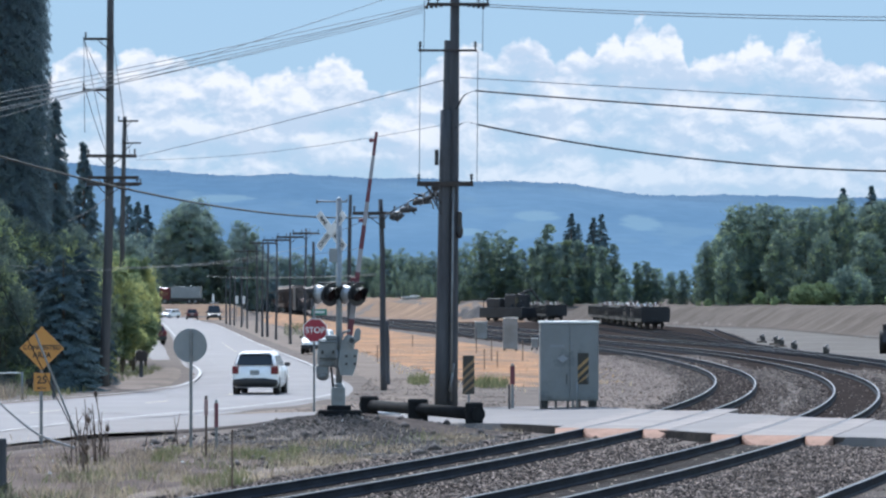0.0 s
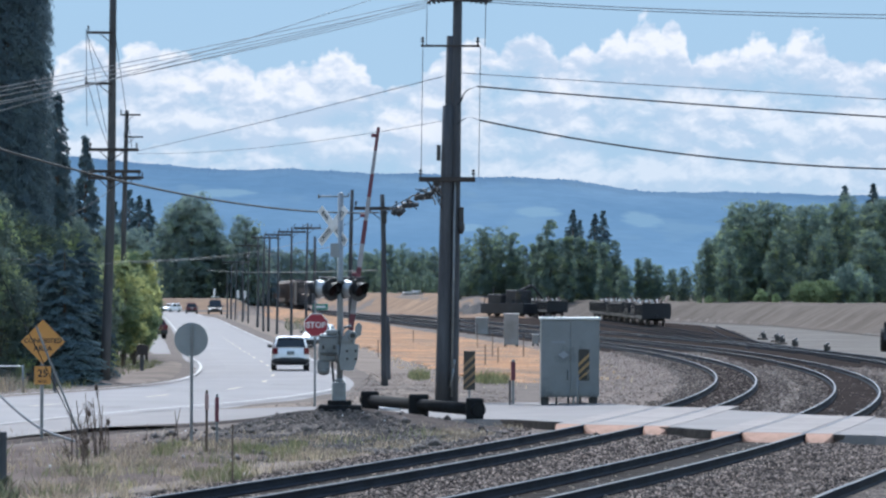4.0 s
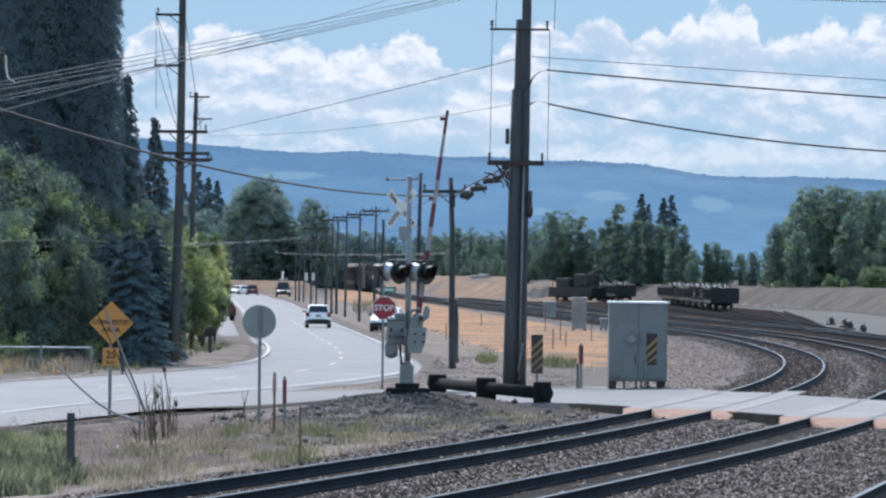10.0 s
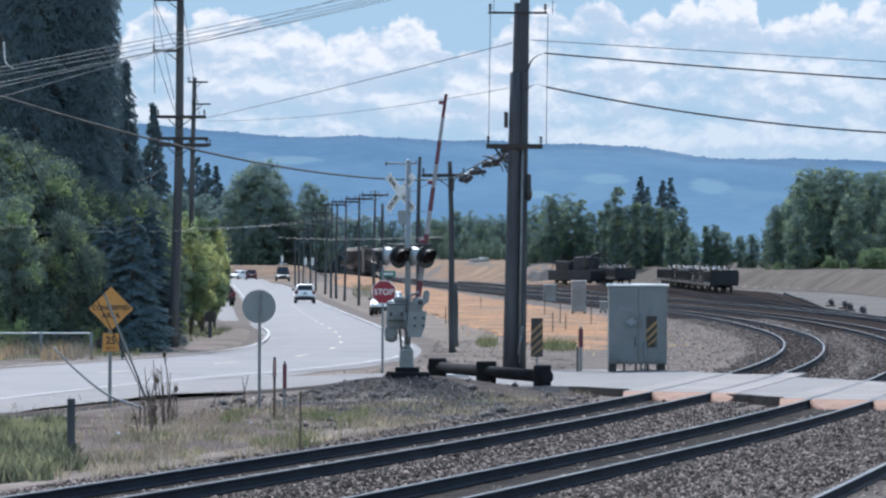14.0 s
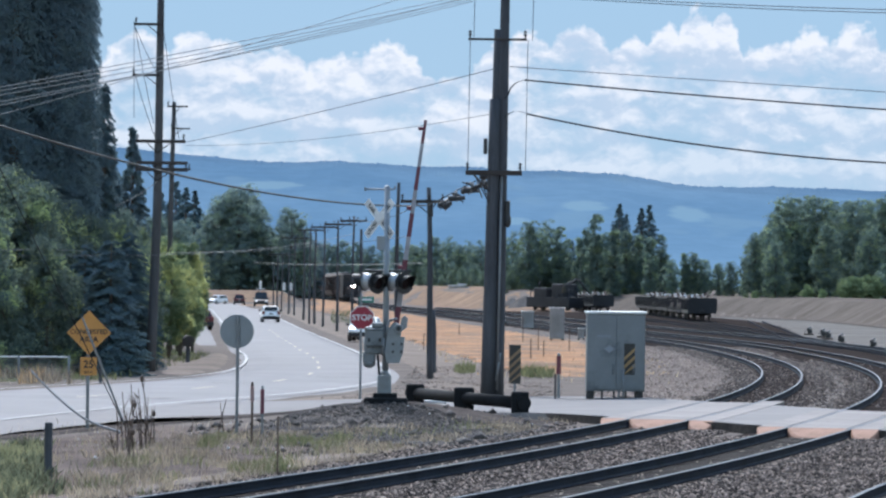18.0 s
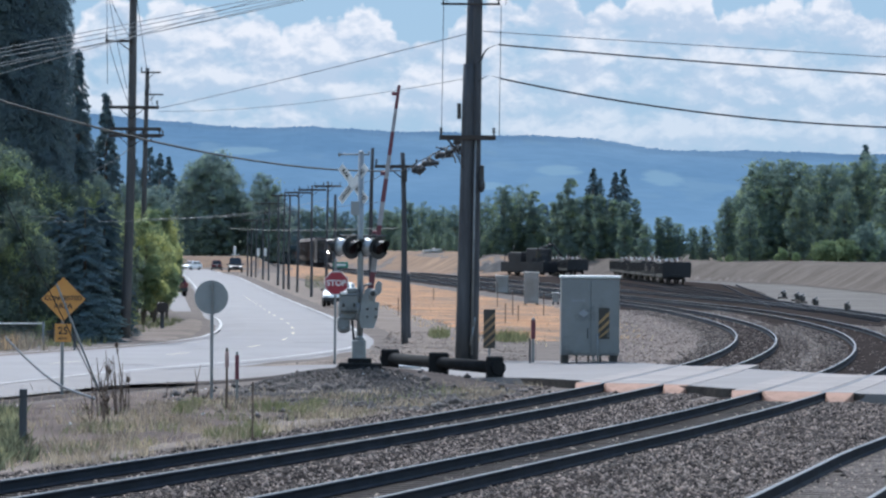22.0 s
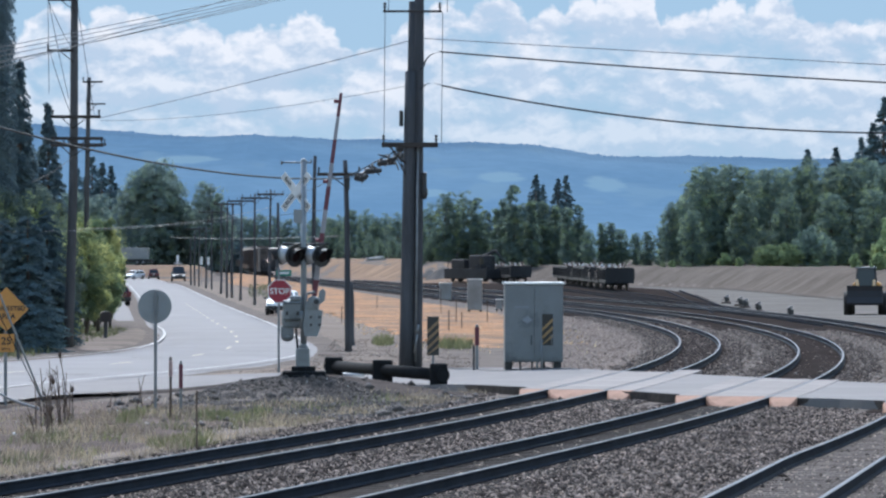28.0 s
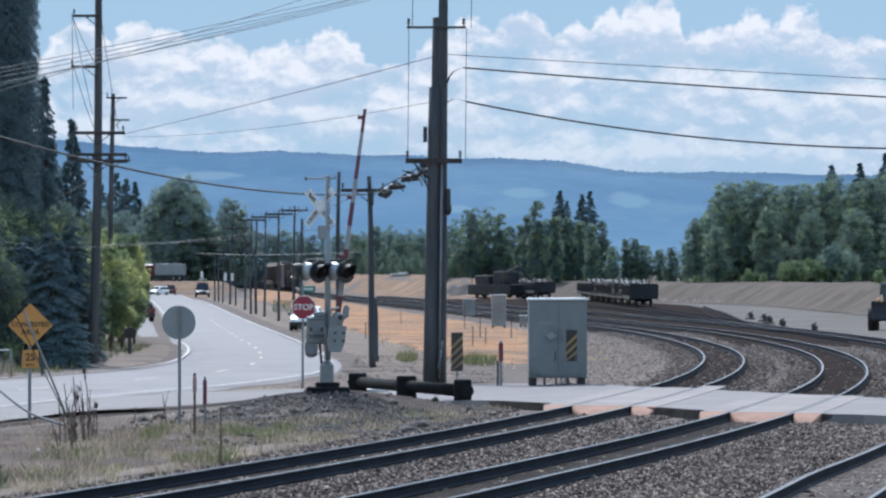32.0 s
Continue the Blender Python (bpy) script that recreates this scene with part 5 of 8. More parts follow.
for (u0, v0, u1, v1) in ((148, 64, 185, 245), (150, 155, 187, 268), (148, 64, 150, 235), (198, 62, 230, 272), (147, 66, 190, 155)):
    wire(((u0 - 784) * 169 / 7700, 168.9, (530 - v0) * 169 / 7700 + EYE), ((u1 - 784) * 169 / 7700, 168.9, (530 - v1) * 169 / 7700 + EYE), 0.12, 0.012, "jumper_wire", "thin jumper wire on the tall pole", n=10)


def cable_drop(pts):
    """The thick cable's curl from its span down to the pole."""
    line = smooth_line([(x, 138.6, z) for x, z in pts], 0.06)
    bm = bmesh.new()
    loft(bm, [[q + Vector((0.028 * c, 0.028 * d, 0)) for c, d in circle(8, 1.0)] for q in line])
    tagged(part("cable_drop", bm, M_wire), "thick black cable curling down to the crossing pole", "cable")


cable_drop([(0.38, 9.5), (0.5, 9.62), (0.58, 9.83), (0.75, 10.0), (1.02, 10.1)])
cable_drop([(0.38, 8.9), (0.51, 8.99), (0.64, 9.08), (0.83, 9.1), (1.1, 9.02)])


def cable_bundle():
    """Slack cable loops and splice cases hung between the leaning pole and the crossing pole."""
    root = thing("cable_splice", (-2, 163.8, 6.53), 0, "tangle of dark splice cases and slack cable hung between poles", "cable equipment")
    r = random.Random(5)
    p, q = Vector((0, 0, 0)), Vector((2.0, -24.6, 0.6))
    for i in range(9):
        c = p.lerp(q, (i + 0.5) / 9)
        bm = bmesh.new()
        a = Vector((r.uniform(-0.25, 0.1), 0, r.uniform(-0.22, 0.0)))
        b = Vector((r.uniform(0.15, 0.4), 0, r.uniform(-0.12, 0.18)))
        rod(bm, c + a, c + b, r.uniform(0.07, 0.13), r.uniform(0.06, 0.1), 10)
        ball(bm, c + a, 0.09, 8)
        part("splice_case", bm, M_black, root)
        bm = bmesh.new()
        for k in range(3):
            rod(bm, c + Vector((r.uniform(-0.2, 0.2), 0, 0.05)), c + Vector((r.uniform(-0.25, 0.25), 0, r.uniform(-0.55, -0.2) if i > 5 else r.uniform(-0.3, 0.2))), 0.03, 0.02, 6)
        part("cable_loop", bm, M_wire if i % 2 else M_galv, root)
    bm = bmesh.new()
    rod(bm, p + Vector((-0.4, 0.2, 0.0)), q + Vector((0.25, 0, 0.15)), 0.02, seg=6)
    part("messenger_wire", bm, M_wire, root)
    bm = bmesh.new()
    box(bm, (-0.28, 0, -0.15), (0.2, 0.2, 0.55), bevel=0.04)
    part("terminal_box", bm, M_black, root)


cable_bundle()

# ---- the crossing signal ----
# gate white greyed: the arm's unlit side is put into the colour
M_gatewhite = mat("shaded_gate_white", (0.29, 0.285, 0.31), 0.6, var=0.15, scale=2, fine=20)


def crossing_signal():
    x, y, z0 = -2.7, 113.0, 0.42
    root = thing("crossing_signal", (x, y, z0), 0, "grey railway crossing signal with paired lamps, crossbuck and raised gate", "crossing signal")
    H = 6.02 - z0
    bm = bmesh.new()
    box(bm, (0.02, 0, 0.06), (1.12, 0.75, 0.2), bevel=0.04)
    box(bm, (0.05, -0.1, -0.1), (0.7, 0.7, 0.3), bevel=0.05)
    box(bm, (0.0, 0, 0.2), (0.62, 0.5, 0.16), bevel=0.03)
    for a in (-0.42, 0.42):
        rod(bm, (a, -0.2, 0.1), (a * 1.3, -0.7, -0.3), 0.1, 0.08, 8)
    # added dark strut in place of the shadow falling on the mound
    rod(bm, (0.05, -0.3, 0.0), (0.25, -1.1, -0.3), 0.12, 0.09, 8)
    part("foundation", bm, M_pipe, root, "dark footing block")
    bm = bmesh.new()
    box(bm, (-0.02, -0.02, 0.5), (0.36, 0.36, 0.5), bevel=0.03)
    rod(bm, (-0.02, -0.02, 0.74), (-0.02, -0.02, 0.86), 0.16, 0.1, 10)
    part("junction_base", bm, M_alum, root)
    bm = bmesh.new()
    rod(bm, (0, 0, 0.3), (0, 0, H), 0.085, 0.075, 14)
    ball(bm, (0, 0, H), 0.08, 8)
    part("mast", bm, M_alum, root)
    bm = bmesh.new()
    rod(bm, (-0.6, 0, H - 0.03), (0.2, 0, H - 0.03), 0.022, seg=8)
    rod(bm, (0.2, 0, H - 0.03), (0.2, 0, H + 0.06), 0.02, seg=6)
    rod(bm, (-0.57, 0, H - 0.08), (-0.57, 0, H + 0.02), 0.03, seg=6)
    part("top_arm", bm, M_galv, root)
    # crossbuck: two boards, seen well from the side
    turn = pose(0, 0, 0, 0, 0, -40)
    for k, ang in enumerate((45, -45)):
        m = Matrix.Translation((-0.2, 0.14 - 0.03 * k, 5.23 - z0)) @ turn @ pose(0, 0, 0, 0, ang, 0)
        bm = bmesh.new()
        plate(bm, ((-0.64, -0.105), (0.64, -0.105), (0.64, 0.105), (-0.64, 0.105)), 0.012, m)
        board = part("crossbuck_board", bm, M_white, root, "white crossbuck board with black letters")
        for q, s in ((-0.37, "RAIL"), (0.37, "ROAD")) if k == 0 else ((-0.35, "CROSS"), (0.38, "ING")):
            lettering(s, 0.15, M_darkplate, board, m @ Matrix.Translation((q, -0.012, 0)))
    bm = bmesh.new()
    box(bm, (-0.13, -0.05, 4.59 - z0), (0.26, 0.02, 0.36), bevel=0.004)
    part("sign_plate", bm, M_signback, root, "small grey plate")
    # cross bar and lamp heads
    zl = 3.57 - z0
    bm = bmesh.new()
    rod(bm, (-0.55, 0, zl + 0.3), (0.65, 0, zl + 0.3), 0.03, seg=8)
    box(bm, (0, 0, zl + 0.1), (0.2, 0.2, 0.24), bevel=0.02)
    part("lamp_bar", bm, M_black, root)
    for cx in (-0.34, 0.36):
        for back in (False, True):
            face = Vector((-0.9, 0.42, -0.03)).normalized() if back else Vector((0.62, -0.78, -0.03)).normalized()
            c = Vector((cx - 0.24, 0.1, zl + 0.02)) if back else Vector((cx + 0.12, -0.16, zl - 0.01))
            m = Matrix.Translation(c) @ face.to_track_quat("Z", "Y").to_matrix().to_4x4()
            bm = bmesh.new()
            rod(bm, m @ Vector((0, 0, -0.02)), m @ Vector((0, 0, 0.0)), 0.29 if not back else 0.26, seg=28)
            head = part("lamp_head", bm, M_black, root, "black round lamp background")
            bm = bmesh.new()
            rod(bm, m @ Vector((0, 0, -0.3)), m @ Vector((0, 0, -0.02)), 0.16, 0.24, 16)
            ball(bm, m @ Vector((0, 0, -0.27)), 0.16, 12)
            part("lamp_housing", bm, M_silver if back else M_black, head, "silver lamp housing" if back else "black lamp housing")
            bm = bmesh.new()
            ring = [m @ Vector((0.16 * math.cos(t), 0.16 * math.sin(t), 0.01)) for t in np.linspace(0, 2 * math.pi, 20, endpoint=False)]
            inner = [m @ Vector((0.1 * math.cos(t), 0.1 * math.sin(t), 0.04)) for t in np.linspace(0, 2 * math.pi, 20, endpoint=False)]
            loft(bm, [ring, inner])
            part("lens", bm, mat("dark_red_lens", (0.012, 0.006, 0.007), 0.45, var=0.05, spec=0.1) if "dark_red_lens" not in bpy.data.materials else bpy.data.materials["dark_red_lens"], head, "dark red lens")
            bm = bmesh.new()
            arc = np.linspace(math.radians(-35), math.radians(215), 20)
            rows = []
            for zz in (0.0, 0.34):
                rows.append([bm.verts.new(m @ Vector((0.2 * math.cos(t) * (1 - 0.15 * zz), 0.2 * math.sin(t), zz * (0.4 + 0.6 * max(0.0, math.sin(t)))))) for t in arc])
            for k in range(len(arc) - 1):
                bm.faces.new((rows[0][k], rows[0][k + 1], rows[1][k + 1], rows[1][k]))
            bmesh.ops.solidify(bm, geom=bm.faces[:], thickness=0.008)
            part("hood", bm, M_black, head)
    # gate mechanism, counterweights and arm
    zg = 2.28 - z0
    bm = bmesh.new()
    box(bm, (0.2, -0.1, zg - 0.3), (0.4, 0.42, 0.82), bevel=0.06)
    rod(bm, (0.24, -0.36, zg + 0.12), (0.24, 0.2, zg + 0.12), 0.13, seg=14)
    part("gate_mechanism", bm, M_alum, root)
    bm = bmesh.new()
    plate(bm, ((0.1, -0.08), (0.32, -0.02), (0.55, 0.14), (0.58, 0.38), (0.5, 0.46), (0.42, 0.4), (0.38, 0.2), (0.1, 0.14)), 0.1, Matrix.Translation((0, -0.34, zg - 0.02)))
    plate(bm, ((0.08, -0.78), (0.4, -0.78), (0.5, -0.5), (0.54, -0.1), (0.1, -0.1), (0.02, -0.5)), 0.14, Matrix.Translation((-0.04, -0.3, zg - 0.02)))
    part("counterweight_arm", bm, M_alum, root)
    bm = bmesh.new()
    box(bm, (-0.28, -0.12, zg - 0.22), (0.52, 0.4, 0.72), bevel=0.05)
    box(bm, (-0.28, -0.34, zg - 0.16), (0.42, 0.05, 0.5), bevel=0.02)
    rod(bm, (-0.46, -0.12, zg - 0.5), (-0.46, -0.12, zg - 0.16), 0.1, 0.12, 12)
    box(bm, (-0.2, -0.2, zg + 0.18), (0.3, 0.3, 0.14), bevel=0.04)
    cbox = part("control_box", bm, M_cabinet, root)
    bm = bmesh.new()
    box(bm, (-0.28, -0.372, zg - 0.36), (0.44, 0.02, 0.03))
    box(bm, (-0.28, -0.372, zg + 0.05), (0.44, 0.02, 0.02))
    part("lid_seam", bm, M_black, cbox, "dark seam of the lid")
    for q in (-0.42, -0.14):
        bm = bmesh.new()
        box(bm, (q, -0.385, zg - 0.2), (0.06, 0.04, 0.1), bevel=0.01)
        part("latch", bm, M_black, cbox)
    bm = bmesh.new()
    rod(bm, (0.34, -0.5, zg + 0.1), (0.34, -0.42, zg + 0.1), 0.11, 0.12, 16)
    hub = part("pivot_hub", bm, M_alum, root)
    bm = bmesh.new()
    rod(bm, (0.34, -0.53, zg + 0.1), (0.34, -0.49, zg + 0.1), 0.065, seg=12)
    part("pivot_bolt", bm, M_black, hub)
    for q in (-0.5, -0.3):
        bm = bmesh.new()
        rod(bm, (0.2, -0.44, zg + q), (0.2, -0.38, zg + q), 0.035, seg=8)
        part("bolt", bm, M_black, root)
        bm = bmesh.new()
        rod(bm, (0.42, -0.44, zg + q), (0.42, -0.38, zg + q), 0.035, seg=8)
        part("bolt", bm, M_black, root)
    bm = bmesh.new()
    rod(bm, (-0.06, -0.3, zg - 0.6), (-0.06, -0.3, zg - 0.15), 0.05, 0.07, 10)
    rod(bm, (-0.02, -0.26, zg - 0.2), (0.1, -0.32, zg + 0.3), 0.035, seg=8)
    rod(bm, (0.1, -0.32, zg + 0.3), (0.3, -0.36, zg + 0.36), 0.035, seg=8)
    part("cable_conduit", bm, M_galv, root)
    bm = bmesh.new()
    box(bm, (-0.42, -0.14, zg - 0.66), (0.34, 0.3, 0.3), bevel=0.05)
    ball(bm, (-0.42, -0.14, zg - 0.82), 0.17, 12, (1, 1, 0.7))
    part("bell", bm, M_cabinet, root, "round grey bell housing")
    bm = bmesh.new()
    rod(bm, (-0.15, -0.1, 0.7), (-0.2, -0.14, 1.3), 0.03, seg=8)
    rod(bm, (-0.2, -0.14, 1.3), (-0.05, -0.1, 1.6), 0.03, seg=8)
    part("cable_loop", bm, M_wire, root)
    foot, tip = Vector((0.24, 0.34, zg + 0.05)), Vector((0.969, 0.34, 7.81 - z0))
    n = 9
    gate = thing("gate_arm", (0, 0, 0))
    gate.parent = root
    d = (tip - foot)
    side = Vector((d.z, 0, -d.x)).normalized()
    for i in range(n):
        a, b = foot + d * i / n, foot + d * (i + 1) / n
        w0, w1 = 0.075 - 0.035 * i / n, 0.075 - 0.035 * (i + 1) / n
        bm = bmesh.new()
        vs = []
        for p, w in ((a, w0), (b, w1)):
            vs.append([p + side * w + Vector((0, -0.02, 0)), p - side * w + Vector((0, -0.02, 0)), p - side * w + Vector((0, 0.02, 0)), p + side * w + Vector((0, 0.02, 0))])
        loft(bm, vs, smooth=False)
        part("stripe", bm, M_red if i % 2 == 0 else M_gatewhite, gate)
    for f in (0.96, 0.58, 0.3):
        bm = bmesh.new()
        c = foot + d * f
        box(bm, c + Vector((-0.1, 0, 0)), (0.13, 0.09, 0.1), bevel=0.02)
        part("gate_lamp", bm, M_red, gate)
    return root


crossing_signal()


def octagon(r):
    return [(r * math.cos(math.pi / 8 + i * math.pi / 4), r * math.sin(math.pi / 8 + i * math.pi / 4)) for i in range(8)]


def stop_sign():
    d = 133.0
    root = thing("stop_sign", (-3.94, d, 0.02), 0, "red octagonal stop sign on a steel post with a street sign", "stop sign")
    zc = 2.48
    bm = bmesh.new()
    box(bm, (0, 0.04, (zc + 0.75) / 2), (0.07, 0.05, zc + 0.75), bevel=0.008)
    part("post", bm, M_galv, root)
    bm = bmesh.new()
    plate(bm, octagon(0.39), 0.006, Matrix.Translation((0.03, 0, zc)))
    part("rim", bm, M_white, root, "white rim of the sign")
    bm = bmesh.new()
    plate(bm, octagon(0.362), 0.006, Matrix.Translation((0.03, -0.006, zc)))
    face = part("sign_face", bm, M_stopred, root)
    lettering("STOP", 0.25, M_white, face, Matrix.Translation((0.03, -0.013, zc)))
    bm = bmesh.new()
    box(bm, (0.16, 0.03, zc + 0.56), (0.46, 0.012, 0.18), bevel=0.003)
    blade = part("street_blade", bm, mat("street_sign_green", (0.02, 0.16, 0.12), 0.5, var=0.1), root, "green street name blade")
    bm = bmesh.new()
    box(bm, (0.16, 0.02, zc + 0.56), (0.32, 0.006, 0.06))
    part("name_bar", bm, M_white, blade)


stop_sign()


def relay_cabinet():
    d = 128.0
    root = thing("relay_cabinet", (3.72, d, 0.16), 0, "pale grey metal railway relay cabinet on short legs", "relay cabinet")
    w, h, z0 = 1.712, 2.294, 0.3
    bm = bmesh.new()
    box(bm, (0, 0.8, z0 + h / 2), (w, 1.6, h), bevel=0.02)
    part("body", bm, M_cabinet, root)
    bm = bmesh.new()
    box(bm, (0, 0.8, z0 + h + 0.02), (w + 0.08, 1.7, 0.07), bevel=0.015)
    part("roof", bm, mat("bright_roof_sheet", (0.55, 0.58, 0.6), 0.4, 0.4, var=0.1), root, "pale overhanging roof sheet")
    for cx, ww in ((-0.42, 0.84), (0.42, 0.8)):
        bm = bmesh.new()
        box(bm, (cx, -0.012, z0 + h / 2), (ww, 0.022, h - 0.12), bevel=0.008)
        door = part("door", bm, M_cabinet, root)
        bm = bmesh.new()
        rod(bm, (cx + (0.1 if cx > 0 else 0.34), -0.05, z0 + 0.5), (cx + (0.1 if cx > 0 else 0.34), -0.05, z0 + 0.8), 0.014, seg=6)
        part("handle", bm, M_galv if cx > 0 else M_black, door)
    bm = bmesh.new()
    plate(bm, ((-0.16, -0.46), (0.16, -0.46), (0.16, 0.46), (-0.16, 0.46)), 0.006, Matrix.Translation((0.4, -0.03, 1.41 - 0.16)))
    board = part("hazard_plate", bm, M_darkplate, root, "black and amber striped hazard plate")
    hazard_bars(board, (0.4, -0.036, 1.41 - 0.16), 0.16, 0.46, mat("dull_amber_bar", (0.26, 0.165, 0.07), 0.5, var=0.2))
    for c in ((-0.36, -0.03, z0 + h - 0.68), (-0.2, -0.03, z0 + h - 1.05)):
        bm = bmesh.new()
        plate(bm, ((-0.16, 0), (0, -0.12), (0.16, 0), (0, 0.12)) if c[0] > -0.3 else ((-0.2, -0.03), (0.2, -0.03), (0.2, 0.03), (-0.2, 0.03)), 0.004, Matrix.Translation(c))
        part("placard", bm, mat("faded_placard", (0.2, 0.22, 0.25), 0.6, var=0.2), root)
    for cx in (-0.78, -0.4, -0.05, 0.1, 0.3, 0.75):
        bm = bmesh.new()
        box(bm, (cx, 0.1, z0 / 2 - 0.05), (0.1 if abs(cx) > 0.6 else 0.06, 0.12, z0 + 0.14), bevel=0.01)
        part("leg", bm, M_black if cx not in (0.1,) else M_galv, root)
    for cx in (-0.74, 0.7):
        bm = bmesh.new()
        box(bm, (cx, 0.75, 0.05), (0.22, 1.3, 0.52), bevel=0.01)
        part("skid", bm, M_black, root)
    bm = bmesh.new()
    rod(bm, (0.22, -0.12, -0.1), (0.22, -0.12, 0.9), 0.03, seg=8)
    ball(bm, (0.22, -0.12, 0.92), 0.045, 8)
    part("cable_riser", bm, M_galv, root)


def hazard_bars(parent, c, hw, hh, m=M_amber, pitch=0.235, tilt=0.95):
    """Slanting bars clipped to a plate of half width hw and half height hh."""
    z = -hh - tilt * 2 * hw
    while z < hh:
        quad = []
        for x, zz in ((-hw, z), (hw, z + tilt * 2 * hw), (hw, z + tilt * 2 * hw + pitch * 0.45), (-hw, z + pitch * 0.45)):
            quad.append((x, min(hh, max(-hh, zz))))
        if max(q[1] for q in quad) - min(q[1] for q in quad) > 0.05 and len(set(quad)) == 4:
            bm = bmesh.new()
            plate(bm, quad, 0.004, Matrix.Translation(c))
            part("bar", bm, m, parent)
        z += pitch


relay_cabinet()


def hazard_marker():
    d = 126.0
    root = thing("object_marker", (0.74, d, 0.1), 0, "black and amber striped object marker on a post", "road marker")
    zc = 1.26 - 0.1
    bm = bmesh.new()
    box(bm, (0, 0.03, (zc + 0.5) / 2), (0.06, 0.04, zc + 0.5), bevel=0.006)
    part("post", bm, M_galv, root)
    bm = bmesh.new()
    plate(bm, ((-0.17, -0.56), (0.17, -0.56), (0.17, 0.56), (-0.17, 0.56)), 0.008, Matrix.Translation((0, 0, zc)))
    board = part("board", bm, M_darkplate, root)
    # the marker's backlit side is put into a darker amber than M_amber
    hazard_bars(board, (0, -0.007, zc), 0.17, 0.56, mat("shaded_amber_bar", (0.2, 0.13, 0.07), 0.5, var=0.2))


hazard_marker()


def pipe_barrier():
    """A thick tarred pipe on three stubby supports that guards the pole and signal."""
    root = thing("pipe_barrier", (0, 0, 0), 0, "dark tarred steel pipe barrier on stubby concrete supports", "barrier")
    a, b = Vector((-2.12, 120, 0.54)), Vector((0.9, 113, 0.47))
    bm = bmesh.new()
    rod(bm, a, b, 0.15, 0.165, 20)
    part("pipe", bm, M_pipe, root)
    for f, w, tall in ((0.03, 0.5, 0.74), (0.48, 0.54, 0.8), (0.97, 0.46, 0.84)):
        c = a.lerp(b, f)
        bm = bmesh.new()
        box(bm, c + Vector((0, -0.02, -0.12)), (w, 0.42, tall), bevel=0.05)
        box(bm, c + Vector((0.03, -0.05, 0.13)), (w * 0.7, 0.36, 0.12), bevel=0.04)
        part("support", bm, M_pipe, root)
    for f in (0.0, 1.0):
        bm = bmesh.new()
        c = a.lerp(b, f)
        d = (b - a).normalized() * (0.06 if f else -0.06)
        rod(bm, c - d, c + d, 0.19, seg=20)
        part("end_cap", bm, M_pipe, root)
    bm = bmesh.new()
    rod(bm, a + Vector((0.15, 0.3, -0.25)), a + Vector((0.95, 0.3, -0.25)), 0.05, seg=8)
    part("white_bar", bm, M_white, root, "short white bar")


pipe_barrier()


def amber_sign():
    d = 101.0
    root = thing("warning_sign", (-9.31, d, 0.08), 0, "amber diamond warning sign with a speed plaque on a post", "road sign")
    zc = 2.31 - 0.08
    bm = bmesh.new()
    box(bm, (-0.02, 0.05, (zc + 0.3) / 2), (0.075, 0.06, zc + 0.3), bevel=0.008)
    part("post", bm, M_galv, root)
    r = 0.515
    bm = bmesh.new()
    plate(bm, ((0, -r), (r, 0), (0, r), (-r, 0)), 0.008, Matrix.Translation((0, 0, zc)))
    face = part("diamond", bm, M_amber, root)
    lettering("CONGESTED", 0.15, M_darkplate, face, Matrix.Translation((0, -0.009, zc + 0.02)))
    lettering("AREA", 0.175, M_darkplate, face, Matrix.Translation((0, -0.009, zc - 0.16)))
    bm = bmesh.new()
    plate(bm, ((-0.19, -0.21), (0.19, -0.21), (0.19, 0.21), (-0.19, 0.21)), 0.008, Matrix.Translation((0, 0, 1.53 - 0.08)))
    pl = part("plaque", bm, M_amber, root)
    lettering("25", 0.24, M_darkplate, pl, Matrix.Translation((0, -0.009, 1.57 - 0.08)))
    lettering("M.P.H.", 0.08, M_darkplate, pl, Matrix.Translation((0, -0.009, 1.39 - 0.08)))


amber_sign()


def round_sign():
    d = 100.0
    root = thing("round_sign", (-5.79, d, 0.05), 0, "round road sign seen from its bare grey back", "road sign")
    zc = 2.39 - 0.05
    bm = bmesh.new()
    box(bm, (0, -0.04, (zc + 0.36) / 2), (0.07, 0.05, zc + 0.36), bevel=0.008)
    part("post", bm, M_galv, root)
    bm = bmesh.new()
    plate(bm, circle(40, 0.39), 0.006, Matrix.Translation((-0.02, 0, zc)))
    part("disc", bm, M_signback, root)
    for dz in (-0.2, 0.2):
        bm = bmesh.new()
        rod(bm, (0, -0.075, zc + dz), (0, -0.06, zc + dz), 0.02, seg=6)
        part("bolt", bm, M_galv, root)


round_sign()


# ---- vehicles ----


def wheel(parent, x, y, r=0.34, w=0.22):
    bm = bmesh.new()
    rod(bm, (x - w / 2, y, r), (x + w / 2, y, r), r, seg=20)
    hub = part("wheel", bm, M_rubber, parent)
    bm = bmesh.new()
    o = math.copysign(w / 2, x)
    rod(bm, (x + o - 0.01, y, r), (x + o + 0.012, y, r), r * 0.6, seg=14)
    part("rim", bm, M_galv, hub)


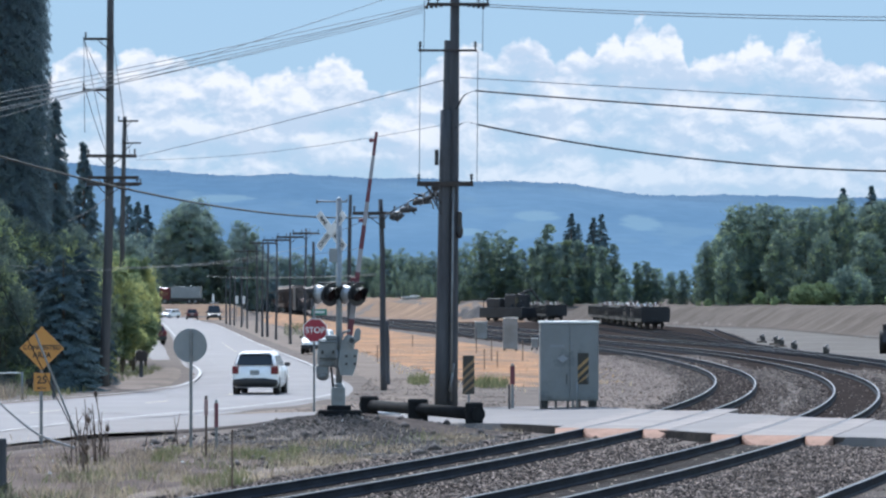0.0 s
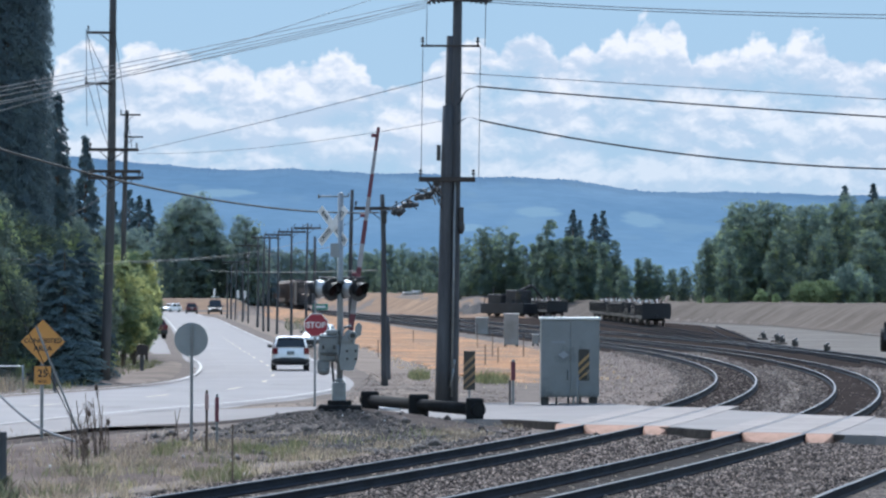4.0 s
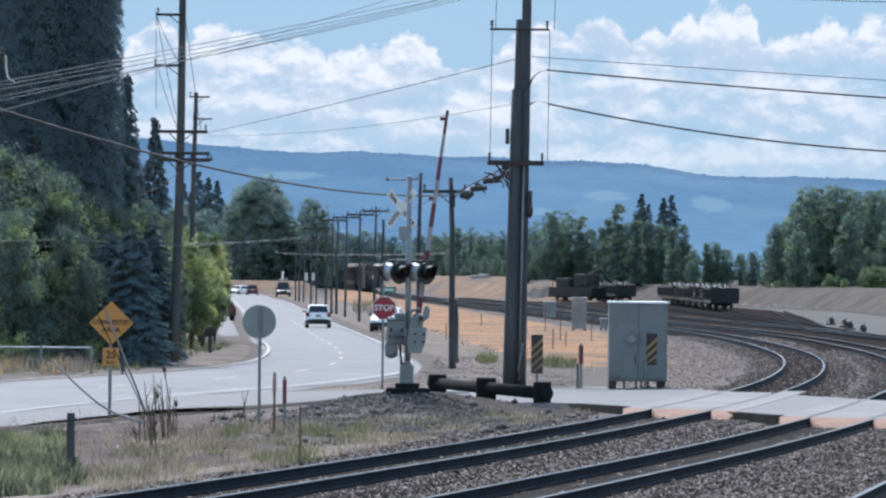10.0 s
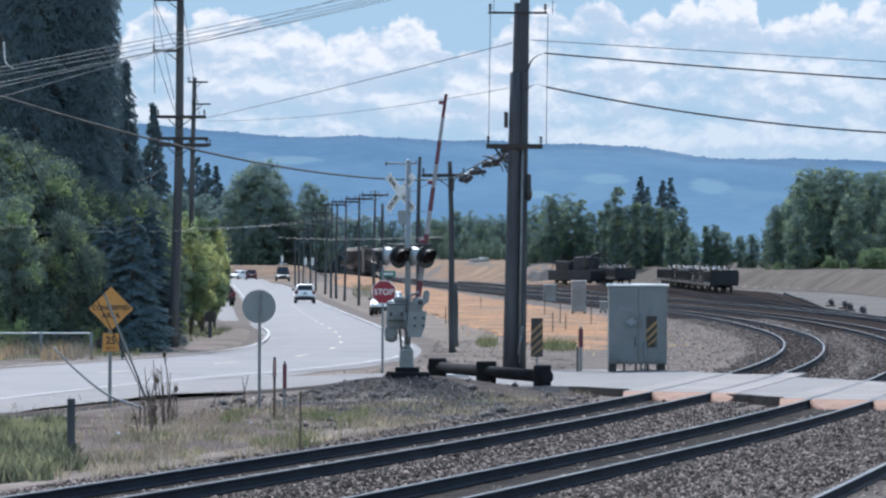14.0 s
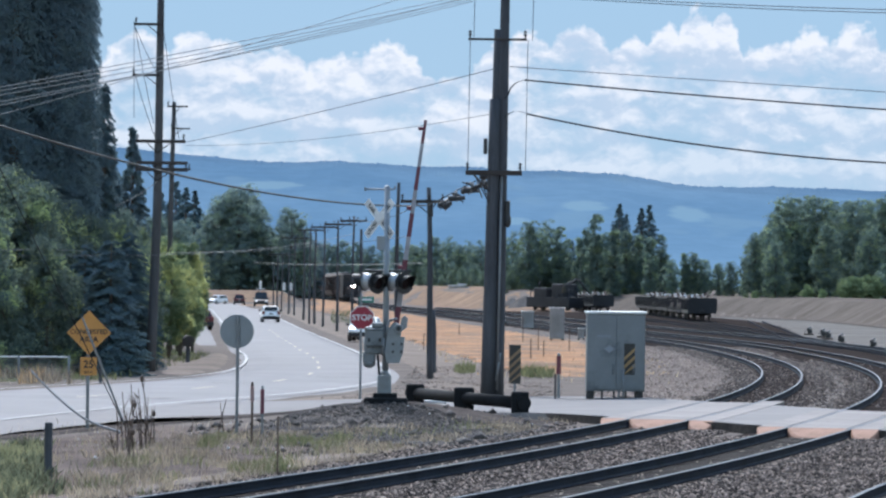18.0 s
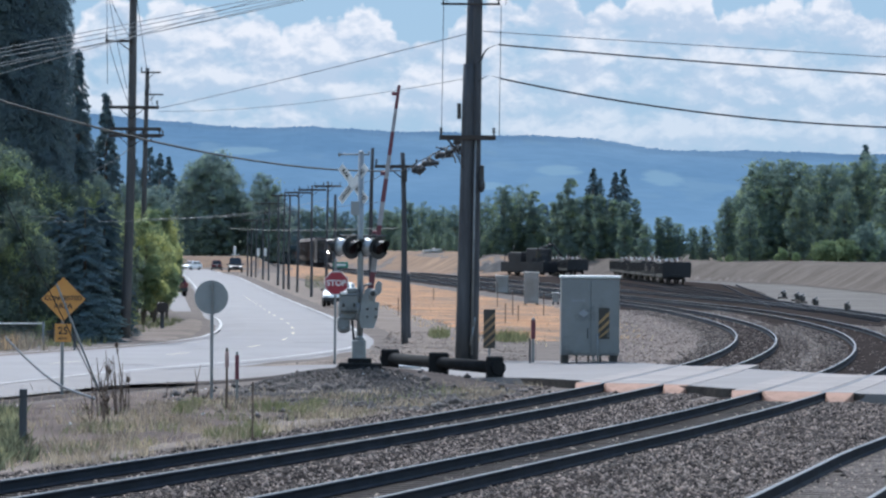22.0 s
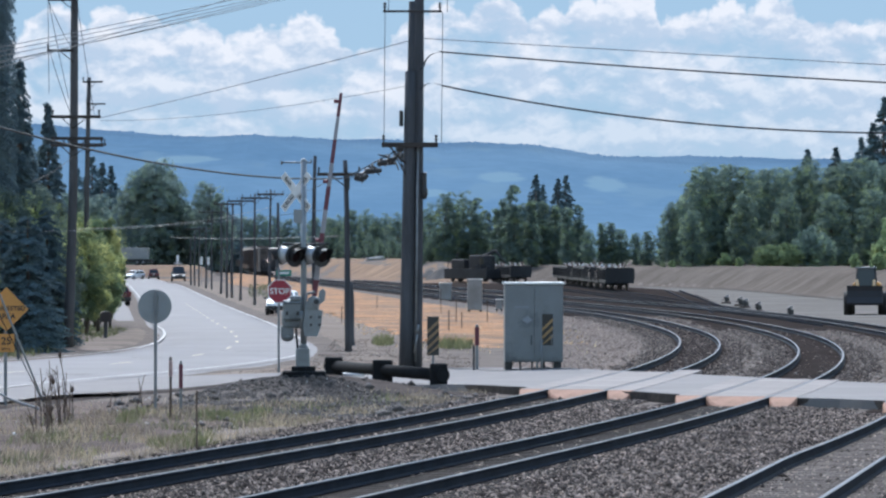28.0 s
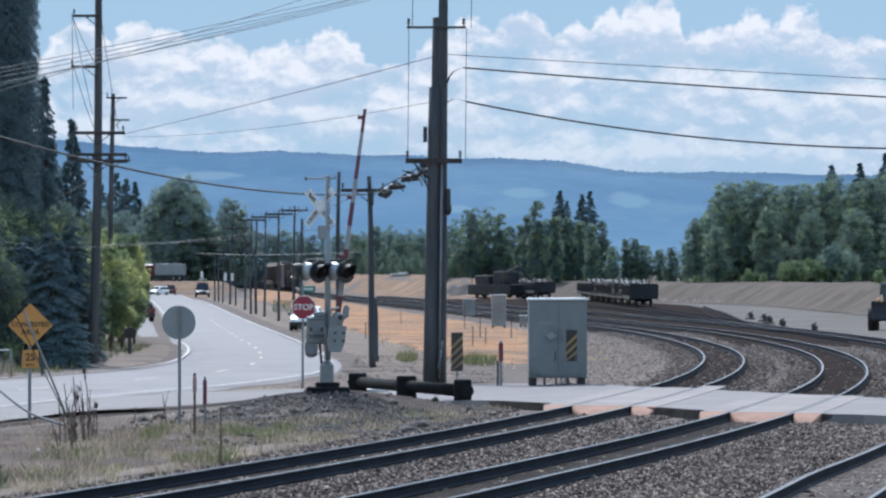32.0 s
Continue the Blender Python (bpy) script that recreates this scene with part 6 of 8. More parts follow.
def car(name, paint, label, length=4.3, wide=1.8, high=1.66, bed=False):
    """A car at the origin that heads along +y: body, cabin, panes, lamps, bumpers, wheels, mirrors."""
    root = thing(name, (0, 0, 0), 0, label, "car")
    L, W = length / 2, wide / 2
    bm = bmesh.new()
    rings = []
    for y, w, z0, z1 in ((-L, 0.9, 0.5, 0.92), (-L + 0.06, 0.97, 0.36, 1.0), (-L + 0.5, 1.0, 0.3, 1.04), (-0.3, 1.0, 0.28, 1.0), (L * 0.42, 1.0, 0.3, 0.98), (L * 0.8, 0.96, 0.32, 0.86), (L - 0.06, 0.9, 0.38, 0.74), (L, 0.82, 0.46, 0.64)):
        a = W * w
        rings.append([(-a * 0.94, y, z0), (a * 0.94, y, z0), (a, y, (z0 + z1) / 2), (a * 0.95, y, z1), (0, y, z1 + 0.03), (-a * 0.95, y, z1), (-a, y, (z0 + z1) / 2)])
    loft(bm, rings, smooth=False)
    part("body", bm, paint, root)
    y0, y1 = (-L + 0.12, L * 0.45) if not bed else (-0.35, L * 0.5)
    top0, top1 = y0 + 0.28, y1 - 0.75
    bm = bmesh.new()
    base = [(-W * 0.93, y0, 1.0), (W * 0.93, y0, 1.0), (W * 0.93, y1, 0.97), (-W * 0.93, y1, 0.97)]
    roof = [(-W * 0.74, top0, high), (W * 0.74, top0, high), (W * 0.74, top1, high), (-W * 0.74, top1, high)]
    loft(bm, [base, roof], smooth=False)
    bmesh.ops.bevel(bm, geom=bm.edges[:], offset=0.07, segments=3, affect="EDGES")
    part("cabin", bm, paint, root)

    def pane(name, quad, push):
        bm = bmesh.new()
        vs = [Vector(p) for p in quad]
        n = Vector(push)
        loft(bm, [[v for v in vs], [v + n for v in vs]], smooth=False)
        part(name, bm, M_glass, root, "dark tinted glass")

    def lerp4(f0, f1, a, b, c, d, s0, s1):
        a, b, c, d = map(Vector, (a, b, c, d))
        p = lambda f, s: (a.lerp(d, f)).lerp(b.lerp(c, f), s)
        return (p(f0, s0), p(f0, s1), p(f1, s1), p(f1, s0))

    pane("rear_window", lerp4(0.12, 0.82, base[0], base[1], roof[1], roof[0], 0.09, 0.91), (0, -0.02, 0.005))
    pane("windscreen", lerp4(0.08, 0.88, base[2], base[3], roof[3], roof[2], 0.07, 0.93), (0, 0.02, 0.01))
    for i, (a, b, c, d) in enumerate(((base[1], base[2], roof[2], roof[1]), (base[3], base[0], roof[0], roof[3]))):
        pane("side_window", lerp4(0.1, 0.82, a, b, c, d, 0.1, 0.5), (0.015 if i == 0 else -0.015, 0, 0))
        pane("side_window", lerp4(0.1, 0.82, a, b, c, d, 0.54, 0.92), (0.015 if i == 0 else -0.015, 0, 0))
    for sx in (-1, 1):
        bm = bmesh.new()
        box(bm, (sx * W * 0.83, -L + 0.02, 0.9), (0.2, 0.09, 0.3), bevel=0.03)
        part("tail_lamp", bm, M_tail, root, "red tail lamp")
        bm = bmesh.new()
        box(bm, (sx * W * 0.68, L - 0.03, 0.68), (0.32, 0.1, 0.14), bevel=0.03)
        part("headlamp", bm, M_lens, root)
        bm = bmesh.new()
        box(bm, (sx * (W + 0.1), L * 0.36, 1.05), (0.2, 0.12, 0.15), bevel=0.04)
        part("mirror", bm, M_trim, root, "black door mirror")
        for y in (-L * 0.62, L * 0.62):
            wheel(root, sx * (W - 0.1), y)
    bm = bmesh.new()
    box(bm, (0, -L + 0.01, 0.5), (wide * 0.94, 0.14, 0.3), bevel=0.05)
    part("rear_bumper", bm, M_trim, root, "black plastic bumper")
    bm = bmesh.new()
    box(bm, (0, L - 0.02, 0.45), (wide * 0.9, 0.14, 0.26), bevel=0.05)
    part("front_bumper", bm, M_trim, root)
    bm = bmesh.new()
    box(bm, (0, -L - 0.02, 0.82), (0.34, 0.02, 0.15), bevel=0.004)
    part("plate", bm, M_signback, root, "blank number plate")
    if bed:
        bm = bmesh.new()
        for sx in (-1, 1):
            box(bm, (sx * (W - 0.06), -L * 0.55, 1.08), (0.1, L * 0.85, 0.12))
        box(bm, (0, -L * 0.55, 1.02), (wide * 0.86, L * 0.8, 0.03))
        part("load_bed", bm, M_trim, root)
    return root


def suv():
    """A rounded compact suv at the origin that heads along +y."""
    root = thing("suv", (0, 0, 0), 0, "white compact suv with dark glass driving away on the road", "car")
    L, W, H = 2.0, 0.82, 1.5

    def rounded(a, y0, y1, z, c):
        pts = []
        for cx, cy, q in ((a - c, y1 - c, 0), (-a + c, y1 - c, 1), (-a + c, y0 + c, 2), (a - c, y0 + c, 3)):
            pts += [(cx + c * math.cos(t), cy + c * math.sin(t), z) for t in (math.pi / 2 * (q + k / 4) for k in range(5))]
        return pts

    bm = bmesh.new()
    loft(bm, [rounded(W * a, -L + r, L - f, z, 0.3) for a, r, f, z in ((0.9, 0.12, 0.25, 0.24), (0.98, 0.03, 0.08, 0.36), (1.0, 0.0, 0.0, 0.55), (1.0, 0.03, 0.05, 0.75), (0.97, 0.08, 0.22, 0.9), (0.93, 0.12, 0.5, 0.97))])
    part("body", bm, M_carwhite, root)
    bm = bmesh.new()
    loft(bm, [rounded(W * a, -L + r, f, z, c) for a, r, f, z, c in ((0.93, 0.12, 1.05, 0.95, 0.3), (0.88, 0.2, 0.8, 1.12, 0.28), (0.8, 0.33, 0.48, 1.33, 0.26), (0.74, 0.42, 0.3, 1.44, 0.26), (0.6, 0.55, 0.1, H, 0.24))])
    cabin = part("cabin", bm, M_carwhite, root)
    bm = bmesh.new()
    box(bm, (0, -L + 0.38, 1.45), (1.02, 0.3, 0.045), bevel=0.015)
    part("spoiler", bm, M_carwhite, cabin)

    def pane(name, quad, push):
        bm = bmesh.new()
        vs, n = [Vector(p) for p in quad], Vector(push)
        loft(bm, [vs, [v + n for v in vs]], smooth=False)
        part(name, bm, M_glass, cabin, "dark tinted glass")

    pane("rear_window", ((-0.64, -L + 0.145, 1.02), (0.64, -L + 0.145, 1.02), (0.56, -L + 0.35, 1.4), (-0.56, -L + 0.35, 1.4)), (0, -0.03, 0.01))
    pane("windscreen", ((0.66, 0.98, 1.02), (-0.66, 0.98, 1.02), (-0.55, 0.36, 1.42), (0.55, 0.36, 1.42)), (0, 0.03, 0.02))
    for sx in (-1, 1):
        for y0, y1, y2, y3 in ((-1.5, -0.55, -0.55, -1.3), (-0.48, 0.72, 0.3, -0.48)):
            pane("side_window", ((sx * W * 0.91, y0, 1.03), (sx * W * 0.91, y1, 1.03), (sx * W * 0.79, y2, 1.36), (sx * W * 0.79, y3, 1.36)), (sx * 0.025, 0, 0.005))
        bm = bmesh.new()
        loft(bm, [[(sx * x, y, z) for x, y in ((W * 0.7, -L + 0.02), (W * 0.97, -L + 0.06), (W * 1.0, -L + 0.3), (W * 0.72, -L + 0.25))] for z in (0.72, 0.86, 0.99)], smooth=False)
        part("tail_lamp", bm, M_tail, root, "red tail lamp")
        bm = bmesh.new()
        box(bm, (sx * W * 0.68, L - 0.12, 0.72), (0.34, 0.14, 0.14), bevel=0.03)
        part("headlamp", bm, M_lens, root)
        bm = bmesh.new()
        box(bm, (sx * (W + 0.08), 0.62, 1.04), (0.2, 0.12, 0.14), bevel=0.04)
        part("mirror", bm, M_trim, root, "black door mirror")
        for y in (-1.25, 1.25):
            wheel(root, sx * (W - 0.11), y, 0.32)
    bm = bmesh.new()
    loft(bm, [rounded(W * a, -L + r, -L + 0.5, z, 0.2) for a, r, z in ((0.88, 0.08, 0.26), (0.98, -0.012, 0.38), (0.96, -0.02, 0.52), (0.7, 0.0, 0.58))])
    part("rear_bumper", bm, M_trim, root, "black plastic bumper")
    bm = bmesh.new()
    box(bm, (0, L - 0.06, 0.42), (W * 1.6, 0.14, 0.22), bevel=0.05)
    part("front_bumper", bm, M_trim, root)
    bm = bmesh.new()
    box(bm, (0, -L + 0.0, 0.78), (0.32, 0.05, 0.15), bevel=0.004)
    part("plate", bm, M_signback, root, "blank number plate")
    return root


SUV = suv()
maroon = car("pickup_truck", M_carred, "maroon pickup truck far down the road", 5.4, 1.95, 1.8, bed=True)
black_truck = car("pickup_truck", M_carblack, "black pickup truck facing down the road", 5.6, 2.15, 1.95, bed=True)
black_truck.matrix_world = pose(-37.5, 712, 0.05, 0, 0, 184) @ Matrix.Diagonal((1.08, 1, 1.22, 1))
bm = bmesh.new()
box(bm, (0, 0.2, 2.35), (1.3, 0.5, 0.12), bevel=0.03)
rod(bm, (0.1, -0.4, 1.95), (0.1, -0.4, 3.2), 0.05, seg=8)
box(bm, (0.1, -0.4, 3.0), (0.34, 0.3, 0.9), bevel=0.05)
part("roof_rack", bm, M_white, black_truck, "pale gear on the roof")
white_far = car("car", M_carwhite, "white car far off at the junction", 4.6, 1.85, 1.6)
white_far.matrix_world = pose(-49.03, 780, 0.05, 0, 0, 150)
red_parked = car("car", M_carred, "dark red car parked beside the road", 4.4, 1.8, 1.5)
red_parked.matrix_world = pose(-22.2, 327, 0.05, 0, 0, 20)
white_parked = car("car", M_carwhite, "white car parked on the gravel beside the road", 4.5, 1.85, 1.5)
white_parked.matrix_world = pose(-7.75, 271, 0.06, 0, 0, 176)


def box_truck(name, label, long, tall):
    root = thing(name, (0, 0, 0), 0, label, "truck")
    bm = bmesh.new()
    box(bm, (0, 0, 1.1 + tall / 2), (2.5, long, tall), bevel=0.05)
    part("cargo_box", bm, M_signback, root)
    bm = bmesh.new()
    box(bm, (0, long / 2 + 1.2, 1.9), (2.3, 2.0, 2.4), bevel=0.15)
    part("cab", bm, M_carred, root)
    bm = bmesh.new()
    box(bm, (0, 0.9, 0.75), (2.2, long + 3.2, 0.6))
    part("chassis", bm, M_trim, root)
    for y in (-long / 2 + 0.9, -long / 2 + 2.1, long / 2 + 1.2):
        for sx in (-1, 1):
            wheel(root, sx * 1.05, y, 0.5, 0.3)
    return root


far_truck = box_truck("box_truck", "pale grey box truck passing on the far bank", 5.6, 2.2)

# ---- rail vehicles ----


def bogie(parent, y):
    bm = bmesh.new()
    for sx in (-0.8, 0.8):
        for dy in (-0.9, 0.9):
            rod(bm, (sx - 0.06, y + dy, 0.45), (sx + 0.06, y + dy, 0.45), 0.45, seg=14)
        box(bm, (sx * 1.15, y, 0.5), (0.15, 2.2, 0.3), bevel=0.04)
    box(bm, (0, y, 0.62), (1.7, 0.5, 0.25))
    part("bogie", bm, M_gondola, parent)


def hopper():
    root = thing("hopper_car", (0, 0, 0), 0, "rusty brown covered hopper car in a standing train", "railway car", "cars of the standing train")
    bm = bmesh.new()
    prof = ((-1.35, 1.3), (1.35, 1.3), (1.55, 2.2), (1.55, 4.6), (1.2, 5.15), (-1.2, 5.15), (-1.55, 4.6), (-1.55, 2.2))
    loft(bm, [[(x, y, z if abs(y) < 6.5 or z > 2.4 else 2.4) for x, z in prof] for y in (-7.6, -6.4, 6.4, 7.6)], smooth=False)
    part("body", bm, M_hopper, root)
    for y in np.linspace(-7, 7, 11):
        for sx in (-1.58, 1.58):
            bm = bmesh.new()
            box(bm, (sx, y, 3.3), (0.1, 0.14, 2.5))
            part("rib", bm, M_hopper, root)
    bm = bmesh.new()
    box(bm, (0, 0, 5.22), (0.7, 13.5, 0.12), bevel=0.02)
    part("roof_walk", bm, M_galv, root)
    for y in (-4, 0, 4):
        bm = bmesh.new()
        loft(bm, [[(-1.2, y - 1.5, 1.32), (1.2, y - 1.5, 1.32), (1.2, y + 1.5, 1.32), (-1.2, y + 1.5, 1.32)], [(-0.5, y - 0.4, 0.6), (0.5, y - 0.4, 0.6), (0.5, y + 0.4, 0.6), (-0.5, y + 0.4, 0.6)]], smooth=False)
        part("outlet", bm, M_gondola, root)
    bm = bmesh.new()
    box(bm, (0, 0, 1.15), (0.5, 16.2, 0.3))
    part("sill", bm, M_gondola, root)
    for y in (-6, 6):
        bogie(root, y)
    return root


def along_track(y, off=0.0, lift=0.3):
    s = float(np.interp(y, YS, SL))
    return pose(line_x(y, off), y, lift, 0, 0, -math.degrees(math.atan(s)))


HOP = hopper()
for i in range(30):
    copy_thing(HOP, along_track(858 + i * 16.6) @ Matrix.Diagonal((1, 1, 1.14, 1)))
discard(HOP)


def gondola(low=False):
    """A wagon full of scrap; low: a flat one with long pale lengths of steel lying on it."""
    root = thing("flat_car" if low else "gondola_car", (0, 0, 0), 0, "dark flat car loaded with long pale steel lengths" if low else "dark low gondola car heaped with jagged pale scrap", "railway car", "wagons standing in the yard")
    L, tall = 7.6, 0.55 if low else 1.65
    bm = bmesh.new()
    for sx in (-1.45, 1.45):
        box(bm, (sx, 0, 0.73 + tall / 2), (0.09, 2 * L, tall), bevel=0.02)
    for y in (-L, L):
        box(bm, (0, y, 1.55), (2.98, 0.1, 1.65), bevel=0.02)
    box(bm, (0, 0, 1.05), (2.9, 2 * L, 0.2))
    part("body", bm, M_gondola, root)
    for y in np.linspace(-L + 0.4, L - 0.4, 5 if low else 12):
        for sx in (-1.54, 1.54):
            bm = bmesh.new()
            box(bm, (sx, y, 1.65), (0.1, 0.16, 1.4 if low else 1.1))
            part("stake" if low else "rib", bm, M_gondola, root)
    for sx in (-1.0, 0.0, 1.0):
        bm = bmesh.new()
        box(bm, (sx, -L - 0.09, 1.7), (0.14, 0.09, 1.1))
        part("end_rib", bm, M_gondola, root)
    bm = bmesh.new()
    box(bm, (0, 0, 0.9), (0.6, 2 * L + 1.4, 0.35))
    for y in (-L - 0.8, L + 0.8):
        box(bm, (0, y, 0.9), (0.35, 0.5, 0.35), bevel=0.05)
    part("sill", bm, M_gondola, root)
    for y in (-L + 1.8, L - 1.8):
        bogie(root, y)
    r = random.Random(9)
    if low:
        for i in range(9):
            bm = bmesh.new()
            y = r.uniform(-0.6, 0.6)
            box(bm, (-1.2 + 0.3 * i, y, 1.35 + 0.3 * (i * 7 % 4)), (0.22, 2 * L - 1.8 - r.uniform(0, 2), 0.2), pose(0, 0, 0, 0, 0, r.uniform(-1.2, 1.2)), bevel=0.02)
            part("steel_length", bm, M_palecab if i % 3 else M_hopper, root)
    bm = bmesh.new()
    prof = [(-L + 0.5 + k * (2 * L - 1) / 12, 0.05 + 0.3 * r.random()) for k in range(13)]
    loft(bm, [[(-1.3, y, 1.1), (1.3, y, 1.1), (1.25, y, 1.7 + h * 0.4), (0.3 * r.uniform(-1, 1), y, 1.75 + h), (-1.25, y, 1.7 + h * 0.4)] for y, h in (prof if not low else [(y, h * 0.4) for y, h in prof])], smooth=False)
    part("load", bm, M_hopper, root, "heap of rusty scrap")
    for i in range(26 if low else 64):
        bm = bmesh.new()
        y = r.uniform(-L + 0.6, L - 0.6)
        at = Vector((r.uniform(-1.1, 1.1), y, 1.95 + r.uniform(0.0, 0.45) * (1.5 if y < -1.0 else 0.8)))
        if i % 3 == 0:
            d = Vector((r.uniform(-1, 1), r.uniform(-1, 1), r.uniform(-0.2, 0.9))).normalized() * r.uniform(0.3, 0.75)
            rod(bm, at - d, at + d, 0.05, 0.035, 5)
        else:
            a, b = r.uniform(0.12, 0.42), r.uniform(0.1, 0.32)
            turn = pose(*at, r.uniform(-80, 80), r.uniform(-80, 80), r.uniform(0, 180))
            plate(bm, ((-a, -b * 0.6), (a * 0.7, -b), (a, b * 0.3), (0.1 * a, b), (-a * 0.8, b * 0.6)), 0.03, turn)
        part("scrap", bm, M_white if i % 11 == 0 else M_scrap if i % 5 < 2 else M_hopper, root)
    return root


GON, FLAT = gondola(), gondola(True)
for x, y, s, n in ((22.36, 458 + 8, -0.003, 9), (16.18, 620 + 8, -0.066, 3)):
    for i in range(n):
        d = i * 17.0
        copy_thing(FLAT if n > 3 and i in (1, 2, 5) else GON, pose(x + s * d + s * 8, y + d, 0.3, 0, 0, -math.degrees(math.atan(s))))
discard(GON)
discard(FLAT)


def spoil_heap(x, y, wide, tall, seed):
    """An uneven heap of dumped soil."""
    root = thing("spoil_heap", (x, y, land(x, y) - 0.15), 0, "grey-brown heap of dumped soil beside the yard", "soil heap")
    verts, faces, k, m = [(0, 0, tall)], [], 22, 8
    for j in range(1, m + 1):
        f = j / m
        for i in range(k):
            a = 2 * math.pi * i / k
            r = wide * f * (1 + 0.22 * noise.noise((math.cos(a) * 1.3, math.sin(a) * 1.3, seed)))
            z = tall * (1 - f ** 1.3) * (1 + 0.3 * noise.noise((r * math.cos(a) * 0.9, r * math.sin(a) * 0.9, seed + 3)))
            verts.append((r * math.cos(a), r * math.sin(a) * 1.3, z))
    for i in range(k):
        faces.append((0, 1 + i, 1 + (i + 1) % k))
        for j in range(m - 1):
            faces.append((1 + j * k + i, 1 + (j + 1) * k + i, 1 + (j + 1) * k + (i + 1) % k, 1 + j * k + (i + 1) % k))
    data_part("mound", verts, faces, M_greygravel, root, smooth=True)


spoil_heap(5.2, 655, 2.5, 1.9, 1.0)
spoil_heap(3.4, 662, 1.8, 1.2, 5.0)


def track_machine():
    root = thing("track_machine", (9.64, 640, 0.3), 34, "dark rail-mounted crane machine standing in the yard", "rail machine")
    bm = bmesh.new()
    box(bm, (0, 0, 1.2), (2.9, 11.0, 1.5), bevel=0.08)
    part("chassis", bm, M_gondola, root)
    bm = bmesh.new()
    box(bm, (0.2, -2.0, 2.9), (2.6, 3.0, 2.0), bevel=0.15)
    part("cab", bm, M_gondola, root)
    bm = bmesh.new()
    box(bm, (-0.3, 2.0, 2.6), (2.2, 3.4, 1.4), bevel=0.15)
    part("engine_hood", bm, M_gondola, root)
    for x, y, h in ((-1.1, -4.6, 1.3), (1.1, -4.6, 1.1), (-1.2, 4.8, 1.2), (0.9, 4.6, 1.5)):
        bm = bmesh.new()
        rod(bm, (x, y, 1.9), (x + 0.1, y, 1.9 + h), 0.06, seg=6)
        rod(bm, (x, y, 1.9 + h * 0.9), (x * 0.3, y, 1.9 + h * 0.8), 0.05, seg=6)
        part("handrail", bm, M_gondola, root)
    bm = bmesh.new()
    rod(bm, (-0.9, 2.9, 3.2), (-0.9, 2.9, 4.1), 0.12, 0.1, 8)
    rod(bm, (-0.9, 2.9, 4.1), (-0.7, 2.7, 4.3), 0.1, 0.08, 8)
    part("exhaust", bm, M_gondola, root)
    for x in (-0.9, 1.2):
        bm = bmesh.new()
        loft(bm, [[(x - 0.35, -3.56, 2.6), (x + 0.35, -3.56, 2.6), (x + 0.3, -3.52, 3.5), (x - 0.3, -3.52, 3.5)], [(x - 0.35, -3.46, 2.6), (x + 0.35, -3.46, 2.6), (x + 0.3, -3.44, 3.5), (x - 0.3, -3.44, 3.5)]], smooth=False)
        part("cab_window", bm, M_glass, root)
    r = random.Random(14)
    for i in range(14):
        bm = bmesh.new()
        q = r.uniform(0.3, 0.8)
        box(bm, (r.uniform(-1.3, 1.3), r.uniform(-5.2, 5.2), 2.0 + r.uniform(0.0, 0.5)), (q, q * r.uniform(0.6, 1.5), q * 0.7), pose(0, 0, 0, r.uniform(-40, 40), r.uniform(-40, 40), r.uniform(0, 180)), bevel=0.04)
        part("tool_crate", bm, M_gondola if i % 4 else M_scrap, root)
    bm = bmesh.new()
    rod(bm, (0.6, -0.5, 3.4), (2.6, -2.0, 4.6), 0.22, 0.18, 8)
    rod(bm, (2.6, -2.0, 4.6), (4.2, -2.4, 2.6), 0.18, 0.12, 8)
    part("boom", bm, M_gondola, root)
    for y in (-3.2, 3.2):
        bogie(root, y)


track_machine()


def locomotive():
    """The engine at the near end of the standing train; its lamp turns towards the crossing and away again."""
    root = thing("locomotive", (0, 0, 0), 0, "dark freight locomotive at the end of the train", "locomotive")
    bm = bmesh.new()
    box(bm, (0, 0.5, 3.5), (2.9, 15.0, 4.0), bevel=0.2)
    part("long_hood", bm, M_gondola, root)
    bm = bmesh.new()
    box(bm, (0, -6.0, 3.6), (3.0, 2.6, 3.9), bevel=0.2)
    part("cab", bm, M_gondola, root)
    bm = bmesh.new()
    box(bm, (0, -8.2, 2.4), (1.9, 2.0, 1.8), bevel=0.25)
    part("nose", bm, M_gondola, root)
    bm = bmesh.new()
    box(bm, (0, 0, 1.3), (3.0, 19.0, 0.5), bevel=0.05)
    part("frame", bm, M_gondola, root)
    for x in (-0.75, 0.75):
        bm = bmesh.new()
        box(bm, (x, -7.32, 4.6), (1.0, 0.05, 0.6), bevel=0.02)
        part("windscreen", bm, M_glass, root)
    for y in (-6.2, 6.2):
        bogie(root, y)
    root.matrix_world = along_track(838)
    lamp = thing("headlamp", (0.3, -9.35, 3.2))
    lamp.parent = root
    bm = bmesh.new()
    rod(bm, (0, -0.1, 0), (0, 0, 0), 0.36, seg=16)
    part("lit_lens", bm, glow_mat("warm_headlamp", (1.0, 0.78, 0.6), 40.0), lamp, "glowing lamp lens")
    bm = bmesh.new()
    rod(bm, (0, 0.0, 0), (0, 0.12, 0), 0.38, seg=16)
    part("lamp_shell", bm, M_black, lamp)
    return lamp


LAMP = locomotive()


# no lamp: the loader's sunlit body behind the bucket, put into pale amber
M_sunlitbody = mat("pale_amber_sunlit_body", (0.85, 0.62, 0.38), 0.3, var=0.05, bump=0.0)


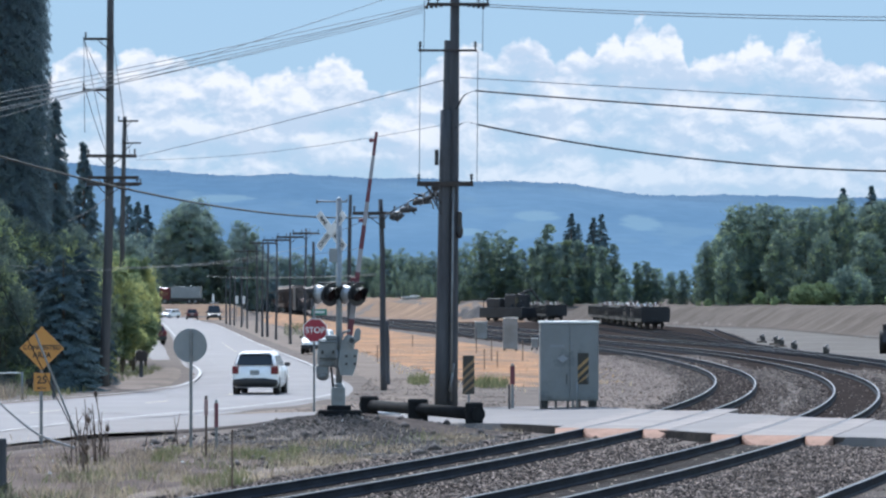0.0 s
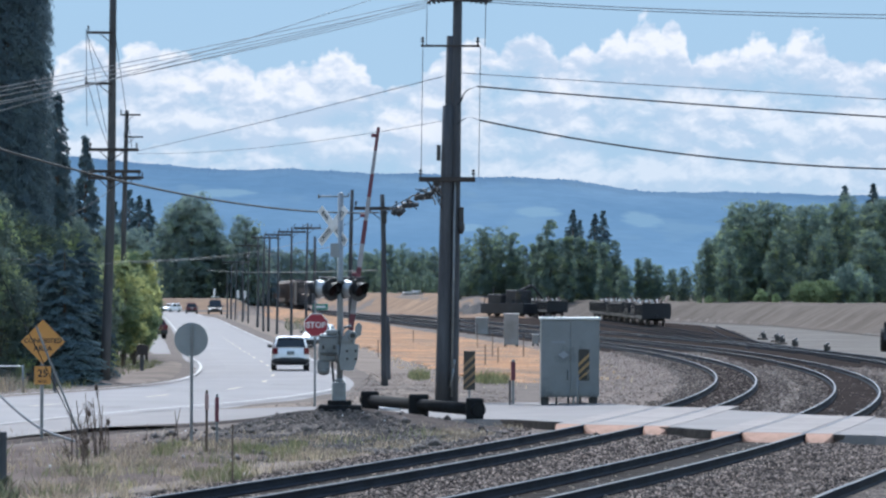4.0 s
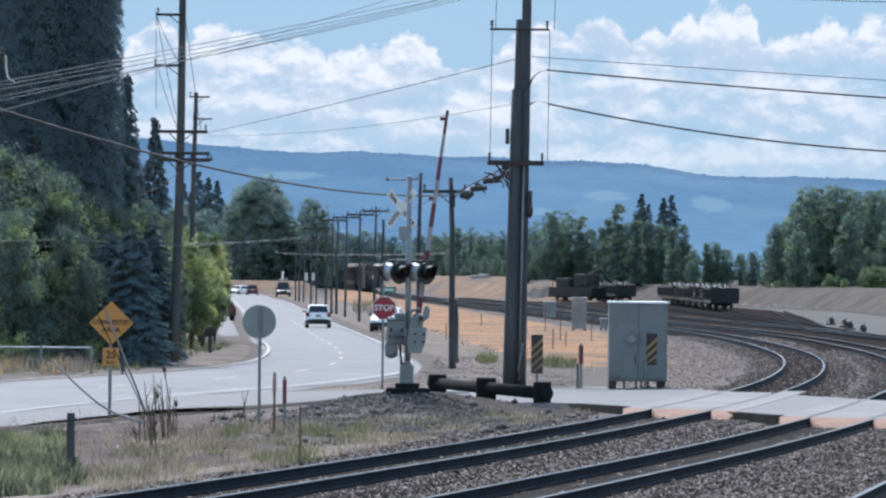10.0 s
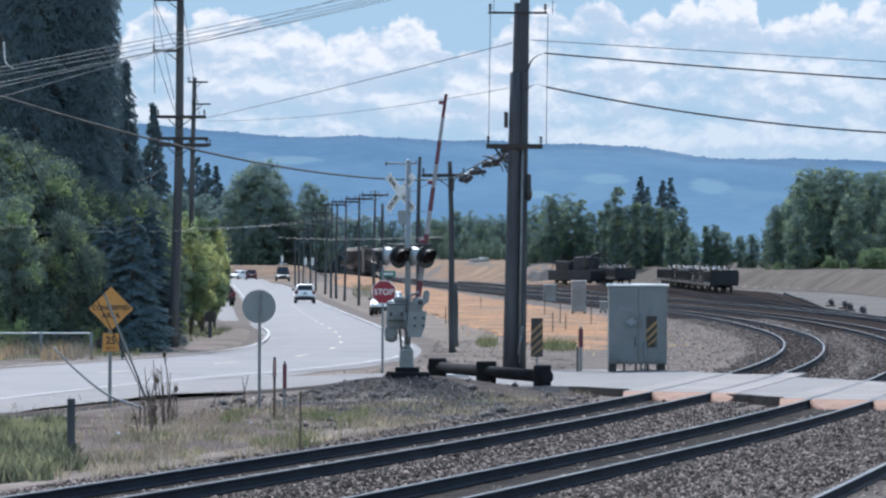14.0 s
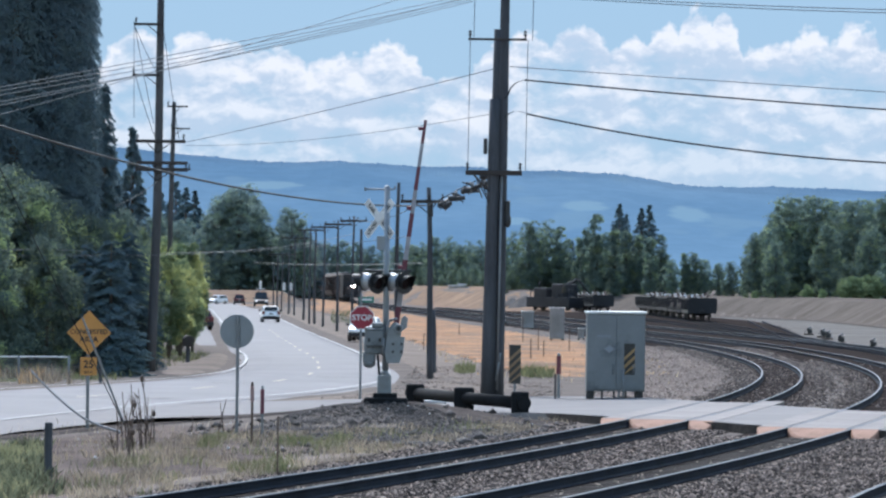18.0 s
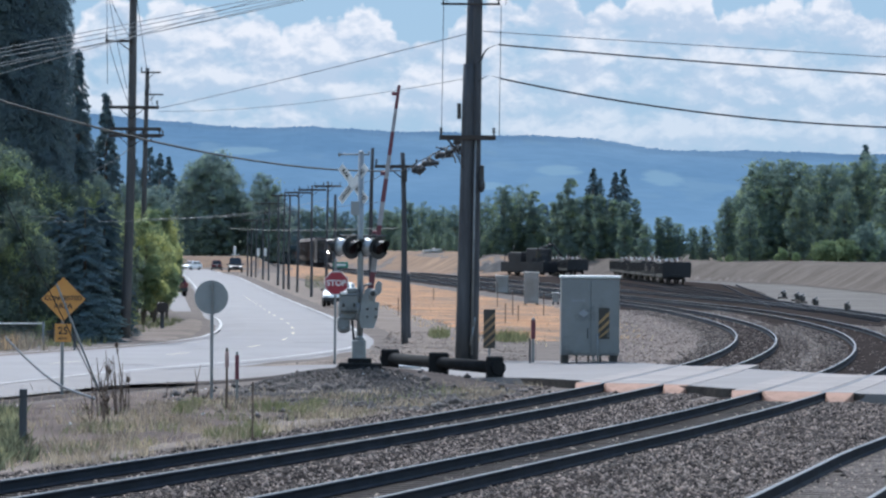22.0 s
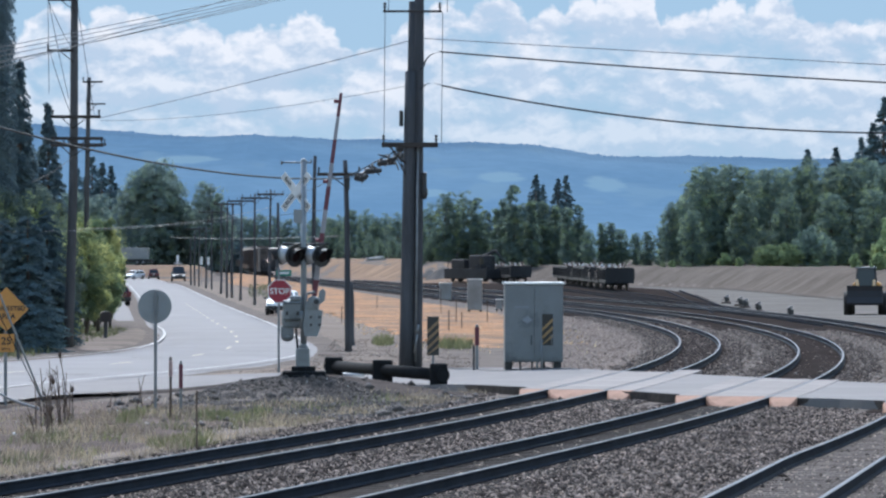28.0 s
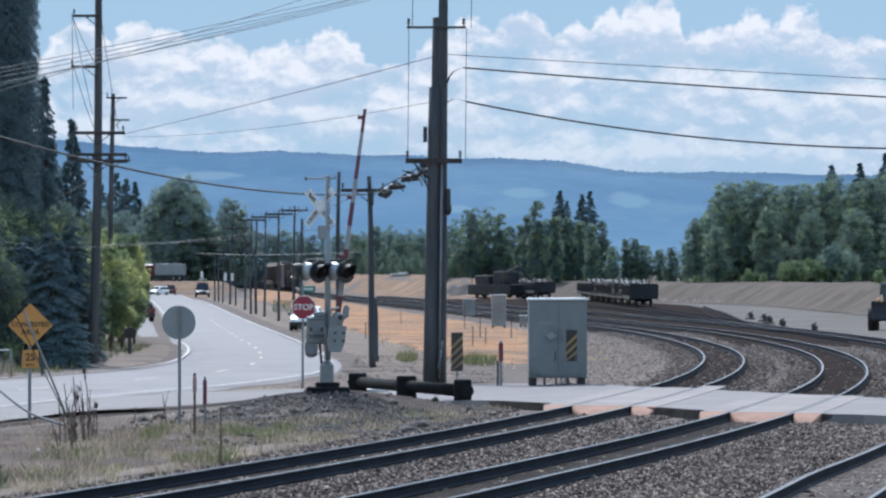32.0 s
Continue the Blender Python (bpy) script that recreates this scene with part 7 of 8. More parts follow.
def loader():
    root = thing("wheel_loader", (28.28, 268, 0.1), 172, "dusty yellow wheel loader with a big dark bucket", "wheel loader")
    bm = bmesh.new()
    loft(bm, [[(x, y, z) for y, z in ((1.9, 0.75), (2.9, 0.62), (3.0, 0.75), (2.7, 1.1), (2.6, 1.5), (2.7, 1.82), (2.0, 1.75), (1.75, 1.1))] for x in (-1.08, 1.08)], smooth=False)
    part("bucket", bm, M_gondola, root, "dark worn steel bucket")
    for sx in (-0.5, 0.5):
        bm = bmesh.new()
        loft(bm, [[(sx + a, 2.1, 0.9), (sx + a, 2.1, 1.25), (sx + a, 0.4, 2.0), (sx + a, 0.4, 1.7)] for a in (-0.1, 0.1)], smooth=False)
        part("lift_arm", bm, M_loader, root)
    bm = bmesh.new()
    box(bm, (0, -1.7, 1.45), (1.7, 2.6, 1.1), bevel=0.12)
    box(bm, (0, 0.3, 1.0), (1.3, 1.6, 0.7), bevel=0.08)
    part("body", bm, M_loader, root)
    bm = bmesh.new()
    loft(bm, [[(-0.62, -0.75, 1.8), (0.62, -0.75, 1.8), (0.62, 0.65, 1.8), (-0.62, 0.65, 1.8)], [(-0.54, -0.6, 2.85), (0.54, -0.6, 2.85), (0.54, 0.5, 2.85), (-0.54, 0.5, 2.85)]], smooth=False)
    cab = part("cab", bm, M_glass, root, "dark glazed cab")
    bm = bmesh.new()
    box(bm, (0, -0.05, 2.9), (1.25, 1.35, 0.12), bevel=0.04)
    part("cab_roof", bm, M_galv, cab)
    for sx in (-0.72, 0.72):
        for y in (-0.68, 0.58):
            bm = bmesh.new()
            rod(bm, (sx * 0.84, y, 1.8), (sx * 0.74, y * 0.85, 2.87), 0.05, seg=6)
            part("cab_pillar", bm, M_gondola, cab)
        for y in (1.15, -1.9):
            wheel(root, sx * 1.45, y, 0.72, 0.55)
        bm = bmesh.new()
        box(bm, (sx * 0.72, 1.0, 1.98), (0.16, 0.25, 0.4), bevel=0.03)
        part("work_lamp", bm, M_sunlitbody, root, "pale amber block for the sunlit body behind the bucket")


loader()

# ---- small trackside and roadside things ----


def cabinet(x, y, z, w, h, label, name="trackside_cabinet"):
    root = thing(name, (x, y, z), 0, label, "cabinet")
    bm = bmesh.new()
    box(bm, (0, 0, h / 2 + 0.1), (w, w * 0.8, h), bevel=0.02)
    part("body", bm, M_palecab, root)
    bm = bmesh.new()
    box(bm, (0, 0, h + 0.12), (w + 0.1, w * 0.8 + 0.1, 0.06), bevel=0.01)
    part("lid", bm, M_white, root)
    bm = bmesh.new()
    box(bm, (0, -w * 0.4 - 0.01, h / 2 + 0.1), (w * 0.86, 0.02, h * 0.88), bevel=0.006)
    part("door", bm, M_palecab, root)
    for sx in (-0.4, 0.4):
        bm = bmesh.new()
        box(bm, (sx * w, 0, 0.02), (0.12, w * 0.6, 0.2))
        part("foot", bm, M_black, root)


cabinet(4.4, 285, 0.1, 0.95, 2.0, "pale grey trackside signal cabinet")
cabinet(3.13, 360, 0.1, 1.0, 1.35, "small grey trackside cabinet")
cabinet(6.14, 292, 0.1, 0.4, 0.6, "low dark switch machine box", "switch_box")


def switch_stand():
    root = thing("switch_stand", (0, 0, 0), 0, "low dark railway switch stand beside the yard tracks", "switch stand", "switch stands in the yard")
    bm = bmesh.new()
    box(bm, (0, 0, 0.08), (1.1, 0.5, 0.16), bevel=0.02)
    part("base", bm, M_tie, root)
    bm = bmesh.new()
    rod(bm, (0.1, 0, 0.1), (0.1, 0, 0.62), 0.12, 0.07, 10)
    box(bm, (0.12, 0, 0.34), (0.5, 0.34, 0.32), bevel=0.06)
    box(bm, (-0.12, 0, 0.52), (0.24, 0.2, 0.16), bevel=0.04)
    part("stand", bm, M_black, root)
    bm = bmesh.new()
    rod(bm, (0.1, -0.1, 0.4), (-0.5, -0.15, 0.32), 0.035, seg=6)
    part("lever", bm, M_black, root)
    bm = bmesh.new()
    box(bm, (0.14, -0.05, 0.64), (0.34, 0.12, 0.12), bevel=0.02)
    part("target", bm, M_palecab, root)
    return root


SW = switch_stand()
for i, (x, y) in enumerate(((24.54, 335), (24.32, 318.5), (23.53, 303.5), (22.58, 280.4), (22.45, 255.4))):
    copy_thing(SW, pose(x, y, 0.1, 0, 0, 12 * i) @ Matrix.Diagonal((0.72, 0.72, 0.95, 1)))
discard(SW)


def post(name, x, y, z, h, w, material, label, top=None, top_h=0.0, category="post", turn=0.0):
    root = thing(name, (x, y, z - 0.08), turn, label, category)
    bm = bmesh.new()
    box(bm, (0, 0, (h + 0.08) / 2), (w, w, h + 0.08), bevel=w * 0.15)
    part("shaft", bm, material, root)
    if top:
        bm = bmesh.new()
        box(bm, (0, -w * 0.45, h - top_h / 2), (w * 1.6, w * 0.5, top_h), bevel=0.006)
        part("reflector", bm, top, root)
    return root


post("marker_post", -4.98, 91.5, 0.1, 1.32, 0.05, M_stem, "thin dark delineator post with a faded pinkish panel", mat("faded_pink_panel", (0.3, 0.2, 0.19), 0.7, var=0.2), 0.34)
post("marker_post", -5.13, 98.5, 0.1, 1.08, 0.055, M_galv, "thin delineator post with a red panel", M_red, 0.55)
post("marker_post", -3.72, 76.8, 0.1, 1.05, 0.03, M_stem, "thin rusty steel stake beside the track")
post("fence_post", -7.59, 75, 0.1, 0.95, 0.13, M_polewood, "short weathered timber fence post")
post("marker_post", 2.09, 131, 0.1, 1.42, 0.085, M_alum, "pale utility marker post with a red cap", M_red, 0.55)
post("marker_post", 1.98, 130, 0.1, 0.82, 0.06, M_polewood, "short dark stake beside the marker post")
for u, v, h in ((857, 655, 1.0), (870, 640, 1.3), (843, 625, 1.6), (668, 640, 0.9), (925, 640, 1.2), (730, 615, 0.9), (880, 650, 0.8)):
    d = 7700 * 3.4 / (v - 530)
    post("fence_post", round((u - 784) * d / 7700, 2), round(d, 1), 0.05, h, 0.05, M_stem, "thin old stake in the dry grass", category="post")


def mailbox():
    root = thing("mailbox", (-13.18, 190.0, 0.03), 8, "dark rusty rural mailbox on a timber post", "mailbox")
    bm = bmesh.new()
    box(bm, (0, 0, 0.35), (0.16, 0.14, 0.8), bevel=0.02)
    part("post", bm, M_polewood, root)
    bm = bmesh.new()
    loft(bm, [[(x, y, z) for x, z in ((-0.24, 0.78), (0.24, 0.78), (0.24, 1.05), (0.19, 1.15), (0.1, 1.19), (-0.1, 1.19), (-0.19, 1.15), (-0.24, 1.05))] for y in (-0.3, 0.3)])
    box(bm, (0, 0, 0.76), (0.5, 0.6, 0.06), bevel=0.01)
    part("box", bm, mat("rusty_mailbox_steel", (0.03, 0.022, 0.022), 0.6, var=0.3), root)
    bm = bmesh.new()
    box(bm, (0.28, 0.05, 1.05), (0.015, 0.06, 0.26))
    part("flag", bm, M_red, root)


mailbox()


def far_board(u, y):
    root = thing("sign_board", ((u - 784) * y / 7700, y, land((u - 784) * y / 7700, y) - 0.05), 0, "small white board on a post beside the far road", "sign", "white boards beside the far road")
    bm = bmesh.new()
    box(bm, (0, 0, 1.5), (0.08, 0.08, 3.0))
    part("post", bm, M_galv, root)
    bm = bmesh.new()
    box(bm, (0, -0.06, 3.4), (0.42, 0.03, 1.05), bevel=0.005)
    part("board", bm, M_white, root)


for u in (419, 431):
    far_board(u, 600)


def board_stack():
    """A low stack of bleached boards left in the far field."""
    root = thing("board_stack", (-6.4, 862, land(-6.4, 862) - 0.02), 12, "low stack of bleached boards in the dry field", "boards")
    for i, (x, y, z, a, w) in enumerate(((0.0, 0.0, 0.12, 0, 4.2), (0.3, 0.2, 0.36, 4, 3.8), (-0.4, 0.0, 0.6, -5, 3.0), (0.9, 0.1, 0.84, 9, 1.6))):
        bm = bmesh.new()
        box(bm, (x, y, z), (w, 1.2, 0.22), pose(0, 0, 0, 0, a * 0.4, a), bevel=0.02)
        part("board", bm, M_white if i > 1 else M_palecab, root)


board_stack()


def chain_fence():
    root = thing("chain_link_fence", (0, 0, 0), 0, "low chain-link fence with a pale top rail before the trees", "fence")
    a, b = Vector((-23.5, 152.0, 0.0)), Vector((-14.7, 152.0, 0.0))
    bm = bmesh.new()
    rod(bm, a + Vector((0, 0, 0.84)), b + Vector((0, 0, 0.88)), 0.022, seg=8)
    part("top_rail", bm, M_palepaint, root, "pale galvanised top rail")
    for i in range(6):
        p = a.lerp(b, i / 5)
        bm = bmesh.new()
        rod(bm, p - Vector((0, 0, 0.1)), p + Vector((0, 0, 0.92)), 0.04, seg=8)
        part("post", bm, M_galv, root)
    bm = bmesh.new()
    n = 110
    for i in range(n):
        for s in (-1, 1):
            p = a.lerp(b, i / n)
            rod(bm, p + Vector((0, 0.02 * s, 0.03)), p + Vector((0.6 * s, 0.02 * s, 0.83)), 0.004, seg=3, caps=False)
    tagged(part("mesh_wire", bm, M_galv, root), kind="stuff")


chain_fence()
post("fence_post", -13.42, 150, 0.0, 0.7, 0.1, M_polewood, "short dark timber post beside the fence")
wire((-10.89, 89, 7.44), (-7.55, 92, 0.15), 0.02, 0.011, "guy_wire", "dark steel guy wire from pole to ground")
wire((-8.53, 91, 2.74), (-7.69, 92, 0.44), 0.0, 0.024, "guy_guard", "pale plastic guard on a guy wire", material=M_signback)
for dx in (0.0, 0.09):
    wire((-10.97 + dx * 0.4, 89, 6.78), (-13.28 + dx, 89.4, 0.1), 0.0, 0.016, "guy_wire", "pale steel guy wire from pole to ground", material=M_white)
wire((-11.0, 89, 7.0), (-14.2, 88.6, 4.95), 0.02, 0.025, "overhead_cable", "pale service cable leaving the pole", material=M_greywire)


def jumper():
    """A bleached cable loop that hangs from the arm of the service pole."""
    pts = smooth_line([(-10.42, 88.87, 7.9), (-10.4, 88.9, 7.6), (-10.36, 88.9, 7.45), (-10.22, 88.9, 7.36)], 0.05)
    bm = bmesh.new()
    loft(bm, [[q + Vector((0.018 * c, 0.018 * d, 0)) for c, d in circle(8, 1.0)] for q in pts])
    tagged(part("jumper_cable", bm, M_white), "bleached white cable loop on the service pole", "cable")


jumper()


def bent_tube():
    """A bleached plastic tube that lies in a shallow curve over the weeds."""
    pts = smooth_line([(-9.91, 94, 1.56), (-9.34, 93.5, 1.05), (-8.62, 93, 0.55), (-7.83, 92.5, 0.29)], 0.15)
    bm = bmesh.new()
    loft(bm, [[p + Vector((0, 0.03 * c, 0.03 * s)) for c, s in circle(8, 1.0)] for p in pts])
    tagged(part("plastic_tube", bm, M_palecab), "bleached grey plastic tube bent over the weeds", "tube")


bent_tube()


def dead_stalks():
    r = random.Random(21)
    for i in range(18):
        u = r.choice((r.uniform(118, 150), r.uniform(150, 200), r.uniform(140, 185)))
        d = r.uniform(82, 93)
        x = (u - 784) * d / 7700
        h = r.uniform(0.6, 1.45)
        root = thing("dead_stalk", (x, d, land(x, d) - 0.05), r.uniform(0, 360), "dry brown dead weed stalk in the verge", "plant", "dead stalks in the verge")
        bm = bmesh.new()
        lean = r.uniform(-0.2, 0.2)
        rod(bm, (0, 0, 0), (lean * 0.4, 0.02, h * 0.55), 0.016, 0.013, 5)
        rod(bm, (lean * 0.4, 0.02, h * 0.55), (lean, 0, h), 0.013, 0.008, 5)
        for k in range(3):
            z = h * r.uniform(0.3, 0.9)
            rod(bm, (lean * z / h, 0, z), (lean * z / h + r.uniform(-0.16, 0.16), r.uniform(-0.1, 0.1), z + r.uniform(0.05, 0.25)), 0.01, 0.004, 4)
        part("stem", bm, M_stem, root)
        if i % 3 == 0:
            bm = bmesh.new()
            ball(bm, (lean, 0, h), 0.045, 6, (1, 1, 1.6))
            part("seed_head", bm, M_stem, root)
    for u, d, h, lean in ((303, 98, 0.9, 0.2), (316, 99, 0.8, -0.1), (258, 101, 0.45, 0.03), (322, 97, 0.6, 0.25), (178, 92, 1.05, 0.03), (186, 93, 0.8, 0.02)):
        x = (u - 784) * d / 7700
        root = thing("dead_stalk", (x, d, land(x, d) - 0.05), 0, "dry brown dead weed stalk in the verge", "plant", "dead stalks in the verge")
        bm = bmesh.new()
        rod(bm, (0, 0, 0), (lean, 0, h), 0.018, 0.008, 5)
        part("stem", bm, M_stem, root)


dead_stalks()

# ---- grass, weeds and stones ----


def blades(name, spots, h, w, material, label, category, gen):
    n = len(spots)
    hh = h * gen.uniform(0.4, 1.3, n)
    ang = gen.uniform(0, 2 * math.pi, n)
    bend = gen.normal(0, 0.3, (n, 2)) * hh[:, None]
    z = np.array([land(x, y) for x, y in spots]) - 0.02
    base = np.column_stack((spots, z))
    side = np.column_stack((np.cos(ang), np.sin(ang), np.zeros(n))) * (w * gen.uniform(0.6, 1.5, n))[:, None]
    tip = base + np.column_stack((bend, hh))
    mid = base + np.column_stack((bend * 0.35, hh * 0.55))
    v = np.stack((base - side, base + side, mid + side * 0.7, tip, mid - side * 0.7), 1).reshape(-1, 3)
    f = np.arange(5 * n).reshape(-1, 5)
    return tagged(new(name, mesh_of(name, v, f, material)), label, category, kind="stuff")


def scatter(n, box_, gen, keep, patch=0.0, seed=0.0):
    out = []
    x0, x1, y0, y1 = box_
    while len(out) < n:
        x, y = gen.uniform(x0, x1), gen.uniform(y0, y1)
        if keep(x, y) and (patch == 0 or noise.noise((x * 0.7, y * 0.22, seed)) > gen.uniform(-0.5, 0.5) + patch - 0.5):
            out.append((x, y))
    return np.array(out)


def off_of(x, y):
    return x - float(np.interp(y, YS, XS))


gen = np.random.default_rng(31)
verge = lambda x, y: off_of(x, y) < -2.3 and (y < 106 + 0.4 * (x + 9) if x < -3 else y < 106)
blades("weeds", scatter(13000, (-13, -2.5, 66, 107), gen, lambda x, y: verge(x, y) and noise.noise((x * 1.7, y * 0.5, 6.0)) > gen.uniform(-0.35, 0.2) and (y < 84 + 4 * noise.noise((x * 0.6, 0.0, 3.0)) + 1.1 * max(0.0, x + 8) or gen.uniform() < 0.06), 0.6, 1.0), 0.2, 0.007, M_weed, "sparse dry grey weeds and straw on the verge", "weeds", gen)
blades("grass", scatter(3200, (-11, -3.0, 68, 98), gen, lambda x, y: verge(x, y) and (y < 84 or x > -6.0) and noise.noise((x * 1.1, y * 0.35, 15.0)) > 0.08, 0.8, 5.0), 0.22, 0.009, M_grass, "thin patches of green grass on the verge", "grass", gen)
blades("grass", scatter(15000, (-13.5, -6.4, 66, 88), gen, lambda x, y: verge(x, y) and x < y * (-0.1035 + 0.012 * noise.noise((x * 1.6, y * 0.25, 4.0)) + 0.005 * noise.noise((x * 6, y, 1.0))) and noise.noise((x * 2.2, y * 0.9, 8.0)) > -0.12, 0.25, 2.0), 0.3, 0.03, M_rank, "thick tall yellow-green weeds beside the timber post", "grass", gen)
blades("weeds", scatter(1100, (-6, 9, 160, 300), gen, lambda x, y: -18 + (260 - y) * 0.02 < off_of(x, y) < -4.0 and x > -2.0 - (y - 200) * 0.046, 0.7, 7.0), 0.15, 0.03, M_weed, "grey dry weeds between road and railway", "weeds", gen)
blades("dry_grass", scatter(2400, (-12, 8, 168, 420), gen, lambda x, y: -18 + (260 - y) * 0.02 < off_of(x, y) < -4.5 and x > -2.0 - (y - 200) * 0.046, 0.85, 3.0), 0.13, 0.03, M_straw, "dry straw-coloured grass between road and railway", "dry grass", gen)
blades("grass", scatter(700, (-2.0, 4.0, 150, 215), gen, lambda x, y: min(math.hypot((x + 1.0) / 0.45, (y - 178) / 5), math.hypot((x - 1.9) / 0.7, (y - 172) / 5)) < 1, 0.0), 0.4, 0.02, M_grass, "green tufts in the dry grass", "grass", gen)
blades("grass", scatter(700, (-21.5, -12.0, 400, 590), gen, lambda x, y: -0.0365 < x / y < -0.0275 and noise.noise((x * 1.5, y * 0.08, 2.0)) > 0.0), 0.42, 0.03, M_rank, "yellow-green weeds round the feet of the poles", "grass", gen)
blades("weeds", scatter(1700, (-24, -14.3, 148, 160), gen, lambda x, y: noise.noise((x * 1.6, 0.0, 4.0)) > -0.1, 0.6, 4.0), 0.5, 0.014, M_weed, "tall pale dry weeds along the fence", "weeds", gen)
blades("dry_grass", scatter(520, (-24, -14.3, 148, 158), gen, lambda x, y: noise.noise((x * 1.1, 0.0, 9.0)) > 0.1, 0.4, 14.0), 0.55, 0.014, M_straw, "tall straw-coloured tufts along the fence", "dry grass", gen)
blades("grass", scatter(9000, (-24, -13.2, 155, 215), gen, lambda x, y: x < -12.9 - abs(y - 180) * 0.02, 0.5, 6.0), 0.25, 0.018, M_grass, "green grass under the roadside trees", "grass", gen)


def stone_mat(name, low, middle, high):
    m = bpy.data.materials.new(name)
    m.use_nodes = True
    t = m.node_tree
    bsdf = t.nodes["Principled BSDF"]
    geo = t.nodes.new("ShaderNodeNewGeometry")
    ramp_ = t.nodes.new("ShaderNodeValToRGB")
    el = ramp_.color_ramp.elements
    el[0].color, el[1].color = low, high
    mid = el.new(0.55)
    mid.color = middle
    t.links.new(geo.outputs["Random Per Island"], ramp_.inputs[0])
    t.links.new(mixed(t, 0.5, ramp_.outputs[0], remap(t, noise_node(t, 30.0, 3.0), 0.3, 0.7, 0.6, 1.2), "MULTIPLY"), bsdf.inputs["Base Color"])
    bsdf.inputs["Roughness"].default_value = 0.9
    bsdf.inputs["Specular IOR Level"].default_value = 0.1
    return m


M_stone = stone_mat("mixed_ballast_stones", (0.027, 0.022, 0.02, 1), (0.088, 0.07, 0.061, 1), (0.4, 0.315, 0.265, 1))
M_palestone = stone_mat("pale_ballast_stones", (0.11, 0.088, 0.077, 1), (0.175, 0.142, 0.123, 1), (0.37, 0.3, 0.255, 1))
OCT = np.array([(1, 0, 0), (-1, 0, 0), (0, 1, 0), (0, -1, 0), (0, 0, 1), (0, 0, -1)], float)
OCT_F = np.array([(0, 2, 4), (2, 1, 4), (1, 3, 4), (3, 0, 4), (2, 0, 5), (1, 2, 5), (3, 1, 5), (0, 3, 5)])


def stones(name, spots, size, lift, label, gen, material=M_stone):
    n = len(spots)
    z = np.array([lift(x, y) for x, y in spots])
    s = size * gen.lognormal(0, 0.35, n)
    v = OCT[None] * s[:, None, None] * gen.uniform(0.6, 1.25, (n, 6, 1)) + gen.normal(0, 0.12, (n, 6, 3)) * s[:, None, None]
    a = gen.uniform(0, 2 * math.pi, n)
    c, si = np.cos(a)[:, None], np.sin(a)[:, None]
    x, y = v[..., 0] * c - v[..., 1] * si, v[..., 0] * si + v[..., 1] * c
    v = np.stack((x, y, v[..., 2] * 0.75), -1) + np.column_stack((spots, z + s * 0.25))[:, None, :]
    f = (OCT_F[None] + (np.arange(n) * 6)[:, None, None]).reshape(-1, 3)
    return tagged(new(name, mesh_of(name, v.reshape(-1, 3), f, material)), label, "stones", kind="stuff")


def bed_z(x, y):
    o = off_of(x, y)
    near = min(abs(o), abs(o - TRACK_2), abs(o - TRACK_3 - siding_shift(y)))
    return max(land(x, y), RAIL_FOOT - 0.03 - 0.115 * step(1.75, 2.7, near))


def open_bed(x, y):
    o = off_of(x, y)
    if o > 8:
        o -= siding_shift(y)
    on_road = any(abs(o - k) < 2.4 and NEAR_END[k] - 0.5 < y < FAR_END[k] for k in NEAR_END)
    rails = any(abs(abs(o - k) - 0.7535) < 0.13 for k in NEAR_END)
    gauge = any(abs(o - k) < 0.95 and noise.noise((x * 3, y * 1.5, 2.0)) < limit for k, limit in ((0.0, 0.08), (TRACK_2, 0.36), (TRACK_3, -0.4)))
    return not rails and not on_road and not gauge


stones("ballast_stones", scatter(88000, (-9, 14, 56, 110), gen, lambda x, y: -2.7 < off_of(x, y) < 12 and open_bed(x, y) and abs(x) < 0.135 * y and y < float(np.interp(x, *zip(*SIDE_N))) - 0.25), 0.024, bed_z, "loose grey-brown ballast stones round the rails", gen)
stones("ballast_stones", scatter(34000, (0, 26, 112, 260), gen, lambda x, y: -8.5 < off_of(x, y) < 8 and open_bed(x, y) and x > 3.0 + (y - 128) * 0.03 and y > 128 - off_of(x, y) * 1.75), 0.031, bed_z, "loose pale ballast stones round the curving rails", gen, M_palestone)
M_darkstone = mat("dark_grey_gravel_stone", (0.074, 0.064, 0.06), 0.9, var=0.6, scale=2.5, fine=8, bump=0.3)
stones("gravel", scatter(26000, (-7.5, 2.5, 88, 118), gen, lambda x, y: off_of(x, y) < -2.2 and y < 113.5 and math.hypot((x + 2.2) / 3.6, (y - 104) / 13) < 1), 0.021, lambda x, y: land(x, y) + 0.01, "dark grey gravel heaped round the signal", gen, M_darkstone)
stones("rubble", scatter(320, (-8, 2.5, 84, 116), gen, lambda x, y: off_of(x, y) < -2.3 and y < 114 and math.hypot((x + 2.6) / 4.6, (y - 102) / 16) < 1, 0.3, 3.0), 0.075, lambda x, y: land(x, y) + 0.01, "broken dark stones and clods on the mound", gen, M_darkstone)
blades("weeds", scatter(5000, (-8.5, 2.0, 86, 113), gen, lambda x, y: off_of(x, y) < -2.6 and y < 98 + 2.2 * (x + 6), 0.75, 12.0), 0.16, 0.009, M_weed, "pale dry weeds among the gravel of the mound", "weeds", gen)
blades("grass", scatter(420, (-8.5, 0.0, 86, 108), gen, lambda x, y: off_of(x, y) < -2.8 and y < 96 + 2.2 * (x + 6), 0.9, 22.0), 0.2, 0.01, M_grass, "thin green grass among the gravel of the mound", "grass", gen)

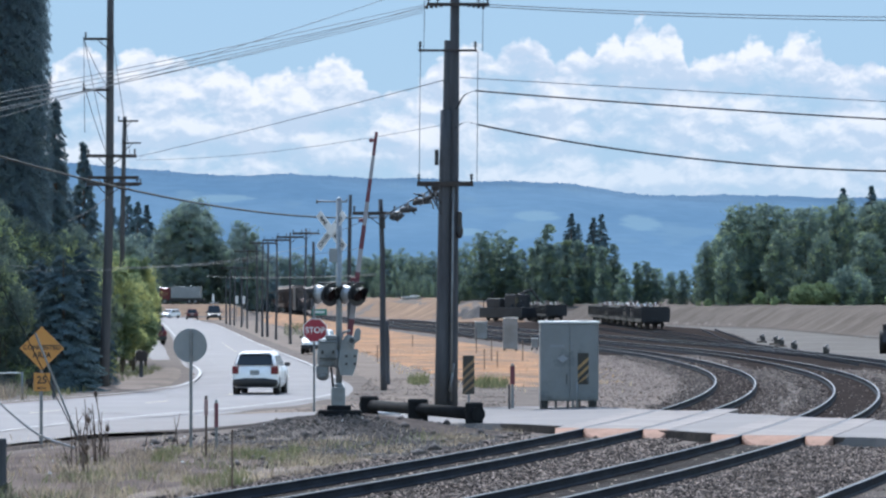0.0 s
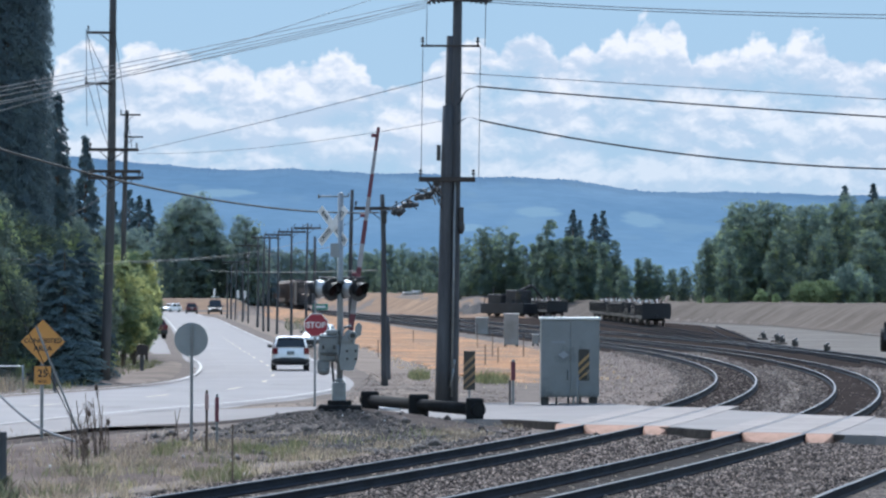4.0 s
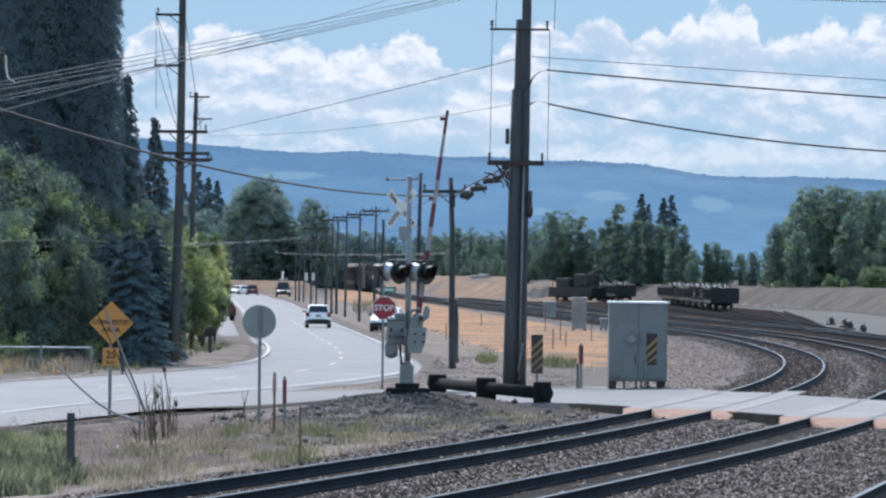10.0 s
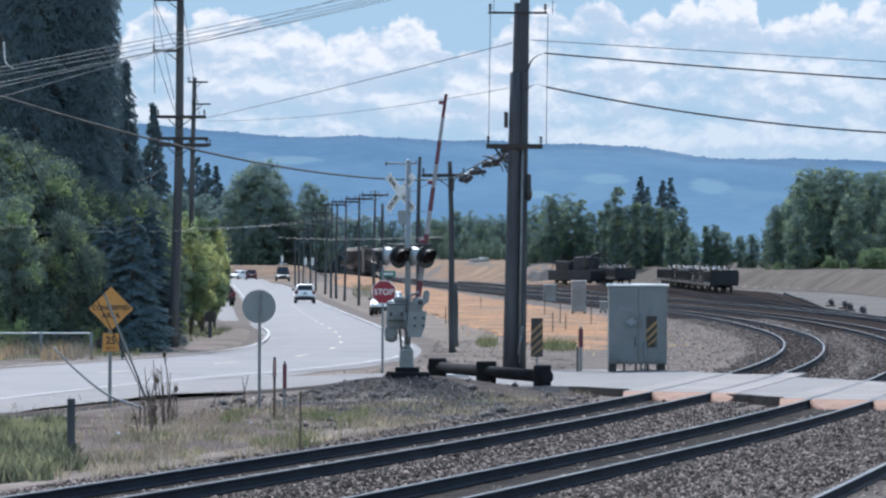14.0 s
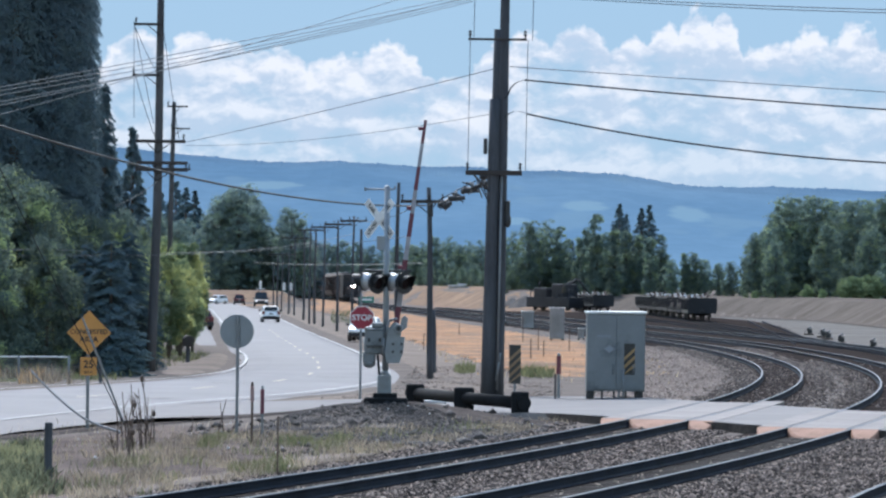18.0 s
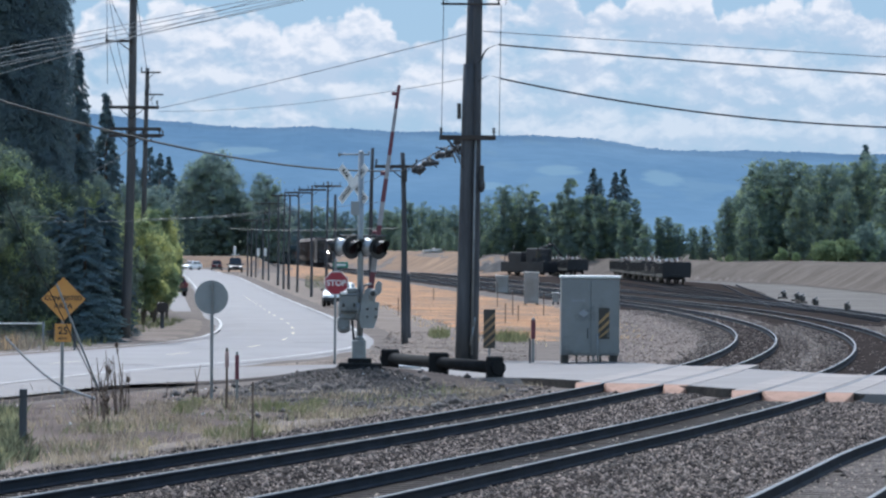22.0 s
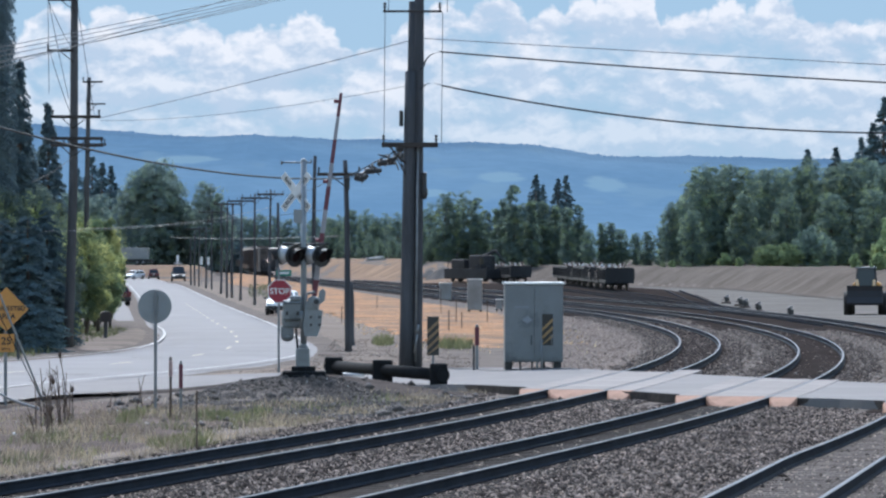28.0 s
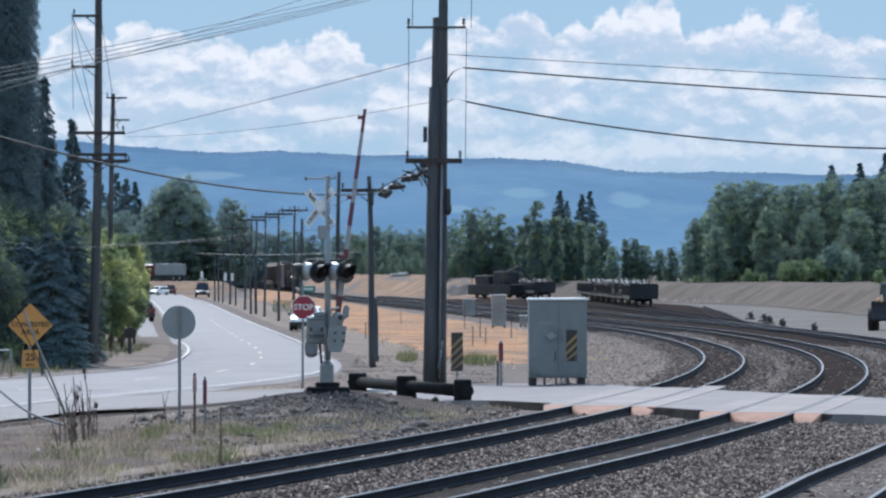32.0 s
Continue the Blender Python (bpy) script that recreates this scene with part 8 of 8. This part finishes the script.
stones("pebbles", scatter(4500, (-7, 4, 129, 190), gen, lambda x, y: x > -3.2 - 0.32 * max(0.0, 140 - y) and x < 2.6 - max(0.0, 150 - y) * 0.03 and y > 131 + abs(x + 3) * 0.5, 0.5, 9.0), 0.018, lambda x, y: land(x, y) + 0.03, "loose brown-grey pebbles on the gravel shoulder", gen, M_palestone)
stones("pale_stones", scatter(60, (-10, 2.0, 76, 112), gen, lambda x, y: off_of(x, y) < -2.6), 0.022, lambda x, y: land(x, y) + 0.03, "small white stones and litter on the verge", gen, M_white)


def sleepers():
    bm = bmesh.new()
    box(bm, (0, 0, -0.09), (2.55, 0.23, 0.18), bevel=0.012)
    fresh, old = bpy.data.meshes.new("sleeper"), bpy.data.meshes.new("sleeper")
    for mesh, m in ((fresh, M_darktie), (old, M_tie)):
        bm.to_mesh(mesh)
        mesh.materials.append(m)
    bm.free()
    for off, root, y1 in zip((0.0, TRACK_2, TRACK_3), TRACKS, (104.8, 99.4, 94.2)):
        y = 54.0
        while y < y1:
            s = float(np.interp(y, YS, SL))
            ob = new("sleeper", old if off == TRACK_3 else fresh)
            ob.parent = root
            ob.matrix_local = pose(line_x(y, off), y, RAIL_FOOT - (0.0 if off == TRACK_3 else 0.012), 0, 0, -math.degrees(math.atan(s)) + random.uniform(-0.6, 0.6))
            y += 0.52


sleepers()


def motions():
    """Everything that moves, in one place."""
    rows = []
    path = (
        (0.0, -6.5, 155.0), (1.0, -6.17, 160.3), (2.0, -6.04, 168.6), (3.0, -6.28, 179.4), (4.0, -6.78, 192.0), (5.0, -7.54, 206.0),
        (6.0, -8.51, 221.0), (8.0, -10.65, 252.4), (10.0, -12.67, 284.0), (12.0, -14.41, 314.6), (14.0, -16.36, 343.7), (15.5, -17.74, 365.0),
        (17.0, -19.1, 386.5), (18.0, -20.3, 401.4), (18.6, -21.5, 410.7), (19.0, -22.7, 416.5), (19.5, -24.3, 422.0), (20.0, -26.8, 427.0),
        (20.5, -30.5, 429.0), (21.2, -36.0, 430.0), (22.0, -39.0, 430.5), (32.0, -39.0, 430.5))
    for i, (t, x, y) in enumerate(path):
        a, b = path[max(0, i - 1)], path[min(len(path) - 1, i + 1)]
        dx, dy = b[1] - a[1], b[2] - a[2]
        if t >= 22:
            dx, dy = -1, 0.05
        head = math.degrees(math.atan2(-dx, dy))
        rows.append((t, pose(x, y, 0.1, 0, 0, head)))
    walk(SUV, rows)
    walk(maroon, [(t, pose(x, y, 0.05, 0, 0, 4)) for t, x, y in ((0.0, -41.52, 720), (9.0, -43.62, 735), (13.0, -45.19, 750), (20.0, -43.61, 765), (32.0, -47.4, 790))])
    walk(far_truck, [(t, pose(x, 830, 2.56, 0, 0, h)) for t, x, h in ((0.0, -48.94, 84), (3.0, -53.79, 88), (6.0, -62.95, 90), (24.0, -68.34, 90), (26.5, -59.72, 88), (28.0, -52.17, 86), (32.0, -49.8, 86))])
    # the engine's lamp swings round: it shows, turns aside, shows again
    turns = [(0.0, 180)]
    for a, b in ((15.8, 18.1), (18.9, 19.25), (21.9, 22.3)):
        turns += [(a, 180), (a + 0.1, 120), (a + 0.17, 60), (a + 0.24, 0), (b, 0), (b + 0.07, 60), (b + 0.14, 120), (b + 0.21, 180)]
    walk(LAMP, [(t, pose(0.3, -9.35, 3.2 if t < 18.5 or t > 20 else 4.3, 0, 0, a)) for t, a in turns + [(32.0, 180)]])
    walk(SKY, [(0.0, pose(0, 4700, 0)), (32.0, pose(9.5, 4700, 4.5))])


motions()
